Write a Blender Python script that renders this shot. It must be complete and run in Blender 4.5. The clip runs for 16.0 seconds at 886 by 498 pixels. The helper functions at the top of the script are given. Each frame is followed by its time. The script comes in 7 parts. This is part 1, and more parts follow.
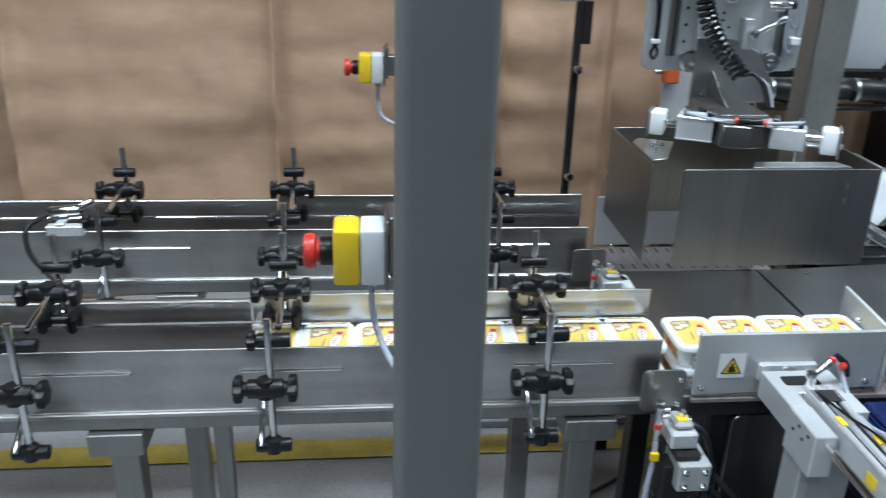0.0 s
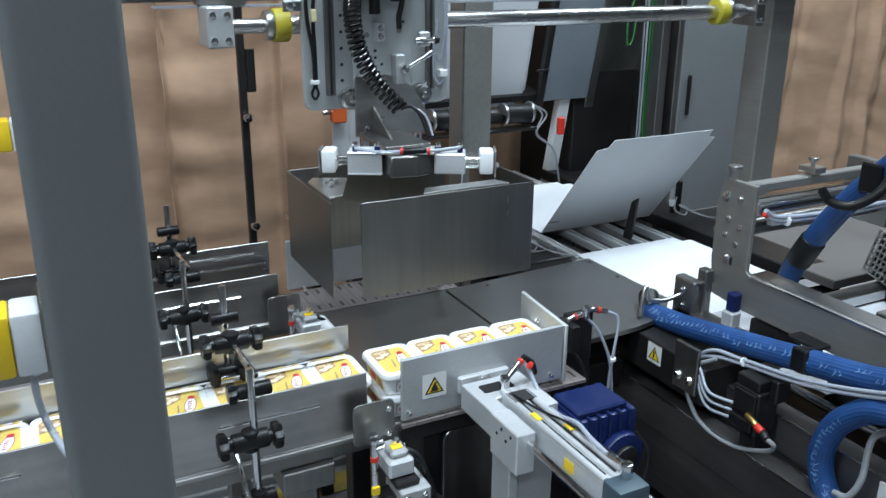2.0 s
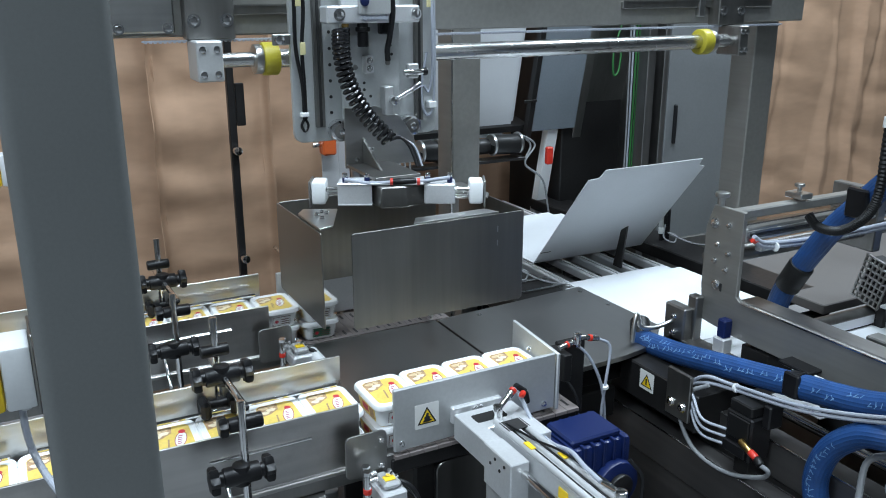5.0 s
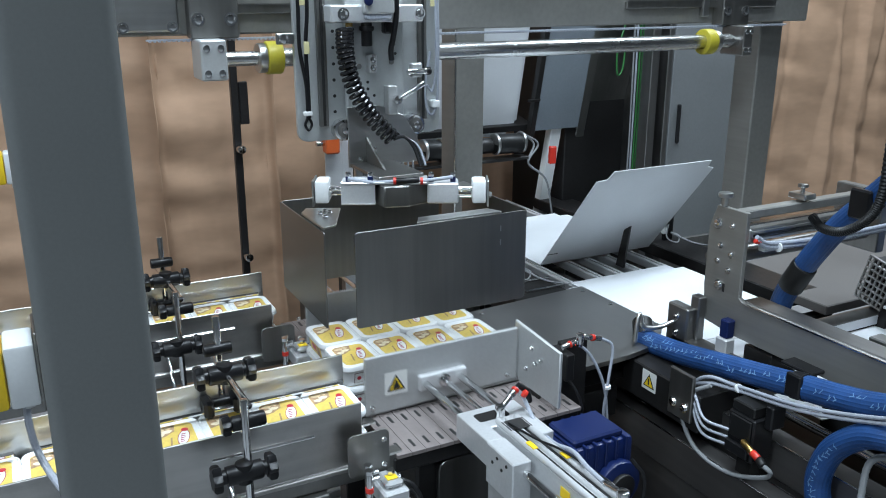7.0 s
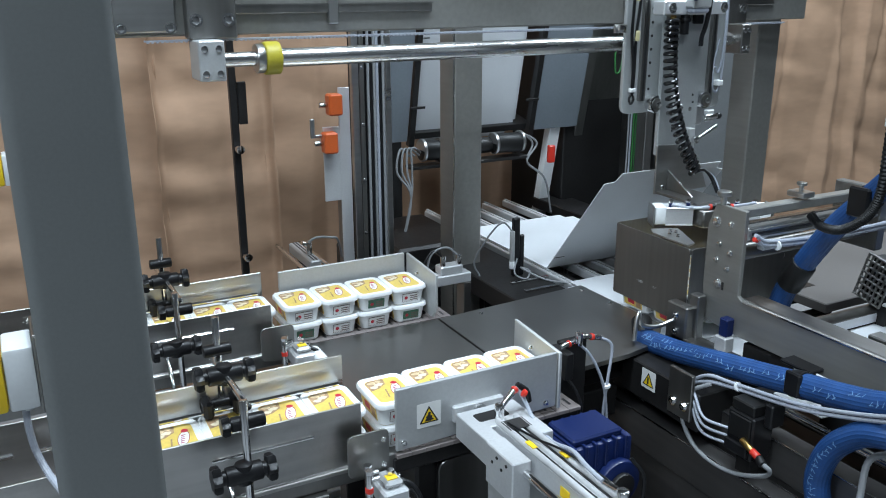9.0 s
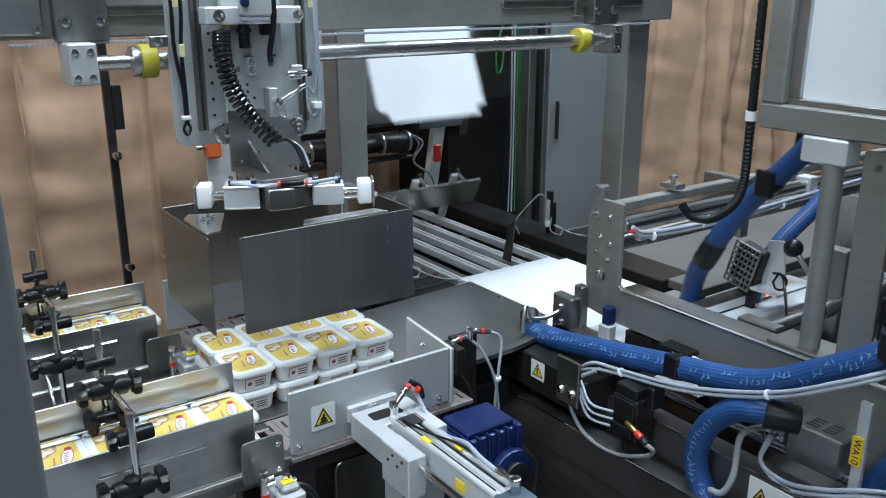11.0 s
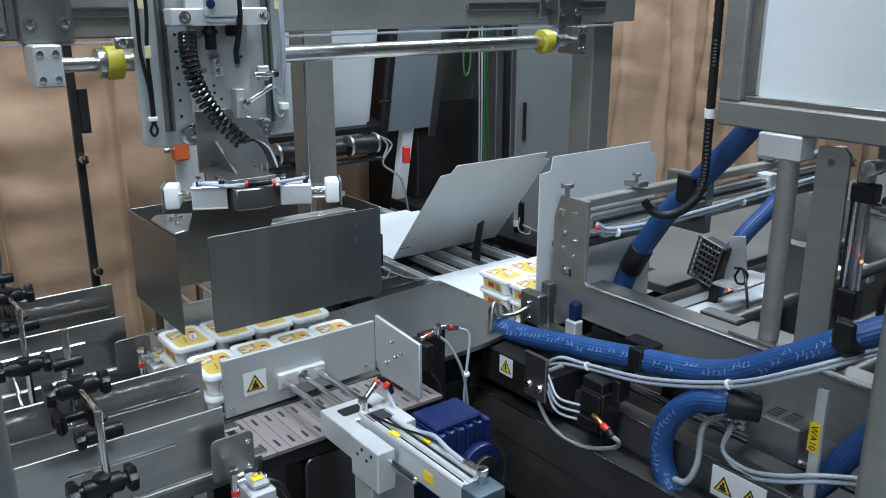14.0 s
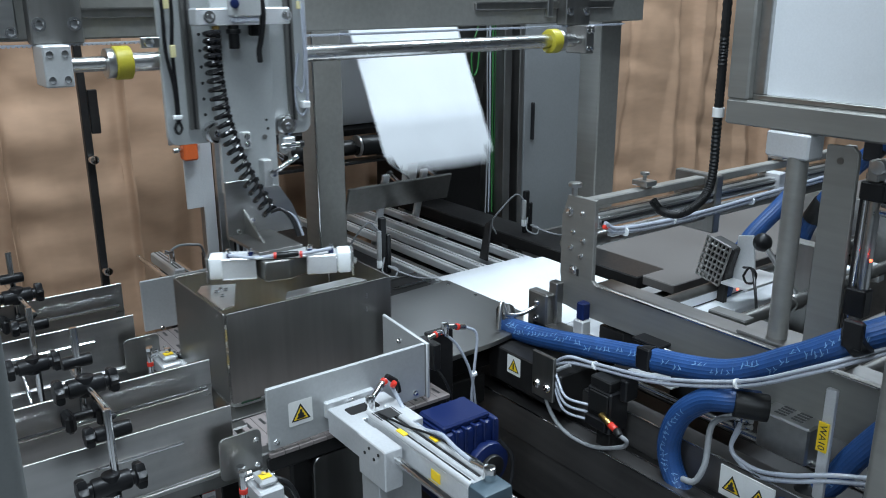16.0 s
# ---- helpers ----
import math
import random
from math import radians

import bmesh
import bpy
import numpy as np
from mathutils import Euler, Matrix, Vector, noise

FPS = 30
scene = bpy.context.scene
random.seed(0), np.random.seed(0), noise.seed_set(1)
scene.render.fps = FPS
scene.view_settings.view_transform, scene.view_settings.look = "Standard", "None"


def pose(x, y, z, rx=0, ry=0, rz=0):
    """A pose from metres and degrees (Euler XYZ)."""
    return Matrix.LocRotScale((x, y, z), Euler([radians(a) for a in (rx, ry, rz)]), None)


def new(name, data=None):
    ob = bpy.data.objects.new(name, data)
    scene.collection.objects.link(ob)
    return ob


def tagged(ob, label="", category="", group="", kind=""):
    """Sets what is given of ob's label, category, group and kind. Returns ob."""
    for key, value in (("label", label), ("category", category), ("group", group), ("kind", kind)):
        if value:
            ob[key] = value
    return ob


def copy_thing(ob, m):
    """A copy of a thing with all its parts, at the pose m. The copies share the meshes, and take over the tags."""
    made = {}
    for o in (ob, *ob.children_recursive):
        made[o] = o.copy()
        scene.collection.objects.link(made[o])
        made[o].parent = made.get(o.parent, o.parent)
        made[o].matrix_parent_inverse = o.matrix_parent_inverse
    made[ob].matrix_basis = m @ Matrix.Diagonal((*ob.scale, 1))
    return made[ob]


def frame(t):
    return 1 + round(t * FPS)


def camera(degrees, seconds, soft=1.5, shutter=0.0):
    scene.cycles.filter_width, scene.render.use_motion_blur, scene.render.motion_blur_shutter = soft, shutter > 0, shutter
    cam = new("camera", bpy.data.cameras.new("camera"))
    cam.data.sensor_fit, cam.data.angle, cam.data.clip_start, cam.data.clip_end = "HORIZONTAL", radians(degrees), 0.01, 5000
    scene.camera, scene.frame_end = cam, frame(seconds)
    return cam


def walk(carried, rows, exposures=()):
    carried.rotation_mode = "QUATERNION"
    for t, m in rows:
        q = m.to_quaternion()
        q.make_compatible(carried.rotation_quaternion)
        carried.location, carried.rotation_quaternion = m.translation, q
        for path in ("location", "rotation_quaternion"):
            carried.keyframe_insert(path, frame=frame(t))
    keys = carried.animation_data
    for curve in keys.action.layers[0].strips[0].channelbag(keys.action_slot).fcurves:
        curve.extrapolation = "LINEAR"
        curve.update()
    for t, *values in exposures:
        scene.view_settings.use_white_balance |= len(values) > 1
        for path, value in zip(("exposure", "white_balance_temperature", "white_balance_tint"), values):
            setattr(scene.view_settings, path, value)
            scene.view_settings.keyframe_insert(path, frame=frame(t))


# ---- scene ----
# ---------- camera and its walk ----------
cam = camera(55.17, 16.0, soft=1.0, shutter=0.45)
# seconds, x, y, z, yaw, pitch, roll
PATH = [
    (0, 0.007, -0.030, 1.658, -5.14, -22.78, -1.50),
    (0.5, 0.010, -0.030, 1.664, -12.10, -22.72, -0.97),
    (1, 0.030, -0.018, 1.650, -19.13, -22.04, -0.52),
    (1.5, 0.042, -0.017, 1.648, -23.65, -21.70, -0.38),
    (2, 0.039, -0.014, 1.646, -26.89, -19.29, -0.43),
    (2.5, 0.038, -0.019, 1.645, -28.66, -17.59, -0.31),
    (3, 0.038, -0.018, 1.643, -28.80, -17.20, -0.05),
    (3.5, 0.036, -0.017, 1.643, -28.55, -17.11, 0.00),
    (4, 0.037, -0.018, 1.644, -28.11, -17.13, 0.07),
    (6.5, 0.036, -0.015, 1.642, -27.56, -17.19, -0.01),
    (7, 0.036, -0.018, 1.645, -27.49, -17.25, -0.09),
    (7.5, 0.036, -0.018, 1.644, -27.51, -17.21, -0.04),
    (8, 0.036, -0.018, 1.644, -27.51, -17.21, -0.04),
    (8.5, 0.036, -0.018, 1.644, -27.46, -17.21, -0.02),
    (9, 0.037, -0.018, 1.647, -27.60, -17.33, 0.12),
    (9.5, 0.040, -0.023, 1.652, -29.69, -17.45, 0.26),
    (10, 0.040, -0.022, 1.652, -31.78, -17.47, 0.14),
    (12.5, 0.024, -0.057, 1.644, -37.69, -17.06, -0.14),
    (13, 0.028, -0.057, 1.642, -37.49, -17.03, -0.08),
    (13.5, 0.028, -0.061, 1.641, -37.33, -17.00, -0.02),
    (14, 0.028, -0.062, 1.643, -37.15, -17.01, 0.01),
    (14.5, 0.020, -0.059, 1.644, -37.17, -17.03, -0.03),
    (15, 0.030, -0.064, 1.641, -36.85, -17.00, 0.11),
    (15.5, 0.029, -0.063, 1.641, -36.73, -16.98, 0.13),
    (16, 0.029, -0.065, 1.640, -36.59, -16.96, 0.19),
]
walk(cam, [(t, pose(x, y, z, 90 + p, r, w)) for t, x, y, z, w, p, r in PATH],
     exposures=[(0.0, 0.0), (16.0, 0.0)])

# ---------- world and light ----------
world = bpy.data.worlds.new("hall_air")
world.use_nodes = True
world.node_tree.nodes["Background"].inputs[0].default_value = (0.75, 0.85, 1.0, 1)
world.node_tree.nodes["Background"].inputs[1].default_value = 0.3
scene.world = world
LAMP_WATTS = 88
LAMP_COLOR = (0.745, 0.88, 1.0)


def hall_lamp(x, y, z, sx, sy, watts):
    data = bpy.data.lights.new("hall_lamp", "AREA")
    data.shape, data.size, data.size_y = "RECTANGLE", sx, sy
    data.energy, data.color = watts, LAMP_COLOR
    ob = new("hall_lamp", data)
    ob.location = (x, y, z)
    return ob


# implied overhead lamps, unseen; outer ones boosted to brighten right paper and left lanes
LAMPS = [(-1.9, 0.8), (0.7, 0.4), (1.4, 1.3), (4.0, 2.0), (-1.5, -2.4)]
for lx, ly in LAMPS:
    hall_lamp(lx, ly, 4.38, 1.5, 0.5, LAMP_WATTS * (1.7 if lx > 3 else 1.4 if lx < -1 else 0.95))

# ---------- materials ----------


def mat(name, color, rough=0.5, metal=0.0, var=0.06, scale=6.0, bump=0.0, bscale=120.0, stretch=None, emit=0.0,
        ramp_rough=0.08, spec=0.5, dirt=0.0, dirt_color=(0.1, 0.09, 0.08)):
    """Principled surface, with colour and gloss varied at two scales; stretch draws the fine grain out along an axis."""
    m = bpy.data.materials.new(name)
    m.use_nodes = True
    nt = m.node_tree
    b = nt.nodes["Principled BSDF"]
    b.inputs["Metallic"].default_value = metal
    b.inputs["Specular IOR Level"].default_value = spec
    tc = nt.nodes.new("ShaderNodeTexCoord")
    mp = nt.nodes.new("ShaderNodeMapping")
    nt.links.new(tc.outputs["Object"], mp.inputs[0])
    if stretch:
        mp.inputs["Scale"].default_value = stretch
    n1 = nt.nodes.new("ShaderNodeTexNoise")
    n1.inputs["Scale"].default_value, n1.inputs["Detail"].default_value = scale, 4
    nt.links.new(tc.outputs["Object"], n1.inputs[0])
    n2 = nt.nodes.new("ShaderNodeTexNoise")
    n2.inputs["Scale"].default_value, n2.inputs["Detail"].default_value = bscale, 3
    nt.links.new(mp.outputs[0], n2.inputs[0])
    add = nt.nodes.new("ShaderNodeMath")
    add.operation = "MULTIPLY_ADD"
    add.inputs[1].default_value = 0.6
    nt.links.new(n1.outputs[0], add.inputs[0])
    mul = nt.nodes.new("ShaderNodeMath")
    mul.operation = "MULTIPLY"
    mul.inputs[1].default_value = 0.4
    nt.links.new(n2.outputs[0], mul.inputs[0])
    nt.links.new(mul.outputs[0], add.inputs[2])
    rng = nt.nodes.new("ShaderNodeMapRange")
    rng.inputs[1].default_value, rng.inputs[2].default_value = 0.3, 0.7
    rng.inputs[3].default_value, rng.inputs[4].default_value = 1 - var * 2, 1 + var * 2
    nt.links.new(add.outputs[0], rng.inputs[0])
    mix = nt.nodes.new("ShaderNodeVectorMath")
    mix.operation = "SCALE"
    mix.inputs[0].default_value = color
    nt.links.new(rng.outputs[0], mix.inputs[3])
    out = mix.outputs[0]
    if dirt:
        n3 = nt.nodes.new("ShaderNodeTexNoise")
        n3.inputs["Scale"].default_value, n3.inputs["Detail"].default_value = scale * 0.7, 8
        n3.inputs["Roughness"].default_value = 0.7
        nt.links.new(tc.outputs["Object"], n3.inputs[0])
        r3 = nt.nodes.new("ShaderNodeMapRange")
        r3.inputs[1].default_value, r3.inputs[2].default_value = 0.5, 0.75
        r3.inputs[3].default_value, r3.inputs[4].default_value = 0, dirt
        nt.links.new(n3.outputs[0], r3.inputs[0])
        mm = nt.nodes.new("ShaderNodeMix")
        mm.data_type = "RGBA"
        nt.links.new(r3.outputs[0], mm.inputs[0])
        nt.links.new(out, mm.inputs[6])
        mm.inputs[7].default_value = (*dirt_color, 1)
        out = mm.outputs[2]
    nt.links.new(out, b.inputs["Base Color"])
    rr = nt.nodes.new("ShaderNodeMapRange")
    rr.inputs[1].default_value, rr.inputs[2].default_value = 0.3, 0.7
    rr.inputs[3].default_value, rr.inputs[4].default_value = max(0.03, rough - ramp_rough), min(1, rough + ramp_rough)
    nt.links.new(add.outputs[0], rr.inputs[0])
    nt.links.new(rr.outputs[0], b.inputs["Roughness"])
    if bump:
        bp = nt.nodes.new("ShaderNodeBump")
        bp.inputs["Strength"].default_value, bp.inputs["Distance"].default_value = bump, 0.002
        nt.links.new(add.outputs[0], bp.inputs["Height"])
        nt.links.new(bp.outputs[0], b.inputs["Normal"])
    if emit:
        b.inputs["Emission Color"].default_value = (*color, 1)
        b.inputs["Emission Strength"].default_value = emit
    return m


M = dict(
    steel=mat("brushed_stainless", (0.50, 0.50, 0.49), 0.33, 1.0, 0.10, 5, 0.05, 60, (0.05, 1, 1), dirt=0.25, dirt_color=(0.22, 0.21, 0.2)),
    lane_steel=mat("worn_lane_steel", (0.43, 0.42, 0.405), 0.36, 1.0, 0.12, 6, 0.07, 45, (0.04, 1, 1), dirt=0.5, dirt_color=(0.2, 0.18, 0.16)),
    print_purple=mat("purple_print", (0.34, 0.02, 0.08), 0.4, 0, 0.1, 60, 0, 200),
    end_cap=mat("blue_grey_cap", (0.055, 0.085, 0.105), 0.5, 0.2, 0.08, 12, 0.06, 200),
    pale_belt=mat("pale_belt_cover", (0.115, 0.106, 0.10), 0.6, 0, 0.10, 4, 0.06, 150, dirt=0.4, dirt_color=(0.12, 0.11, 0.10)),
    bed_steel=mat("dark_bed_steel", (0.17, 0.162, 0.158), 0.38, 0.85, 0.12, 4, 0.06, 60, (1, 0.05, 1), dirt=0.4, dirt_color=(0.06, 0.055, 0.05)),
    side_steel=mat("dark_brushed_side_steel", (0.29, 0.283, 0.275), 0.36, 1.0, 0.10, 4, 0.05, 60, (1, 0.05, 1), dirt=0.3, dirt_color=(0.12, 0.11, 0.105)),
    steel_dark=mat("dull_stainless", (0.27, 0.265, 0.255), 0.42, 1.0, 0.10, 4, 0.06, 60, (1, 1, 0.05), dirt=0.3, dirt_color=(0.16, 0.15, 0.14)),
    frame=mat("satin_steel_frame", (0.31, 0.305, 0.285), 0.46, 0.65, 0.08, 4, 0.05, 70, (1, 0.06, 1), dirt=0.2, dirt_color=(0.2, 0.19, 0.17)),
    post=mat("grey_enamel_post", (0.142, 0.150, 0.148), 0.5, 0.0, 0.05, 5, 0.08, 300),
    plate=mat("table_plate", (0.30, 0.295, 0.285), 0.33, 0.95, 0.035, 3, 0.02, 40, (1, 0.25, 1), dirt=0.12, dirt_color=(0.25, 0.24, 0.23), ramp_rough=0.05),
    alu_pale=mat("pale_anodised_plate", (0.50, 0.52, 0.52), 0.45, 0.45, 0.04, 5, 0.03, 160),
    gloss_black=mat("glossy_black_hose", (0.010, 0.010, 0.011), 0.16, 0, 0.1, 20, 0, 200, spec=0.6),
    sign_pale=mat("pale_yellow_tag", (0.62, 0.56, 0.30), 0.5, 0, 0.05, 20, 0, 200),
    slat=mat("pinkish_grey_slat", (0.20, 0.172, 0.165), 0.5, 0, 0.08, 12, 0.06, 120, dirt=0.3, dirt_color=(0.2, 0.17, 0.16)),
    alu=mat("anodised_aluminium", (0.70, 0.71, 0.72), 0.40, 0.55, 0.05, 8, 0.04, 200),
    alu_grey=mat("machined_grey_plate", (0.51, 0.52, 0.52), 0.48, 0.5, 0.05, 6, 0.05, 160),
    # sheet steel with dark surroundings' reflection put into its base colour
    panel=mat("dark_sheet_steel", (0.225, 0.22, 0.21), 0.36, 0.9, 0.08, 4, 0.03, 80, (1, 1, 0.04)),
    grey_sheet=mat("grey_door_sheet", (0.20, 0.21, 0.215), 0.45, 0.1, 0.05, 3, 0.04, 120),
    faded=mat("faded_hose_print", (0.13, 0.25, 0.44), 0.6, 0, 0.1, 30, 0, 200),
    blue_sheet=mat("bluish_plastic_sheet", (0.21, 0.24, 0.27), 0.4, 0.0, 0.05, 4, 0.03, 120),
    chrome=mat("polished_rod", (0.72, 0.72, 0.72), 0.14, 1.0, 0.03, 8, 0, 80, ramp_rough=0.04),
    rail_steel=mat("ground_steel_rail", (0.62, 0.62, 0.61), 0.27, 1.0, 0.04, 8, 0.01, 80, (0.05, 1, 1), ramp_rough=0.05),
    black=mat("black_plastic", (0.009, 0.009, 0.010), 0.36, 0, 0.15, 20, 0.06, 300, spec=0.35),
    rubber=mat("black_rubber", (0.010, 0.010, 0.010), 0.45, 0, 0.12, 20, 0.08, 250, spec=0.35),
    dark=mat("dark_machine_steel", (0.023, 0.022, 0.022), 0.42, 0.4, 0.15, 5, 0.08, 90, dirt=0.4, dirt_color=(0.024, 0.022, 0.02)),
    white=mat("white_polymer", (0.80, 0.82, 0.82), 0.42, 0, 0.02, 10, 0.03, 200),
    tub=mat("tub_plastic", (0.82, 0.83, 0.83), 0.33, 0, 0.02, 20, 0.02, 200),
    card=mat("white_cardboard", (0.66, 0.68, 0.70), 0.75, 0, 0.03, 6, 0.06, 260),
    kraft=mat("kraft_paper", (0.415, 0.262, 0.168), 0.72, 0, 0.07, 2.2, 0.5, 14, (0.8, 1, 2.4)),
    floor=mat("worn_concrete", (0.31, 0.315, 0.322), 0.55, 0, 0.14, 2.5, 0.15, 90, dirt=0.5, dirt_color=(0.15, 0.15, 0.15)),
    floor_line=mat("yellow_floor_paint", (0.42, 0.33, 0.06), 0.6, 0, 0.16, 7, 0.15, 120, dirt=0.8, dirt_color=(0.25, 0.235, 0.18)),
    wall=mat("hall_wall_paint", (0.24, 0.25, 0.255), 0.8, 0, 0.05, 1.5, 0.1, 60),
    yellow=mat("yellow_plastic", (0.78, 0.53, 0.02), 0.4, 0, 0.03, 10, 0.02, 200),
    ring=mat("yellow_polyurethane", (0.42, 0.36, 0.03), 0.45, 0, 0.06, 10, 0.04, 200),
    grey_plastic=mat("light_grey_plastic", (0.60, 0.62, 0.63), 0.45, 0, 0.03, 10, 0.03, 200),
    red=mat("red_plastic", (0.62, 0.035, 0.02), 0.38, 0, 0.05, 10, 0.02, 200),
    orange=mat("orange_plastic", (0.60, 0.11, 0.025), 0.4, 0, 0.05, 10, 0.02, 200),
    blue=mat("blue_hose_cover", (0.012, 0.058, 0.19), 0.5, 0, 0.14, 30, 0.3, 350, (0.4, 1, 1)),
    # blue enamel, its colour darkened to carry the shade round the motor
    blue_paint=mat("shade_darkened_blue_enamel", (0.004, 0.013, 0.072), 0.38, 0, 0.08, 12, 0.06, 200),
    tube=mat("grey_air_tube", (0.36, 0.385, 0.44), 0.3, 0, 0.04, 20, 0, 200),
    cable=mat("grey_cable", (0.26, 0.27, 0.28), 0.5, 0, 0.05, 20, 0, 200),
    green=mat("green_wire", (0.03, 0.16, 0.04), 0.5, 0, 0.05, 20, 0, 200),
    brown=mat("brown_product", (0.40, 0.25, 0.14), 0.5, 0, 0.25, 60, 0.0, 200),
    print_yellow=mat("yellow_print", (0.74, 0.54, 0.13), 0.35, 0, 0.08, 25, 0, 200),
    print_cream=mat("cream_print", (0.66, 0.50, 0.30), 0.35, 0, 0.30, 60, 0, 200),
    sign_cream=mat("pale_cream_print", (0.76, 0.66, 0.48), 0.35, 0, 0.15, 60, 0, 200),
    print_red=mat("red_print", (0.52, 0.03, 0.05), 0.35, 0, 0.1, 40, 0, 200),
    print_dark=mat("dark_print", (0.16, 0.10, 0.09), 0.4, 0, 0.2, 60, 0, 200),
    print_green=mat("green_print", (0.06, 0.16, 0.10), 0.4, 0, 0.2, 60, 0, 200),
    sign=mat("white_sign_film", (0.78, 0.78, 0.76), 0.4, 0, 0.02, 20, 0, 200),
    sign_yellow=mat("warning_yellow", (0.85, 0.58, 0.02), 0.4, 0, 0.02, 20, 0, 200),
    ink=mat("black_ink", (0.02, 0.02, 0.02), 0.5, 0, 0.1, 20, 0, 200),
    belt=mat("grey_belt_plastic", (0.15, 0.135, 0.13), 0.55, 0, 0.10, 12, 0.1, 120, dirt=0.4, dirt_color=(0.09, 0.08, 0.075)),
    copper=mat("brass", (0.55, 0.36, 0.12), 0.3, 1.0, 0.06, 20, 0, 200),
    led=mat("red_indicator", (1.0, 0.05, 0.02), 0.4, 0, 0, 10, 0, 100, emit=12),
)
# ---------- mesh helpers ----------
WORLD = {}


def thing(name, x=0, y=0, z=0, label="", category="", group="", kind="", rz=0):
    ob = new(name)
    ob.empty_display_size = 0.05
    m = pose(x, y, z, 0, 0, rz)
    ob.matrix_basis = m
    WORLD[ob] = m
    return tagged(ob, label, category, group, kind)


def part(name, bm, material, parent=None, label="", origin=None, smooth=True):
    """Links a bmesh, drawn in world space, as one mesh object under a thing or a part."""
    w = WORLD[parent] if parent else Matrix()
    mine = Matrix.Translation(origin) if origin else w.copy()
    bm.transform(mine.inverted())
    if smooth:
        for f in bm.faces:
            f.smooth = True
        for e in bm.edges:
            if len(e.link_faces) == 2 and e.calc_face_angle(0) > 0.6:
                e.smooth = False
    me = bpy.data.meshes.new(name)
    bm.to_mesh(me)
    bm.free()
    if isinstance(material, (list, tuple)):
        for one in material:
            me.materials.append(M[one])
    else:
        me.materials.append(M[material])
    ob = new(name, me)
    if parent:
        ob.parent = parent
        ob.matrix_basis = w.inverted() @ mine
    else:
        ob.matrix_basis = mine
    WORLD[ob] = mine
    if label:
        ob["label"] = label
    return ob


def B(*pieces):
    """One bmesh out of several (each a function of a bmesh)."""
    bm = bmesh.new()
    for p in pieces:
        p(bm)
    return bm


def place(bm, tmp, m=None):
    if m is not None:
        tmp.transform(m)
    me = bpy.data.meshes.new("t")
    tmp.to_mesh(me)
    tmp.free()
    bm.from_mesh(me)
    bpy.data.meshes.remove(me)


def box(x0, x1, y0, y1, z0, z1, bev=0.0015, m=None, seg=1):
    def make(bm):
        t = bmesh.new()
        bmesh.ops.create_cube(t, size=1)
        for v in t.verts:
            v.co = Vector(((x0 + x1) / 2 + v.co.x * (x1 - x0), (y0 + y1) / 2 + v.co.y * (y1 - y0), (z0 + z1) / 2 + v.co.z * (z1 - z0)))
        b = min(bev, 0.45 * min(abs(x1 - x0), abs(y1 - y0), abs(z1 - z0)))
        if b > 0:
            bmesh.ops.bevel(t, geom=t.edges[:], offset=b, segments=seg, profile=0.5, affect="EDGES")
        place(bm, t, m)
    return make


def rod(p, q, r, seg=16, bev=0.0, r2=None):
    """A round bar from p to q."""
    def make(bm):
        t = bmesh.new()
        a, c = Vector(p), Vector(q)
        n = (c - a).length
        bmesh.ops.create_cone(t, cap_ends=True, segments=seg, radius1=r, radius2=r if r2 is None else r2, depth=n)
        if bev:
            caps = [e for e in t.edges if abs(abs(e.verts[0].co.z) - n / 2) < 1e-6 and abs(e.verts[0].co.z - e.verts[1].co.z) < 1e-6]
            bmesh.ops.bevel(t, geom=caps, offset=min(bev, n * 0.4, r * 0.6), segments=2, profile=0.5, affect="EDGES")
        place(bm, t, Matrix.Translation((a + c) / 2) @ (c - a).to_track_quat("Z", "Y").to_matrix().to_4x4())
    return make


def ball(c, r, sx=1, sy=1, sz=1):
    def make(bm):
        t = bmesh.new()
        bmesh.ops.create_uvsphere(t, u_segments=16, v_segments=10, radius=r)
        place(bm, t, Matrix.Translation(c) @ Matrix.Diagonal((sx, sy, sz, 1)))
    return make


def slab(points, axis, lo, hi, bev=0.001):
    """A plate: a polygon in the plane across an axis, as thick as lo to hi. points: the two other coordinates, in xyz order."""
    def make(bm):
        t = bmesh.new()
        i = "xyz".index(axis)

        def put(p, d):
            c = list(p)
            c.insert(i, d)
            return t.verts.new(c)
        low = [put(p, lo) for p in points]
        f = t.faces.new(low)
        r = bmesh.ops.extrude_face_region(t, geom=[f])
        for v in [g for g in r["geom"] if isinstance(g, bmesh.types.BMVert)]:
            v.co[i] = hi
        bmesh.ops.recalc_face_normals(t, faces=t.faces[:])
        if bev:
            bmesh.ops.bevel(t, geom=t.edges[:], offset=bev, segments=1, affect="EDGES")
        place(bm, t)
    return make


def rounded(x0, x1, y0, y1, r, n=5):
    """The points of a rectangle with round corners."""
    pts = []
    for cx, cy, a in ((x1 - r, y1 - r, 0), (x0 + r, y1 - r, 90), (x0 + r, y0 + r, 180), (x1 - r, y0 + r, 270)):
        for k in range(n):
            b = radians(a + 90 * k / (n - 1))
            pts.append((cx + r * math.cos(b), cy + r * math.sin(b)))
    return pts


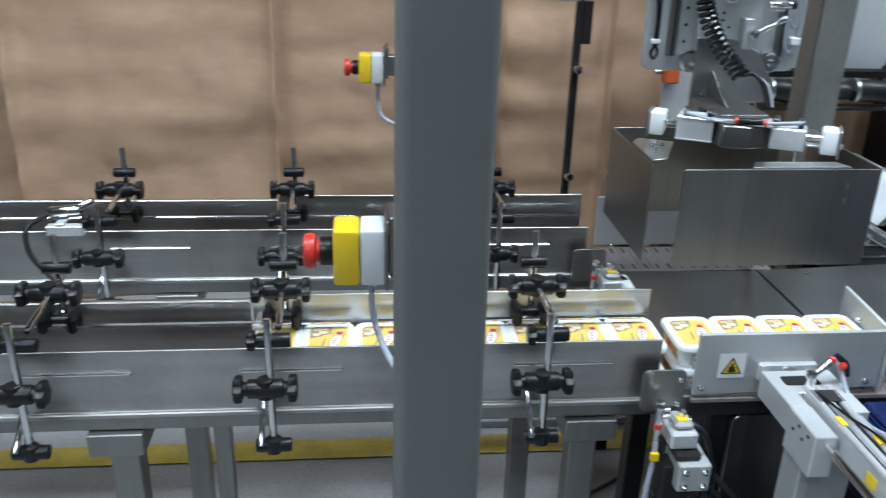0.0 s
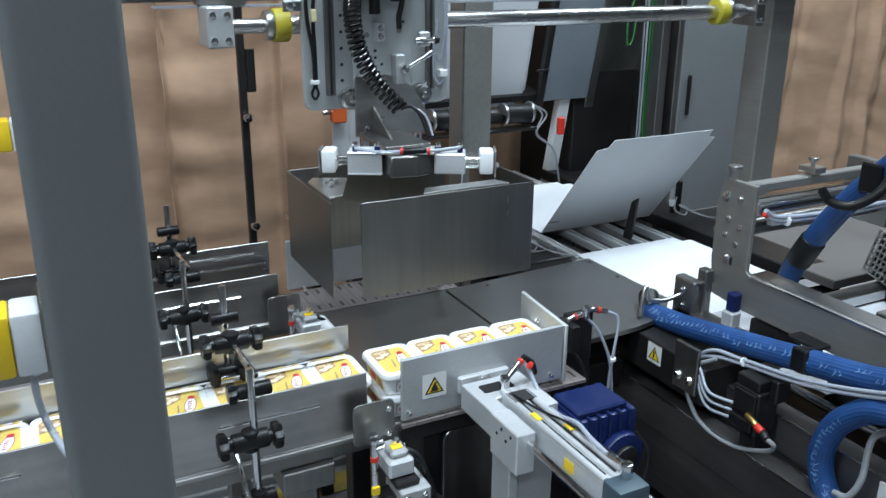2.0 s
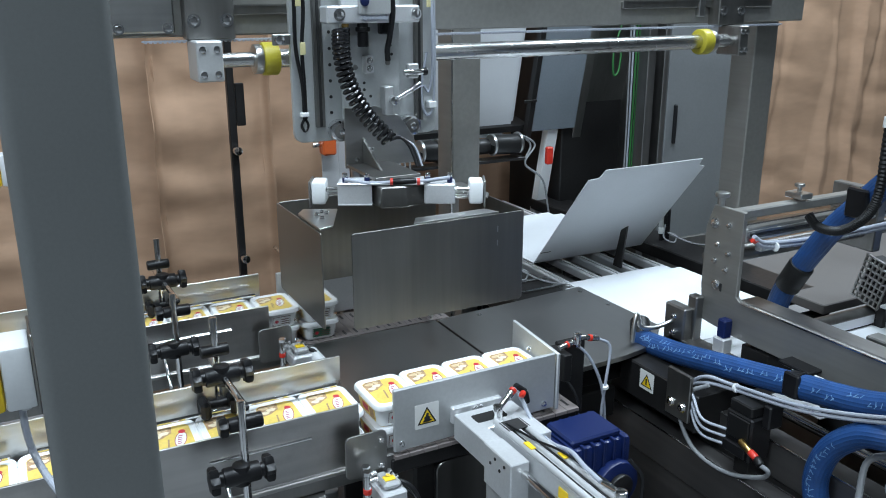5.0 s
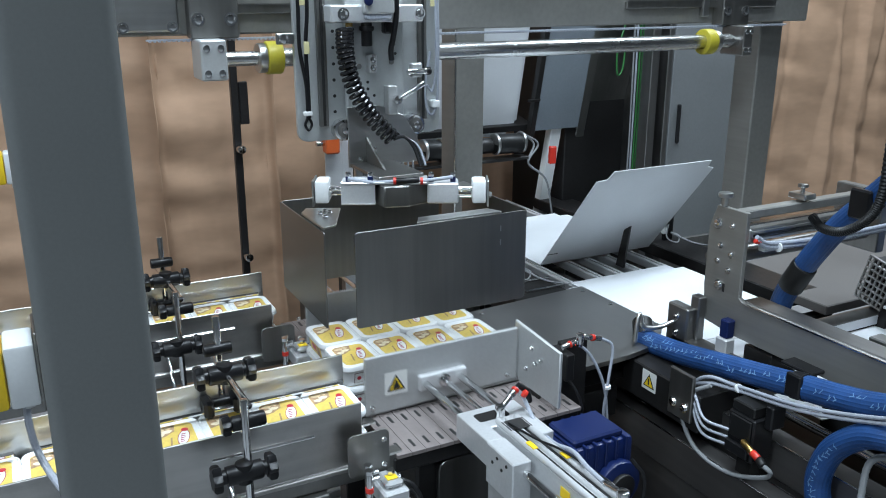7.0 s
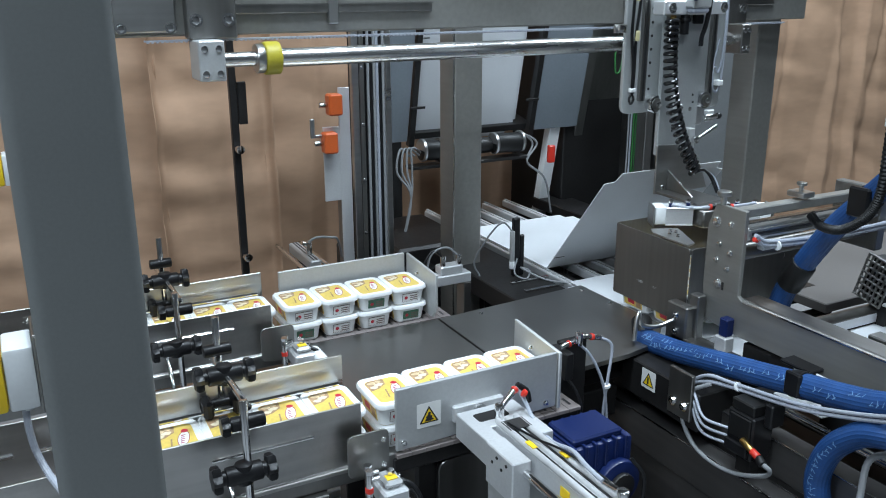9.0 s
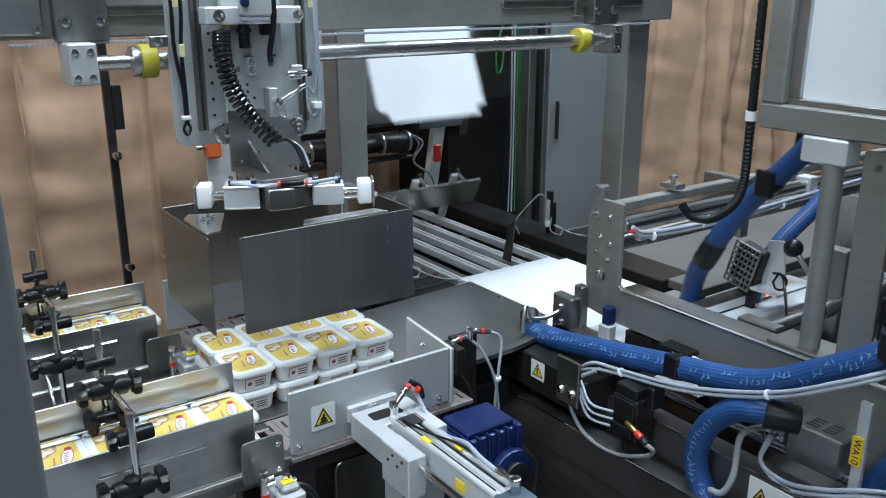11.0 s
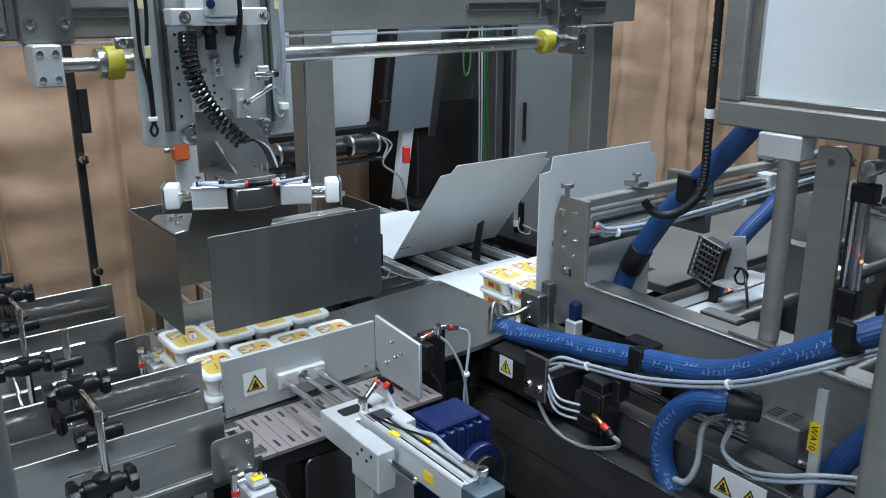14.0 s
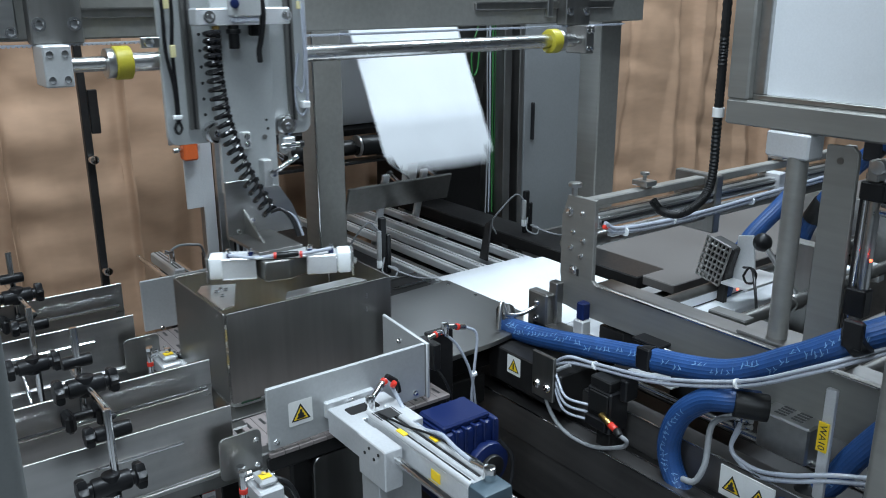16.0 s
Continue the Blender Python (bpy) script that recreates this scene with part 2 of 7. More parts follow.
def smooth_path(points, n=6):
    """A Catmull-Rom line through points."""
    p = [Vector(q) for q in points]
    p = [2 * p[0] - p[1]] + p + [2 * p[-1] - p[-2]]
    out = []
    for i in range(1, len(p) - 2):
        for k in range(n):
            t = k / n
            a, b, c, d = p[i - 1:i + 3]
            out.append(0.5 * (2 * b + (c - a) * t + (2 * a - 5 * b + 4 * c - d) * t * t + (3 * b - a - 3 * c + d) * t ** 3))
    out.append(p[-2])
    return out


def hose(points, r, seg=10, n=6, ribs=0.0, raw=False, flutes=0.0):
    """A round hose along a smooth line; ribs: how far its rings stand out; flutes: how deep the grooves along it are."""
    def make(bm):
        line = [Vector(q) for q in points] if raw else smooth_path(points, n)
        t = bmesh.new()
        up = Vector((0.02, 0.03, 1))
        rings = []
        for i, c in enumerate(line):
            d = (line[min(i + 1, len(line) - 1)] - line[max(i - 1, 0)]).normalized()
            side = d.cross(up)
            if side.length < 1e-3:
                side = d.cross(Vector((1, 0, 0)))
            side.normalize()
            up = side.cross(d).normalized()
            rr = r + (ribs if i % 2 else 0)
            rings.append([t.verts.new(c + (rr - (flutes if k % 2 else 0)) * (math.cos(2 * math.pi * k / seg) * side + math.sin(2 * math.pi * k / seg) * up)) for k in range(seg)])
        for a, b in zip(rings, rings[1:]):
            for k in range(seg):
                t.faces.new((a[k], a[(k + 1) % seg], b[(k + 1) % seg], b[k]))
        t.faces.new(rings[0][::-1])
        t.faces.new(rings[-1])
        bmesh.ops.recalc_face_normals(t, faces=t.faces[:])
        place(bm, t)
    return make


def bolt(p, axis, r=0.006, h=0.005, seg=6):
    """A hexagon head with its washer, on a face that looks along axis."""
    a = Vector(p)
    d = Vector(axis).normalized()

    def make(bm):
        rod(a, a + d * h * 0.3, r * 1.45, 14)(bm)
        rod(a + d * h * 0.3, a + d * h * 1.3, r, seg, 0.0006)(bm)
    return make

# ---------- the hall ----------
tagged(part("floor", B(box(-7, 9, -7, 7, -0.1, 0, 0)), "floor"), "worn grey concrete factory floor with stains", "floor", kind="structure")
tagged(part("floor_marking", B(box(-6.5, 8.5, 2.2, 2.3, 0.004, 0.006, 0)), "floor_line"), "scuffed yellow painted line on the concrete", "floor marking", kind="structure")
# assumed walls and ceiling, unseen; their grey sets bounce light and reflections
for nm, b in (("wall_north", (-7, 9, 7, 7.2, 0, 4.5)), ("wall_south", (-7, 9, -7.2, -7, 0, 4.5)),
              ("wall_west", (-7.2, -7, -7, 7, 0, 4.5)), ("wall_east", (9, 9.2, -7, 7, 0, 4.5))):
    tagged(part(nm, B(box(*b, 0)), "wall"), "plain light grey painted hall wall", "wall", kind="structure")
tagged(part("ceiling", B(box(-7, 9, -7, 7, 4.5, 4.6, 0)), "wall"), "plain pale grey hall ceiling", "ceiling", kind="structure")
for lx, ly in LAMPS:
    lum = thing("ceiling_lamp", lx, ly, 4.5, "long white fluorescent ceiling lamp housing", "ceiling lamp", "ceiling lamps")
    part("housing", B(box(lx - 0.8, lx + 0.8, ly - 0.3, ly + 0.3, 4.40, 4.499, 0.01)), "white", lum)


def paper_sheet(x0, x1, y, seed, lean=0.0):
    """A hanging sheet of wrapping paper with creases and a rolled edge."""
    bm = bmesh.new()
    flat = x1 < 1.2
    nx, nz = 64, 110
    c1, c2 = x0 + 0.30 * (x1 - x0), x0 + 0.74 * (x1 - x0)
    grid = []
    for j in range(nz + 1):
        row = []
        for i in range(nx + 1):
            u, v = i / nx, j / nz
            x, z = x0 + u * (x1 - x0), 0.002 + v * 2.8
            d = (0.020 if flat else 0.060) * noise.noise((x * 2.6 + seed, z * 0.4, seed)) + (0.045 if flat else 0.022) * noise.noise((x * 0.8, z * 3.6 + seed + 0.4 * x, 7 + seed)) + (0.022 if flat else 0.010) * noise.noise((x * 1.4, z * 8.0 - 0.7 * x, 5 + seed))
            d += 0.026 * (0.4 - abs(noise.noise((x * 1.1 + 0.4 * z, z * 4.5 + 1.1 * x, 3 + seed)))) + 0.010 * (0.4 - abs(noise.noise((x * 5.0, z * 7.0 + 2 * x, 11 + seed)))) + 0.10 * lean * (u - 0.5)
            for c, zc, s in ((c1, 1.25 + 0.1 * math.sin(seed), 1), (c2, 1.45 + 0.2 * math.cos(seed), -1)):
                w = 0.03 + 0.10 * abs(z - zc)
                d += s * (0.10 if flat else 0.45) * w * max(0, 1 - abs(x - c - 0.03 * math.sin(3 * z + seed)) / min(w, 0.11)) * min(1, 0.11 / w)
            d -= 0.05 * max(0, 1 - u / 0.07) ** 2 + 0.05 * max(0, (u - 0.93) / 0.07) ** 2
            row.append(bm.verts.new((x, y + d, z)))
        grid.append(row)
    for j in range(nz):
        for i in range(nx):
            bm.faces.new((grid[j][i], grid[j][i + 1], grid[j + 1][i + 1], grid[j + 1][i]))
    for f in bm.faces:
        f.smooth = True
    ob = part("paper_sheet", bm, "kraft", smooth=False)
    mod = ob.modifiers.new("thickness", "SOLIDIFY")
    mod.thickness = 0.002
    return tagged(ob, "creased brown kraft paper sheet hung as a screen", "paper sheet", "paper screen behind the machine")


X = -3.3
for k, (wd, dy) in enumerate(((1.0, 0), (0.95, 0.05), (0.98, -0.02), (0.92, 0.04), (0.45, -0.04), (0.9, 0.06), (0.9, 0.0), (0.9, 0.05), (0.9, -0.02), (0.9, 0.04), (0.9, 0), (0.9, 0.05))):
    paper_sheet(X, X + wd + 0.03, 3.42 + dy, 3.7 * k, (-1) ** k * 0.6)
    X += wd


def hung_pole(x, y):
    g = thing("guard_pole", x, y, 0, "thin dark steel guard door upright with hinge bolts", "pole", "guard door uprights")
    part("bar", B(box(x - 0.014, x + 0.014, y - 0.014, y + 0.014, 0, 2.7, 0.003)), "dark", g)
    for z in (0.62, 1.05, 1.75):
        part("hinge_bolt", B(rod((x + 0.004, y - 0.015, z), (x + 0.004, y - 0.05, z), 0.017, 14, 0.004)), "chrome", g)
    part("handle", B(box(x + 0.016, x + 0.05, y - 0.012, y + 0.006, 1.14, 1.30, 0.003)), "dark", g)


hung_pole(0.825, 3.2)

# ---------- near guard post with its stop button ----------
post = thing("machine_post", 0.082, 0.73, 0, "square grey steel guard post with rounded corners", "post")
part("tube", B(slab(rounded(0.037, 0.124, 0.68, 0.78, 0.012), "z", 0.012, 2.6, 0)), "post", post)
part("foot_plate", B(box(0.004, 0.157, 0.645, 0.815, 0, 0.012)), "post", post)


def stop_button(x, y, z, s=1.0, group="emergency stop buttons"):
    """A stop button box that looks to -x; its back stands at x."""
    e = thing("emergency_stop", x, y, z, "yellow and grey emergency stop box with red mushroom button", "emergency stop", group)
    w, h = 0.026 * s, 0.0325 * s
    part("base", B(box(x - 0.0275 * s, x, y - w, y + w, z - h, z + h, 0.004, seg=2)), "grey_plastic", e)
    part("cover", B(box(x - 0.057 * s, x - 0.028 * s, y - w, y + w, z - h, z + h, 0.005, seg=2)), "yellow", e, "yellow cover")
    part("collar", B(rod((x - 0.057 * s, y, z), (x - 0.072 * s, y, z), 0.0165 * s, 20, 0.002)), "black", e)
    part("button", B(rod((x - 0.072 * s, y, z), (x - 0.076 * s, y, z), 0.013 * s, 20), rod((x - 0.076 * s, y, z), (x - 0.090 * s, y, z), 0.020 * s, 24, 0.005)), "red", e, "red mushroom button")
    part("gland", B(rod((x - 0.012 * s, y, z - h), (x - 0.012 * s, y, z - h - 0.012), 0.007, 12, 0.001)), "grey_plastic", e)
    part("bracket", B(box(x, x + 0.004, y - w - 0.004, y + w + 0.004, z - h - 0.006, z + h + 0.014), box(x + 0.004, x + 0.012, y - 0.03, y + 0.03, z - 0.02, z + h + 0.018)), "steel_dark", e)
    return e


s1 = stop_button(0.034, 0.988, 1.228, 1.16)
part("bracket_arm", B(box(0.0435, 0.056, 0.78, 1.02, 1.20, 1.265, 0.002), box(0.040, 0.0435, 0.96, 1.015, 1.20, 1.265, 0.001)), "steel_dark", s1)
part("cable", B(hose(((0.0164, 0.986, 1.184), (0.017, 0.986, 1.15), (0.022, 0.98, 1.12), (0.036, 0.94, 1.10), (0.06, 0.85, 1.10), (0.075, 0.782, 1.10)), 0.0042)), "tube", s1)

# ---------- infeed lanes ----------


def lane(y0, y1, name_label):
    """One infeed lane: y0 its near wall, y1 its far wall."""
    c = thing("infeed_conveyor", 0.0, (y0 + y1) / 2, 0, name_label, "conveyor", "infeed conveyors")
    # folded sheet walls
    part("side_wall", B(box(-2.2, 0.540, y0 - 0.004, y0, 0.806, 0.930, 0.001), box(-2.2, 0.540, y0 - 0.012, y0 - 0.004, 0.800, 0.810, 0.002)), "lane_steel", c)
    part("side_wall", B(box(-2.2, -0.205, y1, y1 + 0.004, 0.83, 0.950, 0.001), box(-2.2, -0.205, y1 + 0.004, y1 + 0.014, 0.944, 0.950, 0.001)), "lane_steel", c)
    part("end_guide", B(box(-0.20, 0.18, y1 - 0.001, y1 + 0.004, 0.84, 0.962, 0.001), box(0.182, 0.56, y1 - 0.001, y1 + 0.004, 0.84, 0.962, 0.001)), "steel", c)
    part("bed", B(box(-2.2, 0.59, y0 + 0.002, y1 - 0.002, 0.800, 0.808, 0.001)), "belt", c)
    part("frame_beam", B(box(-2.2, 0.62, y0 - 0.006, y0 + 0.024, 0.772, 0.812, 0.003), box(-2.2, 0.62, y1 - 0.024, y1 + 0.006, 0.772, 0.812, 0.003)), "steel_dark", c)
    part("guide_rail", B(box(-2.2, -0.02, y1 - 0.032, y1 - 0.022, 0.914, 0.920, 0.001)), "chrome", c)
    part("guide_rail", B(rod((0.02, y1 - 0.03, 0.918), (0.54, y1 - 0.03, 0.918), 0.004, 10)), "chrome", c)
    for x in (-0.43, -1.6, 0.42):
        part("cross_bracket", B(box(x - 0.048, x + 0.048, y0 - 0.02, y1 + 0.02, 0.727, 0.772, 0.002)), "steel_dark", c)
        part("leg", B(box(x - 0.026, x + 0.026, (y0 + y1) / 2 - 0.05, (y0 + y1) / 2, 0.012, 0.727, 0.002)), "steel_dark", c)
        part("foot", B(box(x - 0.05, x + 0.05, (y0 + y1) / 2 - 0.075, (y0 + y1) / 2 + 0.025, 0, 0.012, 0.002)), "steel_dark", c)
    for x in (-0.48, -0.12, 0.36):
        part("slot_bar", B(box(x - 0.09, x + 0.09, y0 - 0.010, y0 - 0.0045, 0.884, 0.890, 0.002)), "chrome", c)
    return c


lane(1.27, 1.41, "stainless infeed lane with folded sheet walls on steel legs")
lane(1.825, 1.968, "stainless infeed lane with folded sheet walls on steel legs")
strut = thing("floor_strut", -0.29, 1.5, 0, "bare steel floor strut with bolt holes", "strut")
part("bar", B(box(-0.31, -0.275, 1.49, 1.52, 0, 0.80, 0.002)), "steel_dark", strut)


def knob(p, axis, r=0.017, h=0.014):
    """A lobed plastic hand knob on its short neck."""
    def make(bm):
        a, d = Vector(p), Vector(axis).normalized()
        u = d.orthogonal().normalized()
        o = d.cross(u)
        loops = []
        for at, size, lobe in ((0, 0.50, 0), (0.62, 0.50, 0), (0.72, 0.92, 0.10), (0.90, 1.0, 0.14), (1.45, 1.0, 0.14), (1.66, 0.86, 0.10), (1.72, 0.45, 0)):
            ring = []
            for k in range(24):
                w = 2 * math.pi * k / 24
                rr = r * size * (1 - lobe + lobe * math.cos(6 * w))
                ring.append(bm.verts.new(a + d * h * at + (u * math.cos(w) + o * math.sin(w)) * rr))
            loops.append(ring)
        for p0, q0 in zip(loops, loops[1:]):
            for k in range(24):
                bm.faces.new((p0[k], p0[(k + 1) % 24], q0[(k + 1) % 24], q0[k]))
        bm.faces.new(loops[0][::-1])
        bm.faces.new(loops[-1])
        bmesh.ops.recalc_face_normals(bm, faces=bm.faces[:])
    return make


def cross_clamp(parent, c):
    """A two-way clamp along x with a hand knob on both its ends."""
    c = Vector(c)
    body = part("clamp", B(rod(c - Vector((0.030, 0, 0)), c + Vector((0.030, 0, 0)), 0.0165, 16, 0.003), rod(c + Vector((0, 0, -0.017)), c + Vector((0, 0, 0.019)), 0.0150, 14, 0.003)), "black", parent)
    for e in (-1, 1):
        part("knob", B(knob(c + Vector((0.027 * e, 0, 0)), (e, 0, 0), 0.024, 0.015)), "black", body)
    return body


def rail_clamp(x, y0, y1, lean=0.0):
    """The adjustable holder that carries a guide rail over a lane."""
    c = thing("rail_holder", x, y0 - 0.07, 0.77, "steel rods in black plastic clamps holding a guide rail", "rail holder", "guide rail holders")
    ya, yb = y0 - 0.07, y1 - 0.02
    part("rod", B(rod((x, ya, 0.765), (x, ya, 1.020), 0.0068, 14, 0.001)), "chrome", c)
    part("rod", B(rod((x + 0.015, ya + 0.03, 0.99), (x + 0.015 - 0.01, yb + 0.085, 0.995), 0.0062, 14, 0.001)), "chrome", c)
    part("rod", B(rod((x - 0.02, ya - 0.014, 0.785), (x - 0.02, ya + 0.075, 0.86), 0.005, 12, 0.001)), "chrome", c)
    part("rod", B(rod((x + 0.01, yb + 0.02, 0.915), (x + 0.01, yb + 0.02, 1.085), 0.0068, 14, 0.001)), "chrome", c)
    cross_clamp(c, (x - 0.008, ya - 0.004, 0.893))
    part("clamp", B(rod((x, ya, 0.765), (x, ya, 0.792), 0.0145, 14, 0.003), rod((x - 0.030, ya, 0.778), (x + 0.030, ya, 0.778), 0.0125, 14, 0.003)), "black", c)
    small = part("clamp", B(rod((x - 0.02, ya + 0.012, 0.975), (x + 0.036, ya + 0.012, 0.975), 0.0125, 14, 0.003)), "black", c)
    part("knob", B(knob((x - 0.012, ya + 0.012, 0.975), (-1, 0, 0), 0.018)), "black", small)
    cross_clamp(c, (x + 0.008, yb - 0.03, 0.995))
    part("clamp", B(rod((x - 0.016, yb + 0.02, 1.022), (x + 0.034, yb + 0.02, 1.022), 0.0115, 14, 0.003)), "black", c)
    part("clamp", B(box(x - 0.03, x - 0.012, yb - 0.02, yb + 0.022, 0.905, 0.94, 0.006), box(x + 0.022, x + 0.04, yb - 0.02, yb + 0.022, 0.905, 0.94, 0.006), rod((x - 0.03, yb + 0.012, 0.922), (x + 0.04, yb + 0.012, 0.922), 0.008, 12)), "black", c)
    return c


for cx in (-0.55, -0.15, 0.315):
    rail_clamp(cx, 1.27, 1.41)
    rail_clamp(cx + (0.0 if cx > 0 else -0.02), 1.825, 1.968)

# ---------- table between the lanes ----------
table = thing("transfer_table", 1.05, 1.62, 0, "flat stainless transfer table in two joined plates", "table")
part("plate", B(slab(((0.60, 1.424), (0.98, 1.424), (0.98, 1.822), (0.60, 1.822)), "z", 0.797, 0.810, 0.001)), "plate", table)
part("plate", B(slab(((0.986, 1.40), (1.28, 1.415), (1.39, 1.436), (1.475, 1.52), (1.470, 1.86), (0.986, 1.822)), "z", 0.797, 0.810, 0.001)), "plate", table)
part("support", B(box(0.66, 1.42, 1.5, 1.56, 0.70, 0.797, 0.003), box(0.66, 1.42, 1.72, 1.78, 0.70, 0.797, 0.003)), "dark", table)
for x in (0.7, 1.38):
    for y in (1.53, 1.75):
        part("leg", B(box(x - 0.025, x + 0.025, y - 0.025, y + 0.025, 0, 0.70, 0.003)), "dark", table)
for px, py in ((1.45, 1.56), (1.45, 1.70), (1.445, 1.82), (1.1, 1.80)):
    part("screw", B(rod((px, py, 0.810), (px, py, 0.813), 0.006, 12, 0.001)), "chrome", table)


def slat_belt(y0, y1):
    c = thing("slat_belt", 0.8, (y0 + y1) / 2, 0.7, "grey plastic slat belt under the tub row", "conveyor belt", "slat belts")
    part("belt_bed", B(box(0.60, 1.02, y0 + 0.004, y1 - 0.004, 0.770, 0.800, 0.002)), "dark", c)
    first = None
    for i in range(14):
        x = 0.605 + 0.03 * i
        if first is None:
            first = part("slat", B(slab(((x, y0), (x + 0.0292, y0), (x + 0.0292, y1), (x, y1)), "z", 0.8015, 0.8095, 0.0006)), "slat", c)
            ym = (y0 + y1) / 2
            slots = [part("slot", B(box(x + 0.011, x + 0.017, ym + a - 0.014, ym + a + 0.014, 0.8085, 0.8099, 0)), "ink", c) for a in (-0.05, 0.05)]
        else:
            o = first.copy()
            scene.collection.objects.link(o)
            o.matrix_basis = first.matrix_basis @ Matrix.Translation((0.03 * i, 0, 0))
            for slot in slots:
                o = slot.copy()
                scene.collection.objects.link(o)
                o.matrix_basis = slot.matrix_basis @ Matrix.Translation((0.03 * i, 0, 0))
    return c


slat_belt(1.255, 1.418)
slat_belt(1.828, 1.985)

# ---------- tub pushers ----------


def warning_sign(parent, c, u, v, s, hand=True):
    """A square white film with a yellow triangle; c: its centre, u and v: its right and its up."""
    c, u, v = Vector(c), Vector(u).normalized(), Vector(v).normalized()
    n = u.cross(v)

    def poly(pts, d):
        def make(bm):
            t = bmesh.new()
            lo = [t.verts.new(c + u * a * s + v * b * s + n * d) for a, b in pts]
            f = t.faces.new(lo)
            r = bmesh.ops.extrude_face_region(t, geom=[f])
            for w in [g for g in r["geom"] if isinstance(g, bmesh.types.BMVert)]:
                w.co += n * 0.0004
            bmesh.ops.recalc_face_normals(t, faces=t.faces[:])
            place(bm, t)
        return make
    film = part("warning_sign", B(poly(rounded(-0.5, 0.5, -0.5, 0.5, 0.05), 0.0006)), "sign", parent, "white warning film with a black-edged yellow triangle")
    part("triangle_edge", B(poly(((-0.40, -0.33), (0.40, -0.33), (0.0, 0.37)), 0.0012)), "ink", film)
    part("triangle", B(poly(((-0.30, -0.275), (0.30, -0.275), (0.0, 0.25)), 0.0018)), "sign_yellow", film)
    part("pictogram", B(poly(((-0.20, -0.235), (0.06, -0.25), (0.20, -0.20), (0.10, -0.13), (0.13, -0.06), (0.05, -0.02), (0.06, 0.11), (-0.03, 0.13), (-0.06, 0.0), (-0.14, -0.06), (-0.12, -0.14)), 0.0024) if hand else poly(((-0.04, -0.2), (0.04, -0.2), (0.05, 0.14), (-0.05, 0.14)), 0.0024)), "ink", film)
    return film


def near_pusher():
    p = thing("tub_pusher", 0.79, 1.262, 0.815, "grey machined pusher plate with a warning sign and guide rods", "pusher", "tub pushers")
    part("plate", B(slab(((0.605, 0.816), (0.962, 0.824), (0.962, 0.943), (0.605, 0.943)), "y", 1.258, 1.266, 0.002)), "alu_grey", p)
    warning_sign(p, (0.672, 1.258, 0.878), (1, 0, 0), (0, 0, 1), 0.05)
    for x, z in ((0.62, 0.832), (0.936, 0.838)):
        part("bolt", B(bolt((x, 1.258, z), (0, -1, 0), 0.004)), "chrome", p)
    for x in (0.735, 0.815):
        part("guide_rod", B(rod((x, 1.258, 0.865), (x, 0.78, 0.865), 0.0075, 16, 0.001)), "chrome", p)
    part("piston_rod", B(rod((0.775, 1.258, 0.868), (0.775, 1.0, 0.868), 0.006, 14, 0.001), rod((0.775, 1.258, 0.868), (0.775, 1.24, 0.868), 0.014, 16, 0.002)), "chrome", p)
    part("rod_flange", B(box(0.72, 0.83, 1.246, 1.258, 0.85, 0.885, 0.003)), "alu", p)
    return p


def far_pusher():
    p = thing("tub_pusher", 0.79, 1.98, 0.815, "grey machined pusher plate standing behind the tubs", "pusher", "tub pushers")
    part("plate", B(slab(((0.607, 0.818), (0.960, 0.818), (0.960, 0.952), (0.607, 0.952)), "y", 1.976, 1.984, 0.002)), "alu_grey", p)
    for x in (0.73, 0.80):
        part("guide_rod", B(rod((x, 1.984, 0.89), (x, 2.40, 0.89), 0.006, 14, 0.001)), "chrome", p)
    return p


def end_plate(ya, yb, za, zb, sign):
    """The fixed plate at which a row of tubs ends."""
    p = thing("end_plate", 0.968, ya, 0, "grey machined end plate at the end of the tub row", "end plate", "end plates")
    part("plate", B(slab(((ya, 0.818), (yb - sign * 0.02, 0.818), (yb, 0.85), (yb, zb), (ya, za)), "x", 0.964, 0.972, 0.002)), "alu_grey", p)
    part("foot", B(box(0.965, 0.971, min(ya, yb) + 0.07, min(ya, yb) + 0.11, 0, 0.822, 0.001)), "dark", p)
    m = 0.5 * (ya + yb)
    for dy, z in ((-0.02, 0.90), (0.015, 0.915), (0.0, 0.885), (0.035, 0.86)):
        part("bolt", B(bolt((0.964, m + dy, z), (-1, 0, 0), 0.004)), "chrome", p)


end_plate(1.255, 1.425, 0.942, 0.955, 1)
end_plate(1.976, 1.80, 0.952, 0.94, -1)


PUSH_NEAR = near_pusher()
PUSH_FAR = far_pusher()


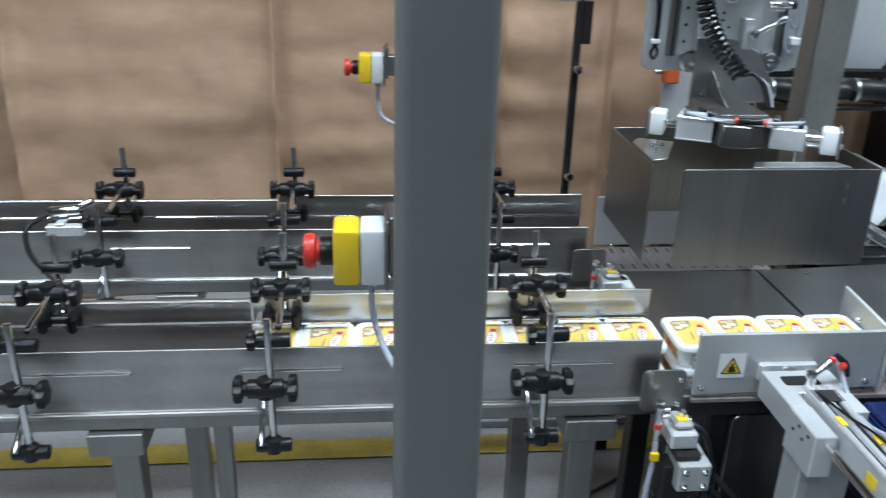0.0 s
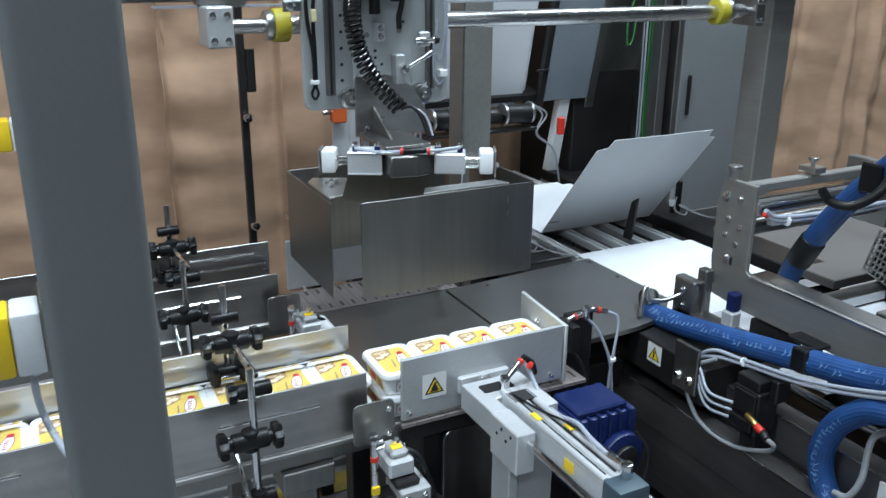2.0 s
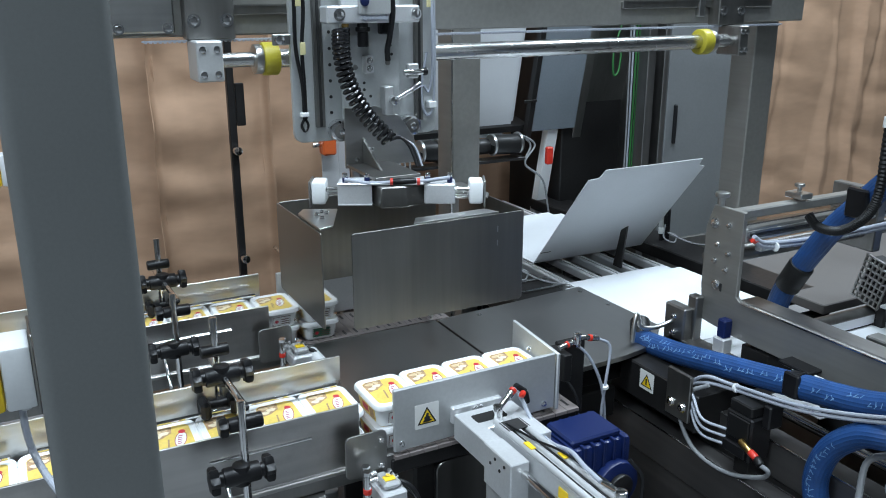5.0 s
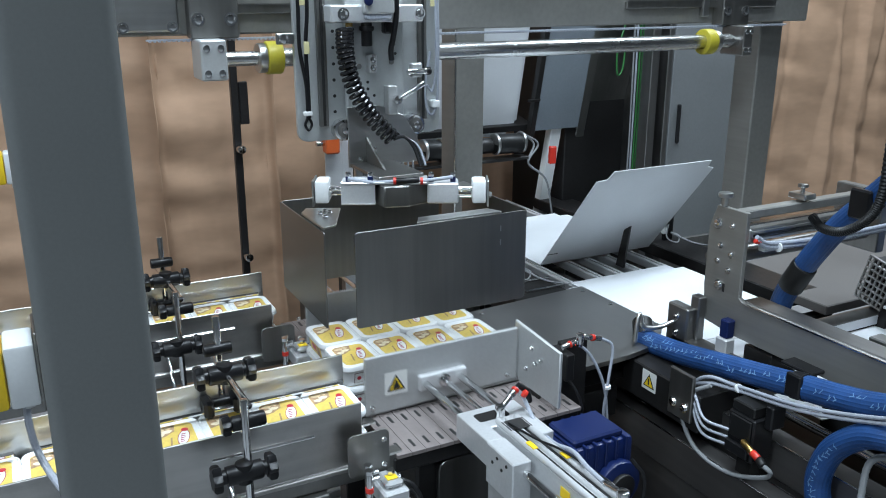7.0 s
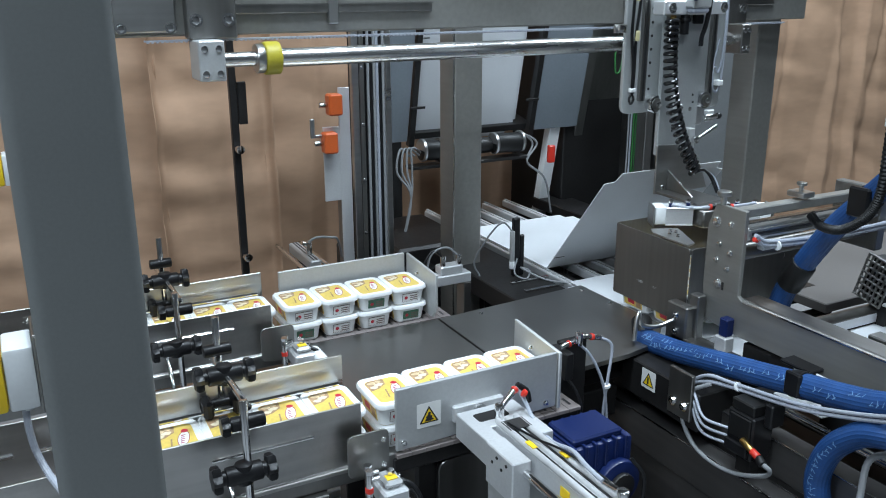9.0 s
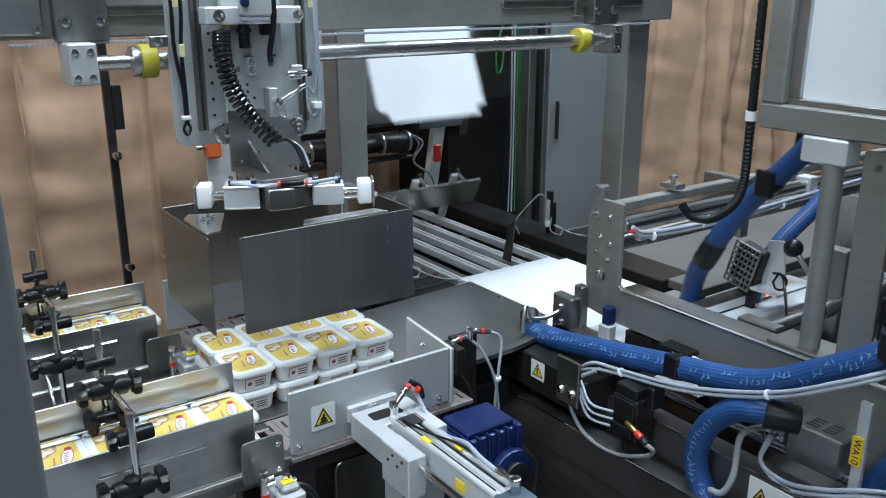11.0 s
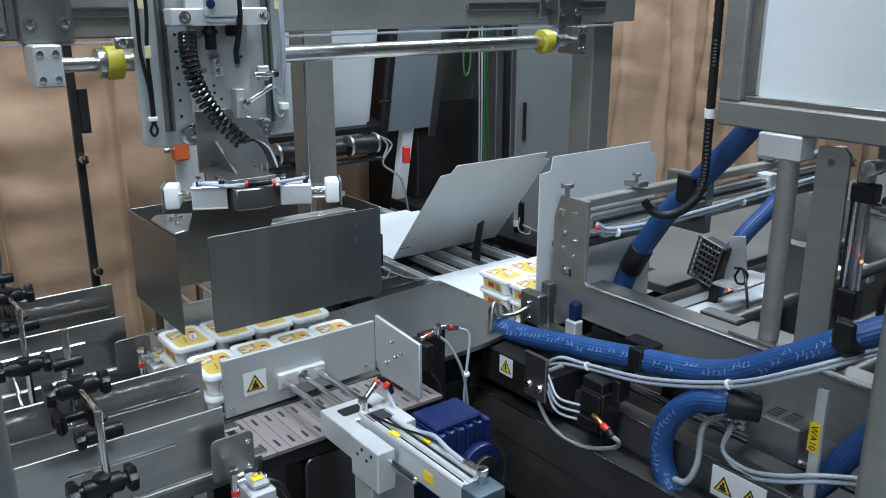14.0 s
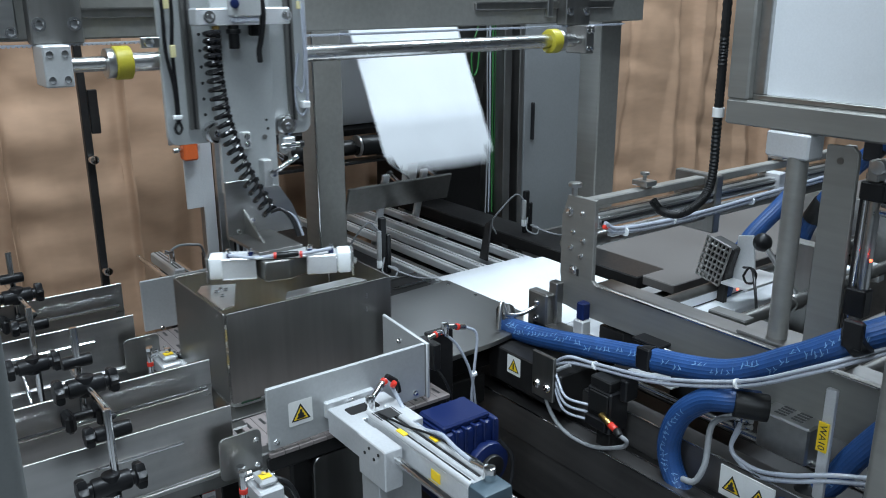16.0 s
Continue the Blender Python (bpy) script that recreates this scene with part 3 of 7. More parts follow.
def air_cylinder():
    c = thing("air_cylinder", 0.775, 1.1, 0.75, "aluminium guided air cylinder on a bracket with air fittings", "air cylinder", "air cylinders")
    part("guide_block", B(slab(((0.712, 1.11), (0.745, 1.11), (0.745, 1.152), (0.805, 1.152), (0.805, 1.09), (0.838, 1.09), (0.838, 1.225), (0.712, 1.225)), "z", 0.835, 0.885, 0.0015)), "alu", c)
    part("end_block", B(box(0.708, 0.745, 1.02, 1.108, 0.81, 0.888, 0.002)), "alu", c)
    part("cutout", B(slab(rounded(0.735, 0.80, 1.175, 1.205, 0.006), "z", 0.8848, 0.8856, 0)), "dark", c)
    part("profile", B(box(0.752, 0.800, 0.845, 1.15, 0.846, 0.894, 0.004)), "alu", c)
    for xx, rr in ((0.757, 0.006), (0.795, 0.006), (0.776, 0.005)):
        part("tie_rod", B(rod((xx, 0.845, 0.895), (xx, 1.15, 0.895), rr, 12)), "alu", c)
    part("groove", B(box(0.764, 0.768, 0.86, 1.13, 0.8945, 0.8960, 0), box(0.784, 0.788, 0.86, 1.13, 0.8945, 0.8960, 0)), "dark", c)
    part("label_bar", B(box(0.754, 0.798, 1.10, 1.135, 0.8995, 0.9008, 0)), "ink", c)
    part("end_cap", B(box(0.748, 0.806, 0.800, 0.845, 0.840, 0.902, 0.006, seg=2)), "end_cap", c, "blue grey cylinder end cap")
    part("cap_port", B(rod((0.777, 0.800, 0.868), (0.777, 0.794, 0.868), 0.018, 20, 0.002)), "black", c)
    part("flow_valve", B(rod((0.773, 1.17, 0.885), (0.773, 1.17, 0.915), 0.009, 14, 0.002), rod((0.773, 1.17, 0.905), (0.80, 1.18, 0.92), 0.0055, 12), rod((0.800, 1.18, 0.92), (0.812, 1.184, 0.927), 0.007, 12, 0.002)), "chrome", c)
    part("fitting_ring", B(rod((0.812, 1.184, 0.927), (0.817, 1.186, 0.930), 0.0075, 12, 0.001)), "red", c)
    part("elbow", B(rod((0.822, 1.19, 0.934), (0.842, 1.186, 0.918), 0.007, 12, 0.002), rod((0.842, 1.186, 0.918), (0.846, 1.184, 0.896), 0.0065, 12, 0.002)), "black", c)
    part("fitting_ring", B(rod((0.824, 1.172, 0.926), (0.829, 1.170, 0.922), 0.0075, 12, 0.001)), "red", c)
    part("flow_valve", B(rod((0.785, 0.835, 0.90), (0.785, 0.835, 0.925), 0.010, 14, 0.002), rod((0.785, 0.842, 0.918), (0.783, 0.875, 0.915), 0.0055, 12)), "chrome", c)
    part("air_tube", B(hose(((0.817, 1.186, 0.93), (0.828, 1.18, 0.915), (0.83, 1.13, 0.875), (0.818, 1.06, 0.880), (0.805, 0.99, 0.905), (0.79, 0.93, 0.912), (0.783, 0.88, 0.915)), 0.004)), "tube", c)
    part("cable", B(hose(((0.76, 1.12, 0.905), (0.775, 1.05, 0.904), (0.79, 1.0, 0.906), (0.802, 0.93, 0.902), (0.81, 0.87, 0.89), (0.82, 0.85, 0.80)), 0.0022)), "black", c)
    part("tag", B(box(0.754, 0.764, 1.03, 1.055, 0.900, 0.9025, 0.0005)), "sign_yellow", c, "small yellow tag")
    part("tag", B(box(0.7505, 0.7518, 0.92, 0.945, 0.862, 0.880, 0)), "sign_yellow", c, "small yellow tag")
    part("tag", B(box(0.786, 0.795, 0.98, 1.0, 0.9005, 0.9025, 0)), "sign_yellow", c, "small yellow tag")
    for k in range(4):
        part("screw", B(rod((0.708, 1.04 + 0.015 * k, 0.875 - 0.015 * (k % 2)), (0.7065, 1.04 + 0.015 * k, 0.875 - 0.015 * (k % 2)), 0.003, 10)), "dark", c)
    part("bracket", B(box(0.72, 0.74, 1.06, 1.12, 0.55, 0.835, 0.002), box(0.74, 0.84, 1.10, 1.12, 0.55, 0.835, 0.002)), "alu_grey", c)
    part("stand", B(box(0.70, 0.86, 1.05, 1.15, 0.0, 0.55, 0.003)), "dark", c)
    return c


air_cylinder()
far_cyl = thing("air_cylinder", 0.72, 2.3, 0.8, "small aluminium air cylinder behind the pusher plate", "air cylinder", "air cylinders")
part("profile", B(box(0.748, 0.780, 2.14, 2.34, 0.880, 0.912, 0.004)), "alu_grey", far_cyl)
part("groove", B(box(0.758, 0.762, 2.145, 2.335, 0.9118, 0.9128, 0), box(0.767, 0.771, 2.145, 2.335, 0.9118, 0.9128, 0)), "dark", far_cyl)
part("stand", B(box(0.745, 0.785, 2.2, 2.26, 0, 0.880, 0.003)), "dark", far_cyl)
part("flow_valve", B(rod((0.764, 2.2, 0.912), (0.764, 2.2, 0.95), 0.009, 12, 0.002), rod((0.764, 2.2, 0.94), (0.744, 2.2, 0.95), 0.006, 12)), "chrome", far_cyl)
part("air_tube", B(hose(((0.764, 2.2, 0.95), (0.79, 2.2, 0.96), (0.83, 2.2, 0.955), (0.87, 2.25, 0.93), (0.9, 2.3, 0.86)), 0.0035)), "cable", far_cyl)


def stop_cylinder(x, y, near):
    """The small lane stop beside the end of a lane."""
    c = thing("lane_stop", x, y, 0.6, "small aluminium lane stop cylinder with air fittings", "air cylinder", "lane stops")
    part("stop_plate", B(slab(rounded(x - 0.045, x + 0.035, 0.80, 0.885, 0.012), "y", y, y + 0.004, 0.0008)), "steel_dark", c)
    for z in (0.815, 0.865):
        part("bolt", B(bolt((x + 0.024, y, z), (0, -1, 0), 0.0035)), "chrome", c)
    part("body", B(box(x - 0.012, x + 0.036, y - 0.085, y - 0.012, 0.775, 0.808, 0.004)), "alu", c)
    part("top_cap", B(box(x - 0.004, x + 0.030, y - 0.075, y - 0.028, 0.808, 0.822, 0.005)), "alu_grey", c)
    part("joint", B(box(x - 0.006, x + 0.040, y - 0.10, y - 0.03, 0.762, 0.775, 0.003)), "dark", c)
    front = part("front_block", B(box(x - 0.002, x + 0.056, y - 0.112, y - 0.040, 0.706, 0.762, 0.003)), "alu_grey", c)
    for dx in (0.010, 0.044):
        for z in (0.718, 0.748):
            part("bolt", B(bolt((x + dx, y - 0.112, z), (0, -1, 0), 0.0042)), "chrome", front)
    for k, (dx, dy) in enumerate(((-0.030, -0.06), (-0.020, -0.03), (0.014, -0.05))):
        part("fitting", B(rod((x + dx, y + dy, 0.78), (x + dx, y + dy, 0.842 - 0.008 * k), 0.0062, 12, 0.0015), rod((x + dx, y + dy, 0.830 - 0.008 * k), (x + dx + 0.018, y + dy - 0.004, 0.834 - 0.008 * k), 0.0052, 10), rod((x + dx, y + dy, 0.842 - 0.008 * k), (x + dx, y + dy, 0.849 - 0.008 * k), 0.0078, 6)), "chrome", c)
    part("fitting_ring", B(rod((x - 0.030, y - 0.06, 0.806), (x - 0.030, y - 0.06, 0.815), 0.0075, 12)), "red", c)
    part("air_tube", B(hose(((x - 0.030, y - 0.06, 0.785), (x - 0.032, y - 0.065, 0.74), (x - 0.040, y - 0.07, 0.66), (x - 0.036, y - 0.06, 0.5)), 0.005)), "tube", c)
    part("air_tube", B(hose(((x + 0.014, y - 0.05, 0.82), (x + 0.05, y - 0.075, 0.80), (x + 0.068, y - 0.08, 0.73), (x + 0.05, y - 0.09, 0.67), (x + 0.0, y - 0.08, 0.65), (x - 0.03, y - 0.05, 0.67)), 0.0045)), "black", c)
    part("cable", B(hose(((x + 0.036, y - 0.03, 0.79), (x + 0.075, y - 0.05, 0.75), (x + 0.09, y - 0.06, 0.66), (x + 0.06, y - 0.05, 0.52)), 0.003)), "black", c)
    part("tag", B(box(x + 0.002, x + 0.022, y - 0.066, y - 0.05, 0.8222, 0.824, 0.0003)), "sign_yellow", c, "small yellow tag")
    part("tag", B(box(x - 0.040, x - 0.026, y - 0.074, y - 0.066, 0.745, 0.760, 0.0003)), "sign_yellow", c, "small yellow tag")
    part("stand", B(box(x - 0.02, x + 0.03, y - 0.09, y - 0.05, 0, 0.745, 0.002)), "dark", c)
    return c


stop_cylinder(0.545, 1.235, True)
far_stop_cylinder = stop_cylinder(0.548, 1.79, False)
for ch in far_stop_cylinder.children:
    if not ch.name.startswith(("stop_plate", "stand")):
        ch.matrix_basis = Matrix.Translation((0.022, 0, 0.03)) @ ch.matrix_basis
rl = thing("end_roller", 0.62, 1.68, 0.8, "white plastic roller beside the lane end", "roller")
part("roller", B(rod((0.615, 1.64, 0.825), (0.615, 1.75, 0.825), 0.014, 20, 0.005)), "white", rl)

# ---------- gantry ----------
GY = 1.86
gantry = thing("gantry", 1.2, 1.98, 0, "stainless gantry beam on square posts", "gantry")
part("beam", B(box(-0.1, 2.36, 1.93, 2.03, 1.540, 1.70, 0.004)), "frame", gantry)
for xa, xb in ((0.5, 1.02), (1.62, 2.2)):
    part("beam_rail", B(box(xa, xb, 1.918, 1.93, 1.585, 1.605, 0.002), box(xa, xb, 1.915, 1.918, 1.603, 1.607, 0)), "steel_dark", gantry)
    part("beam_stay", B(box(0.5 * (xa + xb) - 0.012, 0.5 * (xa + xb) + 0.012, 1.912, 1.93, 1.56, 1.63, 0.002)), "steel", gantry)
part("post", B(box(0.13, 0.23, 1.93, 2.03, 0, 1.54, 0.004)), "frame", gantry)
part("post", B(box(2.235, 2.335, 2.0, 2.1, 0, 1.54, 0.004)), "frame", gantry)
part("gearbox_plate", B(box(0.27, 0.40, 1.90, 1.928, 1.55, 1.66, 0.004)), "steel", gantry)
for x in (0.285, 0.385):
    part("bolt", B(bolt((x, 1.90, 1.56), (0, -1, 0), 0.008)), "chrome", gantry)
for x0 in (0.425, 1.955):
    part("rod_bracket", B(box(x0 - 0.005, x0 + 0.10, 1.885, 1.93, 1.535, 1.70, 0.003)), "steel_dark", gantry)
    for x in (x0 + 0.012, x0 + 0.082):
        part("bolt", B(bolt((x, 1.885, 1.575), (0, -1, 0), 0.010)), "chrome", gantry)
for x0 in (0.425, 1.985):
    blk = part("rod_block", B(box(x0, x0 + (0.056 if x0 < 1 else 0.036), GY - 0.03, GY + 0.06, 1.45, 1.535, 0.003)), "alu_grey" if x0 < 1 else "steel_dark", gantry)
    for dx in (0.013, 0.043) if x0 < 1 else (0.010, 0.027):
        for z in (1.466, 1.518):
            part("socket_screw", B(rod((x0 + dx, GY - 0.03, z), (x0 + dx, GY - 0.033, z), 0.0075, 14, 0.001)), "chrome", blk)
part("round_rail", B(rod((0.48, GY, 1.492), (0.57, GY, 1.492), 0.016, 24), rod((0.57, GY, 1.492), (1.96, GY, 1.492), 0.0205, 32, 0.002), rod((1.96, GY, 1.492), (2.0, GY, 1.492), 0.014, 24)), "rail_steel", gantry)
for x0, sgn in ((0.567, 1), (1.892, -1)):
    part("collar", B(rod((x0 - 0.014 * sgn, GY, 1.492), (x0 + 0.004 * sgn, GY, 1.492), 0.032, 28, 0.002)), "steel", gantry)
    part("bumper", B(rod((x0 + 0.004 * sgn, GY, 1.492), (x0 + 0.040 * sgn, GY, 1.492), 0.036, 28, 0.004)), "ring", gantry, "yellow rubber bumper ring")
belt_bm = [box(0.33, 2.24, 1.905, 1.915, 1.531, 1.5345, 0)]
for i in range(190):
    belt_bm.append(box(0.335 + 0.01 * i, 0.340 + 0.01 * i, 1.905, 1.915, 1.5285, 1.5315, 0))
part("toothed_belt", B(*belt_bm), "tube", gantry)
far_stop = stop_button(0.056, 1.95, 1.281)
part("bracket_arm", B(box(0.064, 0.13, 1.935, 1.96, 1.265, 1.31, 0.002)), "steel_dark", far_stop)
part("cable", B(hose(((0.044, 1.95, 1.236), (0.044, 1.95, 1.20), (0.055, 1.945, 1.165), (0.10, 1.93, 1.145), (0.13, 1.925, 1.14)), 0.0045)), "tube", far_stop)


CX0, CZ = 0.80, 1.47          # the carriage's first place


def carriage():
    """The slide on the round rail; drawn at its first place."""
    c = thing("gantry_carriage", CX0, GY, CZ, "grey carriage plate with linear rails riding on the gantry", "carriage")
    x, f = CX0, GY - 0.075
    part("back_plate", B(slab(rounded(x - 0.186, x + 0.165, 1.312, 1.75, 0.022), "y", f, f + 0.012, 0.0015)), "alu_pale", c)
    part("slide_block", B(box(x - 0.12, x + 0.09, f + 0.012, GY + 0.04, 1.462, 1.522, 0.004)), "dark", c)
    part("side_bracket", B(box(x - 0.225, x - 0.186, f - 0.004, f + 0.004, 1.525, 1.548, 0.002)), "steel", c)
    part("bracket_knob", B(rod((x - 0.212, f - 0.004, 1.537), (x - 0.212, f - 0.020, 1.537), 0.010, 14, 0.002)), "chrome", c)
    for dx in (-0.127, 0.116):
        part("linear_rail", B(box(x + dx - 0.010, x + dx + 0.010, f - 0.012, f, 1.345, 1.75, 0.001)), "steel_dark", c)
        part("rail_groove", B(box(x + dx - 0.003, x + dx + 0.003, f - 0.0135, f - 0.012, 1.347, 1.75, 0)), "ink", c)
    for dx in (-0.086, 0.090):
        wheel = part("pulley", B(rod((x + dx, f - 0.026, 1.336), (x + dx, f, 1.336), 0.024, 28, 0.003)), "chrome", c)
        part("pulley_face", B(rod((x + dx, f - 0.0285, 1.336), (x + dx, f - 0.026, 1.336), 0.017, 24, 0.001)), "steel_dark", wheel)
        part("pulley_bolt", B(rod((x + dx, f - 0.036, 1.336), (x + dx, f - 0.028, 1.336), 0.009, 6, 0.001)), "chrome", wheel)
    part("pulley_strap", B(slab(rounded(x + 0.076, x + 0.104, 1.265, 1.36, 0.013), "y", f - 0.006, f - 0.001, 0.001)), "alu_grey", c)
    for k, dx in enumerate((-0.174, -0.160)):
        part("cable", B(hose(((x + dx - 0.012, f - 0.016, 1.75), (x + dx - 0.006 + 0.006 * k, f - 0.020, 1.62), (x + dx - 0.006, f - 0.018, 1.52), (x - 0.168 + 0.004 * k, f - 0.016, 1.44), (x - 0.166 + 0.003 * k, f - 0.014, 1.368)), 0.0042)), "black", c)
    part("cable_loop", B(hose(((x - 0.166, f - 0.013, 1.368), (x - 0.173, f - 0.013, 1.352), (x - 0.166, f - 0.013, 1.340), (x - 0.158, f - 0.013, 1.352), (x - 0.164, f - 0.013, 1.368)), 0.003)), "black", c)
    for z, dx in ((1.605, -0.172), (1.505, -0.166)):
        part("cable_tag", B(box(x + dx - 0.006, x + dx + 0.006, f - 0.026, f - 0.0215, z, z + 0.026, 0.001)), "sign_pale", c, "pale yellow cable tag")
    part("cable_tie", B(box(x - 0.176, x - 0.157, f - 0.022, f - 0.010, 1.372, 1.382, 0.002)), "white", c)
    part("cable", B(hose(((x + 0.135, f - 0.012, 1.72), (x + 0.150, f - 0.018, 1.60), (x + 0.153, f - 0.016, 1.46), (x + 0.150, f - 0.014, 1.38), (x + 0.138, f - 0.012, 1.355), (x + 0.124, f - 0.012, 1.375), (x + 0.122, f - 0.012, 1.43), (x + 0.134, f - 0.014, 1.50)), 0.0032)), "tube", c)
    part("cable", B(hose(((x + 0.128, f - 0.012, 1.72), (x + 0.143, f - 0.02, 1.62), (x + 0.146, f - 0.02, 1.48), (x + 0.139, f - 0.016, 1.412), (x + 0.126, f - 0.014, 1.425)), 0.0032)), "tube", c)
    part("cable_tag", B(box(x + 0.132, x + 0.147, f - 0.022, f - 0.0175, 1.60, 1.618, 0.001)), "sign_pale", c, "pale yellow cable tag")
    part("cable_clip", B(box(x + 0.137, x + 0.157, f - 0.020, f, 1.372, 1.388, 0.002)), "white", c)
    for k in range(7):
        part("bolt_hole", B(rod((x - 0.098, f - 0.001, 1.375 + 0.035 * k), (x - 0.098, f, 1.375 + 0.035 * k), 0.0038, 10)), "ink", c)
    f = GY - 0.105
    part("top_block", B(box(x - 0.128, x + 0.088, f - 0.045, f, 1.570, 1.606, 0.003)), "alu", c)
    for dx in (-0.100, 0.078):
        part("bolt", B(bolt((x + dx, f - 0.045, 1.588), (0, -1, 0), 0.009)), "chrome", c)
    part("valve_block", B(box(x - 0.060, x + 0.006, f - 0.075, f - 0.045, 1.588, 1.65, 0.004)), "alu_grey", c)
    part("valve_foot", B(box(x - 0.055, x + 0.002, f - 0.072, f - 0.045, 1.575, 1.588, 0.004)), "tube", c)
    part("valve_cap", B(rod((x - 0.056, f - 0.082, 1.615), (x - 0.056, f - 0.075, 1.615), 0.010, 14, 0.002)), "blue_paint", c)
    part("fitting", B(rod((x - 0.082, f - 0.03, 1.570), (x - 0.082, f - 0.03, 1.548), 0.008, 12, 0.002)), "copper", c)
    part("fitting_ring", B(rod((x - 0.082, f - 0.03, 1.550), (x - 0.082, f - 0.03, 1.545), 0.0095, 12, 0.001)), "red", c)
    part("sensor", B(rod((x - 0.042, f - 0.03, 1.570), (x - 0.042, f - 0.03, 1.520), 0.012, 16, 0.002), rod((x - 0.042, f - 0.03, 1.562), (x - 0.042, f - 0.03, 1.552), 0.016, 16, 0.002)), "black", c)
    part("sensor", B(box(x + 0.0, x + 0.026, f - 0.03, f - 0.01, 1.545, 1.570, 0.003)), "black", c)
    part("hook_cable", B(hose(((x + 0.008, f - 0.06, 1.68), (x + 0.018, f - 0.055, 1.60), (x + 0.012, f - 0.05, 1.54), (x + 0.008, f - 0.045, 1.515), (x + 0.011, f - 0.04, 1.49)), 0.0062)), "black", c)
    return c


CARRIAGE = carriage()


def lift():
    """The lifting plate that slides up and down on the carriage, with its arm."""
    c = thing("lift_plate", CX0, GY - 0.1, 1.25, "grey lifting plate with a clamp lever and steel gusset", "lift plate")
    x, f = CX0, GY - 0.105
    part("plate", B(box(x - 0.079, x + 0.058, f, f + 0.015, 1.36, 1.80, 0.002)), "alu_pale", c)
    part("arm_plate", B(slab(((x - 0.082, 1.252), (x + 0.112, 1.252), (x + 0.085, 1.315), (x + 0.055, 1.362), (x - 0.005, 1.388), (x - 0.082, 1.388)), "y", f - 0.007, f - 0.001, 0.001)), "steel", c)
    part("lever_block", B(box(x + 0.008, x + 0.030, f - 0.028, f, 1.368, 1.432, 0.002)), "alu_grey", c)
    part("stop_block", B(box(x - 0.034, x - 0.014, f - 0.02, f, 1.462, 1.500, 0.002)), "alu", c)
    for z in (1.473, 1.490):
        part("bolt", B(bolt((x - 0.024, f - 0.02, z), (0, -1, 0), 0.005)), "chrome", c)
    part("pin_block", B(box(x + 0.062, x + 0.090, f - 0.034, f - 0.020, 1.448, 1.480, 0.003)), "alu_grey", c)
    part("lever", B(rod((x + 0.030, f - 0.034, 1.402), (x + 0.086, f - 0.05, 1.438), 0.0052, 14, 0.002, 0.0062), rod((x + 0.026, f - 0.028, 1.402), (x + 0.026, f - 0.042, 1.402), 0.010, 16, 0.002)), "chrome", c)
    part("pin", B(rod((x + 0.050, f - 0.036, 1.462), (x + 0.100, f - 0.036, 1.462), 0.0068, 14, 0.002)), "chrome", c)
    part("pin_cap", B(rod((x + 0.098, f - 0.036, 1.462), (x + 0.108, f - 0.036, 1.462), 0.009, 14, 0.002)), "black", c)
    for dx, z in ((-0.03, 1.425), (-0.03, 1.44), (-0.055, 1.385), (0.035, 1.52), (0.038, 1.50), (-0.015, 1.41), (0.04, 1.40)):
        part("bolt_hole", B(rod((x + dx, f - 0.001, z), (x + dx, f, z), 0.0034, 10)), "ink", c)
    for dx, z in ((-0.05, 1.475), (0.028, 1.482)):
        part("socket_screw", B(rod((x + dx, f - 0.003, z), (x + dx, f, z), 0.006, 14, 0.001)), "steel_dark", c)
    for dx, z in ((-0.055, 1.27), (-0.02, 1.29)):
        part("socket_screw", B(rod((x + dx, f - 0.010, z), (x + dx, f - 0.007, z), 0.006, 14, 0.001)), "chrome", c)
    for k in range(3):
        part("hose_tail", B(hose(((x - 0.006, f - 0.080, 1.322), (x + 0.016 + 0.004 * k, f - 0.085, 1.328 - 0.003 * k), (x + 0.036 + 0.006 * k, f - 0.095, 1.305), (x + 0.044 + 0.006 * k, f - 0.115, 1.265)), 0.0036 - 0.0006 * k)), ("black", "black", "tube")[k], c)
    return c


LIFT = lift()


def coil():
    """The coiled hose between carriage and lift plate, turn by turn, so that it can draw out."""
    c = thing("coiled_hose", CX0, GY - 0.1, 1.45, "black coiled air hose hanging from the carriage", "hose")
    x, f, n = CX0, GY - 0.105, 23
    line = smooth_path(((x - 0.098, f - 0.045, 1.558), (x - 0.100, f - 0.05, 1.51), (x - 0.088, f - 0.055, 1.445), (x - 0.055, f - 0.065, 1.38), (x - 0.006, f - 0.080, 1.322)), n * 6)
    turns = []
    m = (len(line) - 1) // n
    for k in range(n):
        pts = []
        for i in range(k * m, (k + 1) * m + 2):
            i = min(i, len(line) - 1)
            d = (line[min(i + 1, len(line) - 1)] - line[max(0, i - 1)]).normalized()
            u = d.cross(Vector((0, 1, 0))).normalized()
            a = 2 * math.pi * (i - k * m) / m
            pts.append(line[i] + 0.0150 * (u * math.cos(a) + d.cross(u) * math.sin(a)))
        turns.append(part("coil_turn", B(hose(pts, 0.0052, 8, raw=True)), "gloss_black", c))
    return c, turns


COIL, TURNS = coil()
JX, JY, JZ = 0.770, 1.585, 1.20     # top of the tub gripper, at its first place


U = Vector((math.cos(radians(-27)), math.sin(radians(-27)), 0))     # the bar lies aslant over the box
SPIN = Matrix.Translation((JX, JY, 0)) @ Matrix.Rotation(radians(-27), 4, "Z") @ Matrix.Translation((-JX, -JY, 0))


def spun(bm):
    bm.transform(SPIN)
    return bm


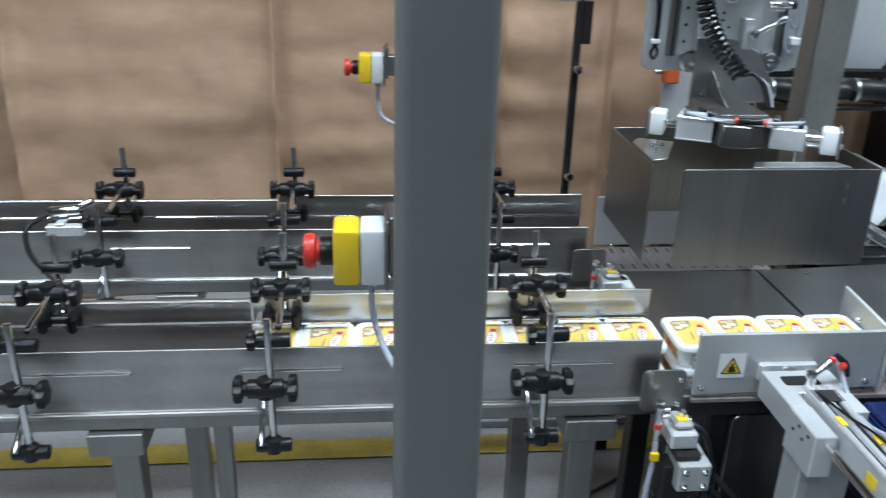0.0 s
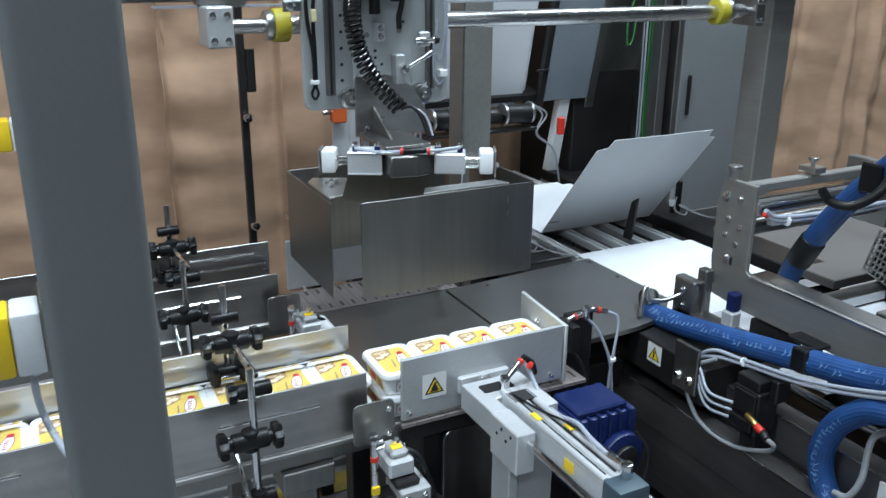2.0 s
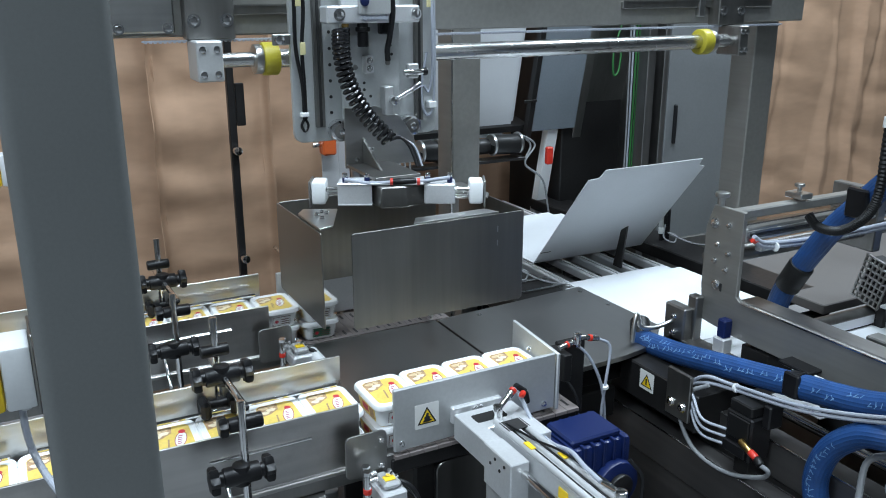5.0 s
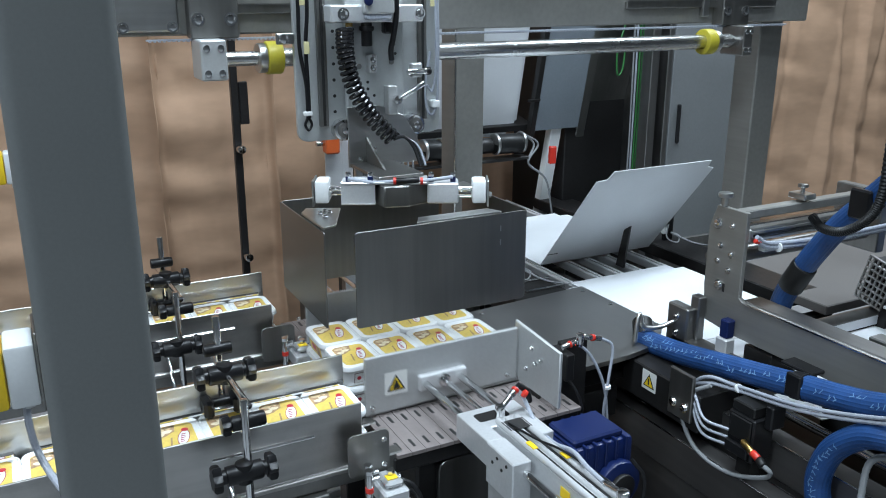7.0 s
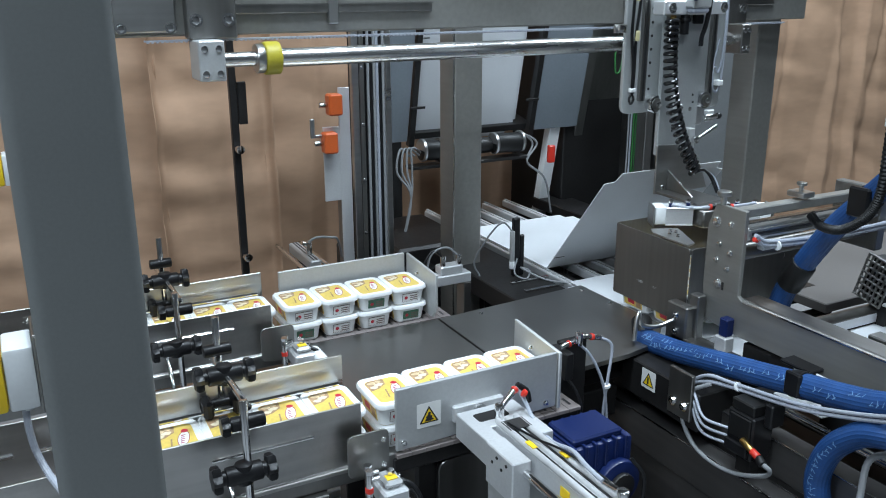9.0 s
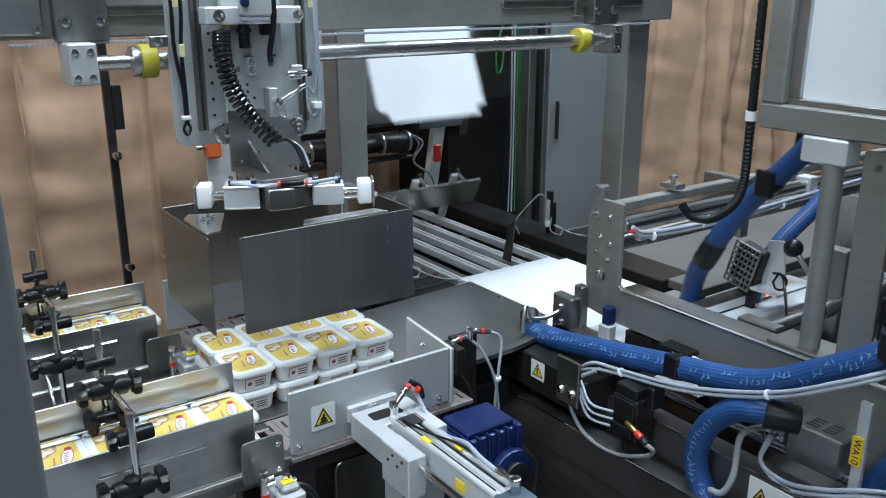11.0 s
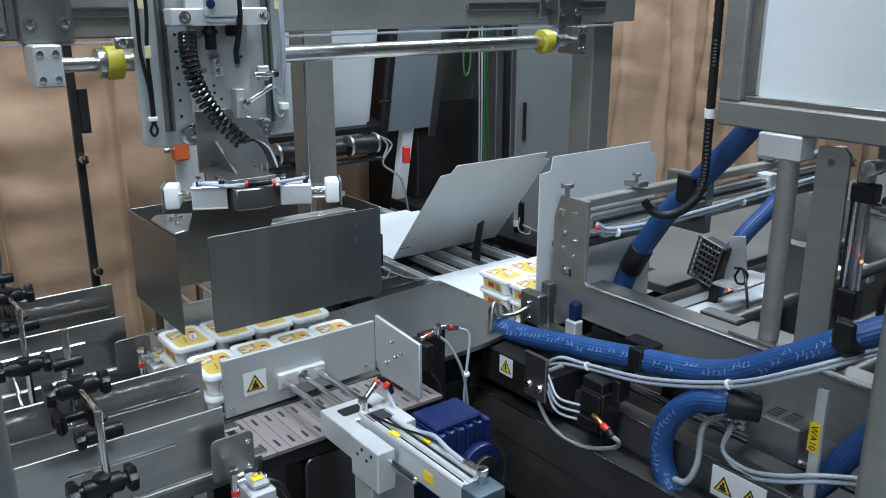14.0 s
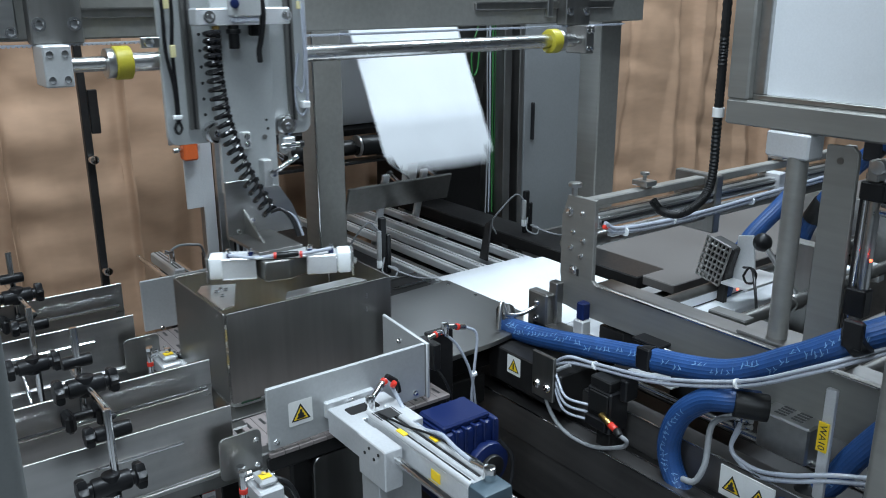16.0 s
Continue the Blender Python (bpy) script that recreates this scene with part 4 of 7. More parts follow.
def gripper():
    """The box of two angled sheet halves that closes round the tubs; drawn at its first place, closed."""
    c = thing("tub_gripper", JX, JY, JZ, "dark sheet-steel gripper box with white air cylinder blocks", "gripper")
    x, y, z = JX, JY, JZ
    part("hub", B(slab(((x - 0.052, y - 0.03), (x + 0.0, y - 0.042), (x + 0.052, y - 0.03), (x + 0.052, y + 0.035), (x - 0.052, y + 0.035)), "z", z + 0.002, z + 0.048, 0.003)), "panel", c)
    part("hub_plate", spun(B(box(x - 0.056, x + 0.056, y - 0.034, y + 0.034, z + 0.049, z + 0.054, 0.001))), "alu_grey", c)
    part("mount_plate", B(box(x - 0.050, x + 0.055, y + 0.0, y + 0.162, z + 0.0545, z + 0.062, 0.001)), "panel", c)
    part("mount_arm", B(slab(((y + 0.06, z + 0.062), (y + 0.162, z + 0.062), (y + 0.162, z + 0.12)), "x", x - 0.012, x - 0.006, 0.001)), "panel", c)
    for s in (-1, 1):
        part("cylinder_block", spun(B(box(x + s * 0.056, x + s * 0.122, y - 0.026, y + 0.026, z + 0.006, z + 0.050, 0.003))), "alu", c, "pale aluminium cylinder block")
        for dx in (0.064, 0.110):
            part("fitting", spun(B(rod((x + s * dx, y - 0.012, z + 0.050), (x + s * dx, y - 0.012, z + 0.062), 0.0058, 12, 0.001))), "blue_paint", c)
            part("fitting_cap", spun(B(rod((x + s * dx, y - 0.012, z + 0.062), (x + s * dx, y - 0.012, z + 0.071), 0.0055, 12, 0.001))), "chrome", c)
    part("air_tube", spun(B(hose(((x - 0.11, y - 0.018, z + 0.058), (x - 0.06, y - 0.026, z + 0.052), (x - 0.0, y - 0.032, z + 0.056), (x + 0.05, y - 0.026, z + 0.056), (x + 0.11, y - 0.018, z + 0.062)), 0.004))), "tube", c)
    part("tee_fitting", spun(B(rod((x - 0.01, y - 0.032, z + 0.056), (x + 0.04, y - 0.028, z + 0.057), 0.007, 12, 0.002))), "black", c)
    for dx in (-0.014, 0.042):
        part("fitting_ring", spun(B(rod((x + dx, y - 0.031, z + 0.056), (x + dx + 0.006, y - 0.031, z + 0.056), 0.0078, 12))), "red", c)
    return c


GRIP = gripper()
JH = 0.20


def grip_half(s):
    """One angled half: an end panel, a long panel and its slide block; it slides along the bar."""
    x, y, z = JX, JY, JZ
    xs, ys = x + s * 0.194, y - s * 0.140
    a, b = sorted((xs, xs + s * 0.003))
    g = part("end_panel", B(slab(rounded(y - 0.1395, y + 0.1395, z - JH, z - 0.004, 0.004, 4), "x", a, b, 0.0005)), "panel", GRIP, origin=(x, y, z))
    a, b = sorted((ys, ys - s * 0.003))
    part("long_panel", B(slab(rounded(x - 0.193, x + 0.193, z - JH, z - 0.004, 0.006, 4), "y", a, b, 0.0005)), "panel", g)
    a, b = sorted((ys, ys + s * 0.035))
    part("flange", B(slab(((x - 0.06, a), (x + 0.135, a), (x + 0.12, b), (x - 0.04, b)), "z", z - 0.004, z, 0.0005)), "steel", g)
    part("flange", B(slab(((xs, y + s * 0.13), (xs - s * 0.03, y + s * 0.12), (xs - s * 0.085, y - s * 0.0), (xs - s * 0.02, y - s * 0.03), (xs, y + s * 0.0)), "z", z - 0.0005, z + 0.0035, 0.0005)), "steel", g)
    e0, e1 = sorted((x + s * 0.1235, x + s * 0.1535))
    part("end_block", spun(B(box(e0, e1, y - 0.027, y + 0.027, z + 0.006, z + 0.054, 0.005, seg=2))), "white", g)
    e0, e1 = sorted((x + s * 0.1545, x + s * 0.1585))
    part("end_strap", spun(B(box(e0, e1, y - 0.03, y + 0.03, z, z + 0.056, 0.001))), "steel", g)
    for dy, dz in ((-0.014, 0.036), (0.012, 0.022)):
        part("slide_rod", spun(B(rod((x + s * 0.07, y + dy, z + dz), (x + s * 0.126, y + dy, z + dz), 0.0062, 14))), "chrome", g)
    for d in ((0.03, 0.06), (0.03, 0.03), (0.05, 0.03), (0.045, 0.015)):
        part("bolt", B(bolt((xs - s * d[0], y + s * d[1], z + 0.0035), (0, 0, 1), 0.004)), "chrome", g)
    for dx, dz in ((0.13, -0.03), (0.13, -0.06)):
        part("slot_mark", B(box(x + dx, x + dx + 0.002, ys - s * 0.0036 - 0.0004, ys - s * 0.0036 + 0.0004, z + dz - 0.012, z + dz, 0)), "steel", g)
    return g


HALVES = [(grip_half(-1), -1), (grip_half(1), 1)]

# ---------- case packing section ----------
base = thing("machine_bed", 1.75, 1.4, 0, "dark steel machine bed under the case packing section", "machine bed")
part("bed", B(box(1.36, 2.7, 0.15, 2.95, 0, 0.42, 0.01), box(0.95, 1.27, 1.62, 2.2, 0, 0.45, 0.01)), "dark", base)
# floor tray, stretched as a dark sheet to shade the floor under the machine
part("tray_and_floor_shade", B(box(0.62, 1.36, 0.1, 1.6, 0, 0.05, 0.01)), "dark", base)
part("side_beam", B(box(1.312, 1.360, 0.15, 1.56, 0.56, 0.654, 0.003)), "bed_steel", base)
# thin chrome strips stand in for the highlights along the beams' edges
part("beam_edge_glint", B(box(1.3095, 1.3125, 0.15, 1.56, 0.6525, 0.6555, 0.0005)), "chrome", base)
part("beam_edge_glint", B(box(1.3595, 1.3625, 0.15, 1.56, 0.6525, 0.6555, 0.0005)), "chrome", base)
part("side_beam", B(box(1.317, 1.355, 0.15, 1.62, 0.40, 0.56, 0.002)), "bed_steel", base)
part("side_beam", B(box(1.376, 1.43, 0.15, 1.5, 0.655, 0.738, 0.003)), "bed_steel", base)
part("beam_edge_glint", B(box(1.3735, 1.3765, 0.15, 1.5, 0.7365, 0.7395, 0.0005)), "chrome", base)
part("side_beam", B(box(1.38, 1.425, 0.15, 1.5, 0.42, 0.655, 0.002)), "bed_steel", base)
part("drive_shaft", B(rod((1.47, 0.3, 0.755), (1.47, 1.19, 0.755), 0.011, 16)), "chrome", base)
part("shaft_bearing", B(box(1.43, 1.50, 1.15, 1.19, 0.42, 0.78, 0.003)), "dark", base)
part("shaft_bearing", B(box(1.43, 1.50, 0.30, 0.34, 0.42, 0.78, 0.003)), "dark", base)
part("drive_shaft", B(rod((1.20, 0.2, 0.42), (1.20, 1.5, 0.42), 0.014, 16)), "dark", base)
part("cross_beam", B(box(0.98, 1.30, 1.47, 1.53, 0.62, 0.70, 0.003)), "dark", base)

bx = thing("bracket_box", 1.32, 1.33, 0.69, "dark steel bracket box with a warning sign and bolts", "bracket")
part("box", B(box(1.302, 1.42, 1.20, 1.46, 0.70, 0.79, 0.003)), "dark", bx)
part("side_plate", B(slab(((1.215, 0.720), (1.288, 0.720), (1.288, 0.832), (1.215, 0.832)), "x", 1.292, 1.302, 0.002)), "panel", bx)
warning_sign(bx, (1.3015, 1.362, 0.760), (0, -1, 0), (0, 0, 1), 0.048, False)
for y in (1.27, 1.235):
    part("bolt", B(bolt((1.292, y, 0.752), (-1, 0, 0), 0.008)), "chrome", bx)

sf = thing("side_frame", 1.5, 0.8, 0.85, "satin steel side frame with an upright end and bolts", "machine frame")
part("side_plate", B(slab(((0.25, 0.80), (0.98, 0.828), (1.03, 0.858), (1.30, 0.858), (1.40, 0.868), (1.412, 0.955), (1.412, 1.10), (1.392, 1.157), (1.30, 1.157), (1.30, 0.955), (1.285, 0.946), (0.25, 0.946)), "x", 1.495, 1.507, 0.0015)), "frame", sf)
part("top_flange", B(box(1.507, 1.565, 0.25, 1.30, 0.936, 0.948, 0.003)), "side_steel", sf)
for ya in (1.2, 0.3):
    part("leg", B(box(1.507, 1.535, ya, ya + 0.08, 0.42, 0.845, 0.003)), "dark", sf)
for y, z, r in ((1.385, 1.115, 0.009), (1.365, 0.968, 0.009), (1.34, 1.118, 0.005), (1.37, 1.065, 0.005), (1.335, 1.05, 0.005), (1.375, 1.025, 0.005), (1.34, 1.01, 0.005)):
    part("bolt", B(bolt((1.495, y, z), (-1, 0, 0), r)), "chrome", sf)
part("hand_screw", B(rod((1.50, 1.375, 1.157), (1.50, 1.375, 1.178), 0.007, 12), rod((1.50, 1.375, 1.178), (1.50, 1.375, 1.19), 0.017, 16, 0.003)), "steel", sf)
part("slot", B(box(1.4935, 1.495, 1.345, 1.352, 0.955, 0.975, 0.001)), "ink", sf)
# bars that run from the upright into the wrapping unit
part("top_bar", B(box(1.51, 2.75, 1.33, 1.36, 1.130, 1.152, 0.003)), "frame", sf)
part("profile_bar", B(box(1.508, 2.75, 1.30, 1.35, 1.085, 1.118, 0.003), box(1.51, 2.75, 1.296, 1.30, 1.09, 1.096, 0.001), box(1.51, 2.75, 1.296, 1.30, 1.106, 1.112, 0.001)), "steel", sf)
part("round_bar", B(rod((1.51, 1.33, 1.045), (2.75, 1.33, 1.045), 0.014, 18)), "steel_dark", sf)
part("round_bar", B(rod((1.51, 1.42, 1.02), (2.75, 1.42, 1.02), 0.012, 18)), "steel_dark", sf)
part("top_clamp", B(box(1.70, 1.74, 1.32, 1.37, 1.158, 1.172, 0.002), rod((1.72, 1.345, 1.172), (1.72, 1.345, 1.19), 0.005, 10), rod((1.72, 1.345, 1.185), (1.72, 1.345, 1.193), 0.012, 12, 0.002)), "steel", sf)
part("top_clamp", B(box(2.30, 2.34, 1.32, 1.37, 1.158, 1.172, 0.002), rod((2.32, 1.345, 1.172), (2.32, 1.345, 1.19), 0.005, 10), rod((2.32, 1.345, 1.185), (2.32, 1.345, 1.193), 0.012, 12, 0.002)), "steel", sf)
part("end_clamp", B(box(2.24, 2.28, 1.285, 1.36, 1.075, 1.130, 0.003)), "alu", sf)
part("rail_groove", B(box(1.52, 2.74, 1.299, 1.3005, 1.098, 1.104, 0)), "ink", sf)
part("top_groove", B(box(1.52, 2.74, 1.322, 1.330, 1.1175, 1.1185, 0)), "ink", sf)
# chrome strip drawn as the highlight on the side plate's upper edge
part("frame_edge_glint", B(box(1.4925, 1.4955, 0.25, 1.285, 0.9445, 0.9475, 0.0005)), "chrome", sf)
part("hanger_plate", B(box(1.51, 1.518, 1.14, 1.24, 0.745, 0.862, 0.002)), "dark", sf)
part("cross_stay", B(box(1.50, 1.56, 0.95, 1.05, 0.742, 0.80, 0.003)), "dark", sf)
part("comb_plate", B(box(1.455, 1.50, 1.05, 1.13, 0.868, 0.876, 0.002)), "black", sf)
for k in range(5):
    part("bent_cable", B(hose(((1.485 - 0.004 * k, 1.10 - 0.012 * k, 0.868), (1.48 - 0.004 * k, 1.085 - 0.012 * k, 0.845), (1.488 - 0.004 * k, 1.07 - 0.012 * k, 0.825), (1.50, 1.05 - 0.012 * k, 0.80)), 0.0042)), "black", sf)
part("cable_tray", B(box(1.55, 1.75, 1.29, 1.31, 1.06, 1.075, 0.002)), "alu", sf)
part("support_block", B(box(1.95, 1.98, 1.29, 1.43, 1.0, 1.16, 0.003)), "steel_dark", sf)

wrap = thing("wrapping_unit", 2.1, 0.9, 0.42, "steel bars and plates of the case wrapping unit", "wrapping unit")
for y, z, r in ((1.25, 0.86, 0.018), (1.0, 0.90, 0.016), (0.85, 0.86, 0.02), (0.68, 0.9, 0.018), (0.55, 0.95, 0.02)):
    part("cross_bar", B(rod((1.52, y, z), (2.7, y, z), r, 18)), "steel_dark", wrap)
part("floor_pan", B(box(1.52, 2.7, 0.3, 1.46, 0.60, 0.61, 0.002)), "dark", wrap)
part("back_plate", B(box(2.66, 2.68, 0.3, 1.46, 0.61, 1.0, 0.002)), "steel", wrap)
part("white_plate", B(box(1.75, 2.5, 1.16, 1.24, 0.80, 0.83, 0.003)), "card", wrap)
part("guide_block", B(box(1.70, 2.2, 1.245, 1.29, 0.80, 0.836, 0.003)), "dark", wrap)
part("white_rail", B(box(1.66, 2.35, 1.232, 1.244, 0.835, 0.862, 0.002)), "card", wrap, "white plastic guide rail")
for y, z in ((1.10, 0.845), (1.055, 0.862)):
    part("guide_bar", B(rod((1.56, y, z), (2.66, y, z), 0.009, 14)), "chrome", wrap)
for x in (1.72, 2.08, 2.42):
    part("bar_clamp", B(box(x - 0.018, x + 0.018, 1.04, 1.115, 0.83, 0.878, 0.003)), "alu_grey", wrap)
    part("clamp_screw", B(bolt((x, 1.08, 0.878), (0, 0, 1), 0.006)), "chrome", wrap)
part("sensor_plate", B(slab(((1.13, 0.90), (1.20, 0.90), (1.195, 1.02), (1.15, 1.03)), "x", 1.93, 1.936, 0.001)), "alu", wrap)
part("sensor_foot", B(box(1.88, 2.05, 1.12, 1.20, 0.895, 0.902, 0.001)), "alu", wrap)
part("led", B(ball((1.83, 1.115, 0.915), 0.0028)), "led", wrap, "red indicator light")
part("cable", B(hose(((1.90, 1.15, 0.95), (1.86, 1.10, 0.965), (1.80, 1.05, 0.95), (1.77, 1.02, 0.90), (1.76, 1.02, 0.86), (1.74, 1.03, 0.80)), 0.0035)), "black", wrap)
part("cable_ring", B(hose(((1.84, 1.11, 0.95), (1.84, 1.095, 0.975), (1.84, 1.075, 0.965), (1.84, 1.08, 0.94), (1.84, 1.10, 0.935), (1.84, 1.11, 0.95)), 0.003)), "black", wrap)
part("bearing_plate", B(box(1.62, 1.66, 0.95, 1.05, 0.66, 0.93, 0.003)), "steel_dark", wrap)
part("bearing_plate", B(box(2.0, 2.04, 1.02, 1.10, 0.66, 1.02, 0.003)), "steel_dark", wrap)
for x in (1.6, 2.6):
    for y in (0.36, 1.40):
        part("leg", B(box(x - 0.03, x + 0.03, y - 0.03, y + 0.03, 0.42, 0.60, 0.003)), "dark", wrap)
lev = thing("ball_lever", 1.9, 1.05, 0.9, "black ball knob on a slanted steel lever", "lever")
part("lever_rod", B(rod((1.90, 1.00, 0.92), (1.90, 1.09, 1.015), 0.007, 14)), "steel", lev)
part("lever_foot", B(rod((1.88, 1.0, 0.90), (1.92, 1.0, 0.90), 0.022, 16, 0.003)), "steel_dark", lev)
part("knob", B(ball((1.90, 1.104, 1.028), 0.024)), "black", lev, "black ball knob")
PERF = Matrix.Translation((1.895, 1.24, 0.885)) @ Matrix.Rotation(radians(14), 4, "X") @ Matrix.Translation((-1.895, -1.225, -0.885))
pf = thing("perforated_guard", 1.92, 1.25, 0.88, "small perforated steel guard plate", "guard plate")
for i in range(7):
    part("guard_bar", B(box(1.892, 1.898, 1.200 + 0.0125 * i, 1.2045 + 0.0125 * i, 0.885, 1.005, 0.0005, PERF)), "steel_dark", pf)
for j in range(8):
    part("guard_bar", B(box(1.8915, 1.8985, 1.200, 1.2795, 0.885 + 0.0165 * j, 0.8895 + 0.0165 * j, 0.0005, PERF)), "steel_dark", pf)
part("block", B(box(1.904, 1.94, 1.195, 1.27, 0.89, 1.0, 0.004, PERF)), "dark", pf)
part("stay", B(box(1.915, 1.93, 1.21, 1.26, 0.61, 0.895, 0.001)), "dark", pf)

# control panel on its supports
pan = thing("control_panel", 1.55, 0.6, 0.95, "large steel framed panel with a pale window on a round support", "control panel")
part("frame", B(box(1.53, 1.58, 0.05, 0.99, 1.378, 1.428, 0.004), box(1.53, 1.58, 0.942, 0.99, 1.428, 2.1, 0.004), box(1.53, 1.58, 0.05, 0.098, 1.428, 2.1, 0.004), box(1.53, 1.58, 0.05, 0.99, 2.1, 2.15, 0.004)), "frame", pan)
part("inner_frame", B(box(1.548, 1.568, 0.098, 0.942, 1.428, 1.440, 0.002), box(1.548, 1.568, 0.918, 0.942, 1.440, 2.1, 0.002)), "steel", pan)
part("window", B(box(1.560, 1.565, 0.098, 0.918, 1.440, 2.1, 0)), "card", pan, "pale grey window sheet")
part("round_support", B(rod((1.545, 0.826, 0.948), (1.545, 0.826, 1.335), 0.020, 24)), "frame", pan)
part("flat_support", B(slab(((0.705, 0.956), (0.772, 0.956), (0.772, 1.362), (0.722, 1.364), (0.709, 1.352)), "x", 1.545, 1.557, 0.002)), "frame", pan)
part("pin_hole", B(rod((1.5445, 0.742, 1.335), (1.546, 0.742, 1.335), 0.007, 16)), "steel_dark", pan)
part("clamp_block", B(box(1.525, 1.58, 0.796, 0.888, 1.327, 1.377, 0.004)), "alu", pan)
part("foot_plate", B(box(1.51, 1.60, 0.66, 0.90, 0.948, 0.956, 0.002)), "side_steel", pan)
gc = thing("slide_cylinder", 1.55, 0.66, 0.95, "steel slide cylinder with hex bolts and air fittings", "air cylinder", "air cylinders")
part("piston_rod", B(rod((1.56, 0.692, 0.99), (1.56, 0.692, 1.32), 0.006, 14)), "chrome", gc)
part("barrel", B(rod((1.56, 0.674, 1.09), (1.56, 0.674, 1.30), 0.0105, 18, 0.002)), "steel", gc)
part("barrel_clamp", B(box(1.545, 1.575, 0.660, 0.700, 1.045, 1.10, 0.003)), "black", gc)
part("head_clamp", B(box(1.545, 1.575, 0.655, 0.700, 1.27, 1.305, 0.003)), "black", gc)
part("guide_rail", B(box(1.555, 1.575, 0.688, 0.702, 0.956, 1.30, 0.002)), "dark", gc)
part("foot", B(rod((1.56, 0.680, 0.956), (1.56, 0.680, 1.045), 0.012, 16, 0.002)), "steel_dark", gc)
part("clevis", B(box(1.545, 1.575, 0.668, 0.69, 1.305, 1.345, 0.003)), "steel", gc)
part("thick_cable", B(hose(((1.53, 0.60, 1.40), (1.525, 0.565, 1.30), (1.52, 0.575, 1.20), (1.52, 0.60, 1.12), (1.52, 0.595, 1.06), (1.52, 0.565, 1.02), (1.52, 0.54, 0.98)), 0.008)), "rubber", gc)
part("hinge", B(rod((1.535, 0.668, 1.335), (1.58, 0.668, 1.335), 0.014, 18, 0.003)), "steel", gc)
for z in (1.26, 1.02):
    part("bolt", B(rod((1.55, 0.655, z), (1.55, 0.61, z), 0.014, 16, 0.002), rod((1.55, 0.61, z), (1.55, 0.60, z), 0.012, 6)), "chrome", gc)
part("air_tube", B(hose(((1.55, 0.60, 1.26), (1.54, 0.575, 1.25), (1.53, 0.57, 1.16), (1.535, 0.60, 1.08), (1.53, 0.565, 0.99), (1.54, 0.54, 0.95)), 0.006)), "cable", gc)
part("led", B(ball((1.535, 0.655, 1.165), 0.003)), "led", gc, "red indicator light")

rp = thing("guard_post", 1.36, 0.47, 0, "dark satin steel guard post", "post")
part("tube", B(slab(rounded(1.31, 1.41, 0.40, 0.506, 0.012), "z", 0.01, 2.4, 0)), "frame", rp)
part("foot_plate", B(box(1.28, 1.44, 0.37, 0.54, 0, 0.01, 0.001)), "dark", rp)

# blue hoses


def hose_marks(parent, points, r, n):
    """Short worn marks in the hose's writing, along its outer side."""
    line = smooth_path(points, 14)
    for k in range(n):
        i = 8 + int((len(line) - 18) * k / n)
        d = (line[i + 1] - line[i]).normalized()
        side = Vector((-0.8, -0.25, 0.55)) + 0.35 * Vector((random.uniform(-1, 1), random.uniform(-1, 1), random.uniform(-1, 1)))
        side = (side - d * side.dot(d)).normalized()
        w = d.cross(side)
        rot = Matrix((d, w, side)).transposed().to_4x4()
        strokes = []
        for j in range(random.choice((3, 4, 5))):
            q = Matrix.Translation(line[i] + side * (r - 0.0002)) @ rot @ pose(0.0075 * (j // 2) * 1.6, 0.004 * (j % 2), 0, 0, 0, random.uniform(-40, 40) + 70 * (j % 2))
            strokes.append(box(-0.0008, 0.0008, -random.uniform(0.003, 0.0065), random.uniform(0.003, 0.0065), -0.0003, 0.0003, 0, q))
        part("mark", B(*strokes), "faded", parent)


MAIN_HOSE = ((1.372, 1.475, 0.812), (1.376, 1.43, 0.812), (1.38, 1.34, 0.821), (1.38, 1.20, 0.847), (1.38, 1.034, 0.878), (1.38, 0.828, 0.921), (1.385, 0.695, 0.996), (1.40, 0.603, 1.058), (1.46, 0.50, 1.12))
hz = thing("blue_hose", 1.38, 1.0, 0.78, "thick blue ribbed hose with faded white marks", "hose", "blue hoses")
part("hose", B(hose(MAIN_HOSE, 0.0262, 44, 14, flutes=0.0009)), "blue", hz)
for a, b in (((1.38, 1.03, 0.879), (1.38, 1.0, 0.885)), ((1.39, 0.60, 1.060), (1.395, 0.575, 1.078))):
    part("strap", B(rod(a, b, 0.0285, 20, 0.002), box(b[0] - 0.03, b[0] - 0.018, b[1] - 0.006, b[1] + 0.03, b[2] - 0.02, b[2] + 0.03, 0.003)), "black", hz, "black plastic hose strap")
part("end_sleeve", B(rod((1.400, 1.512, 0.838), (1.371, 1.470, 0.812), 0.0255, 18, 0.003)), "rubber", hz)
hose_marks(hz, MAIN_HOSE, 0.0262, 34)
hz2 = thing("blue_hose", 1.36, 0.85, 0.62, "thick blue ribbed hose in a loop below", "hose", "blue hoses")
part("hose", B(hose(((1.40, 0.76, 0.875), (1.36, 0.80, 0.878), (1.355, 0.853, 0.857), (1.35, 0.905, 0.80), (1.35, 0.924, 0.72), (1.35, 0.895, 0.652), (1.34, 0.82, 0.615), (1.33, 0.70, 0.66), (1.40, 0.66, 0.711), (1.44, 0.62, 0.757), (1.46, 0.595, 0.812), (1.49, 0.55, 0.889)), 0.0245, 44, 14, flutes=0.0009)), "blue", hz2)
part("end_sleeve", B(rod((1.40, 0.74, 0.872), (1.36, 0.79, 0.876), 0.027, 18, 0.003)), "rubber", hz2)
part("strap", B(rod((1.405, 0.655, 0.717), (1.422, 0.638, 0.736), 0.0275, 18, 0.002)), "black", hz2, "black plastic hose strap")
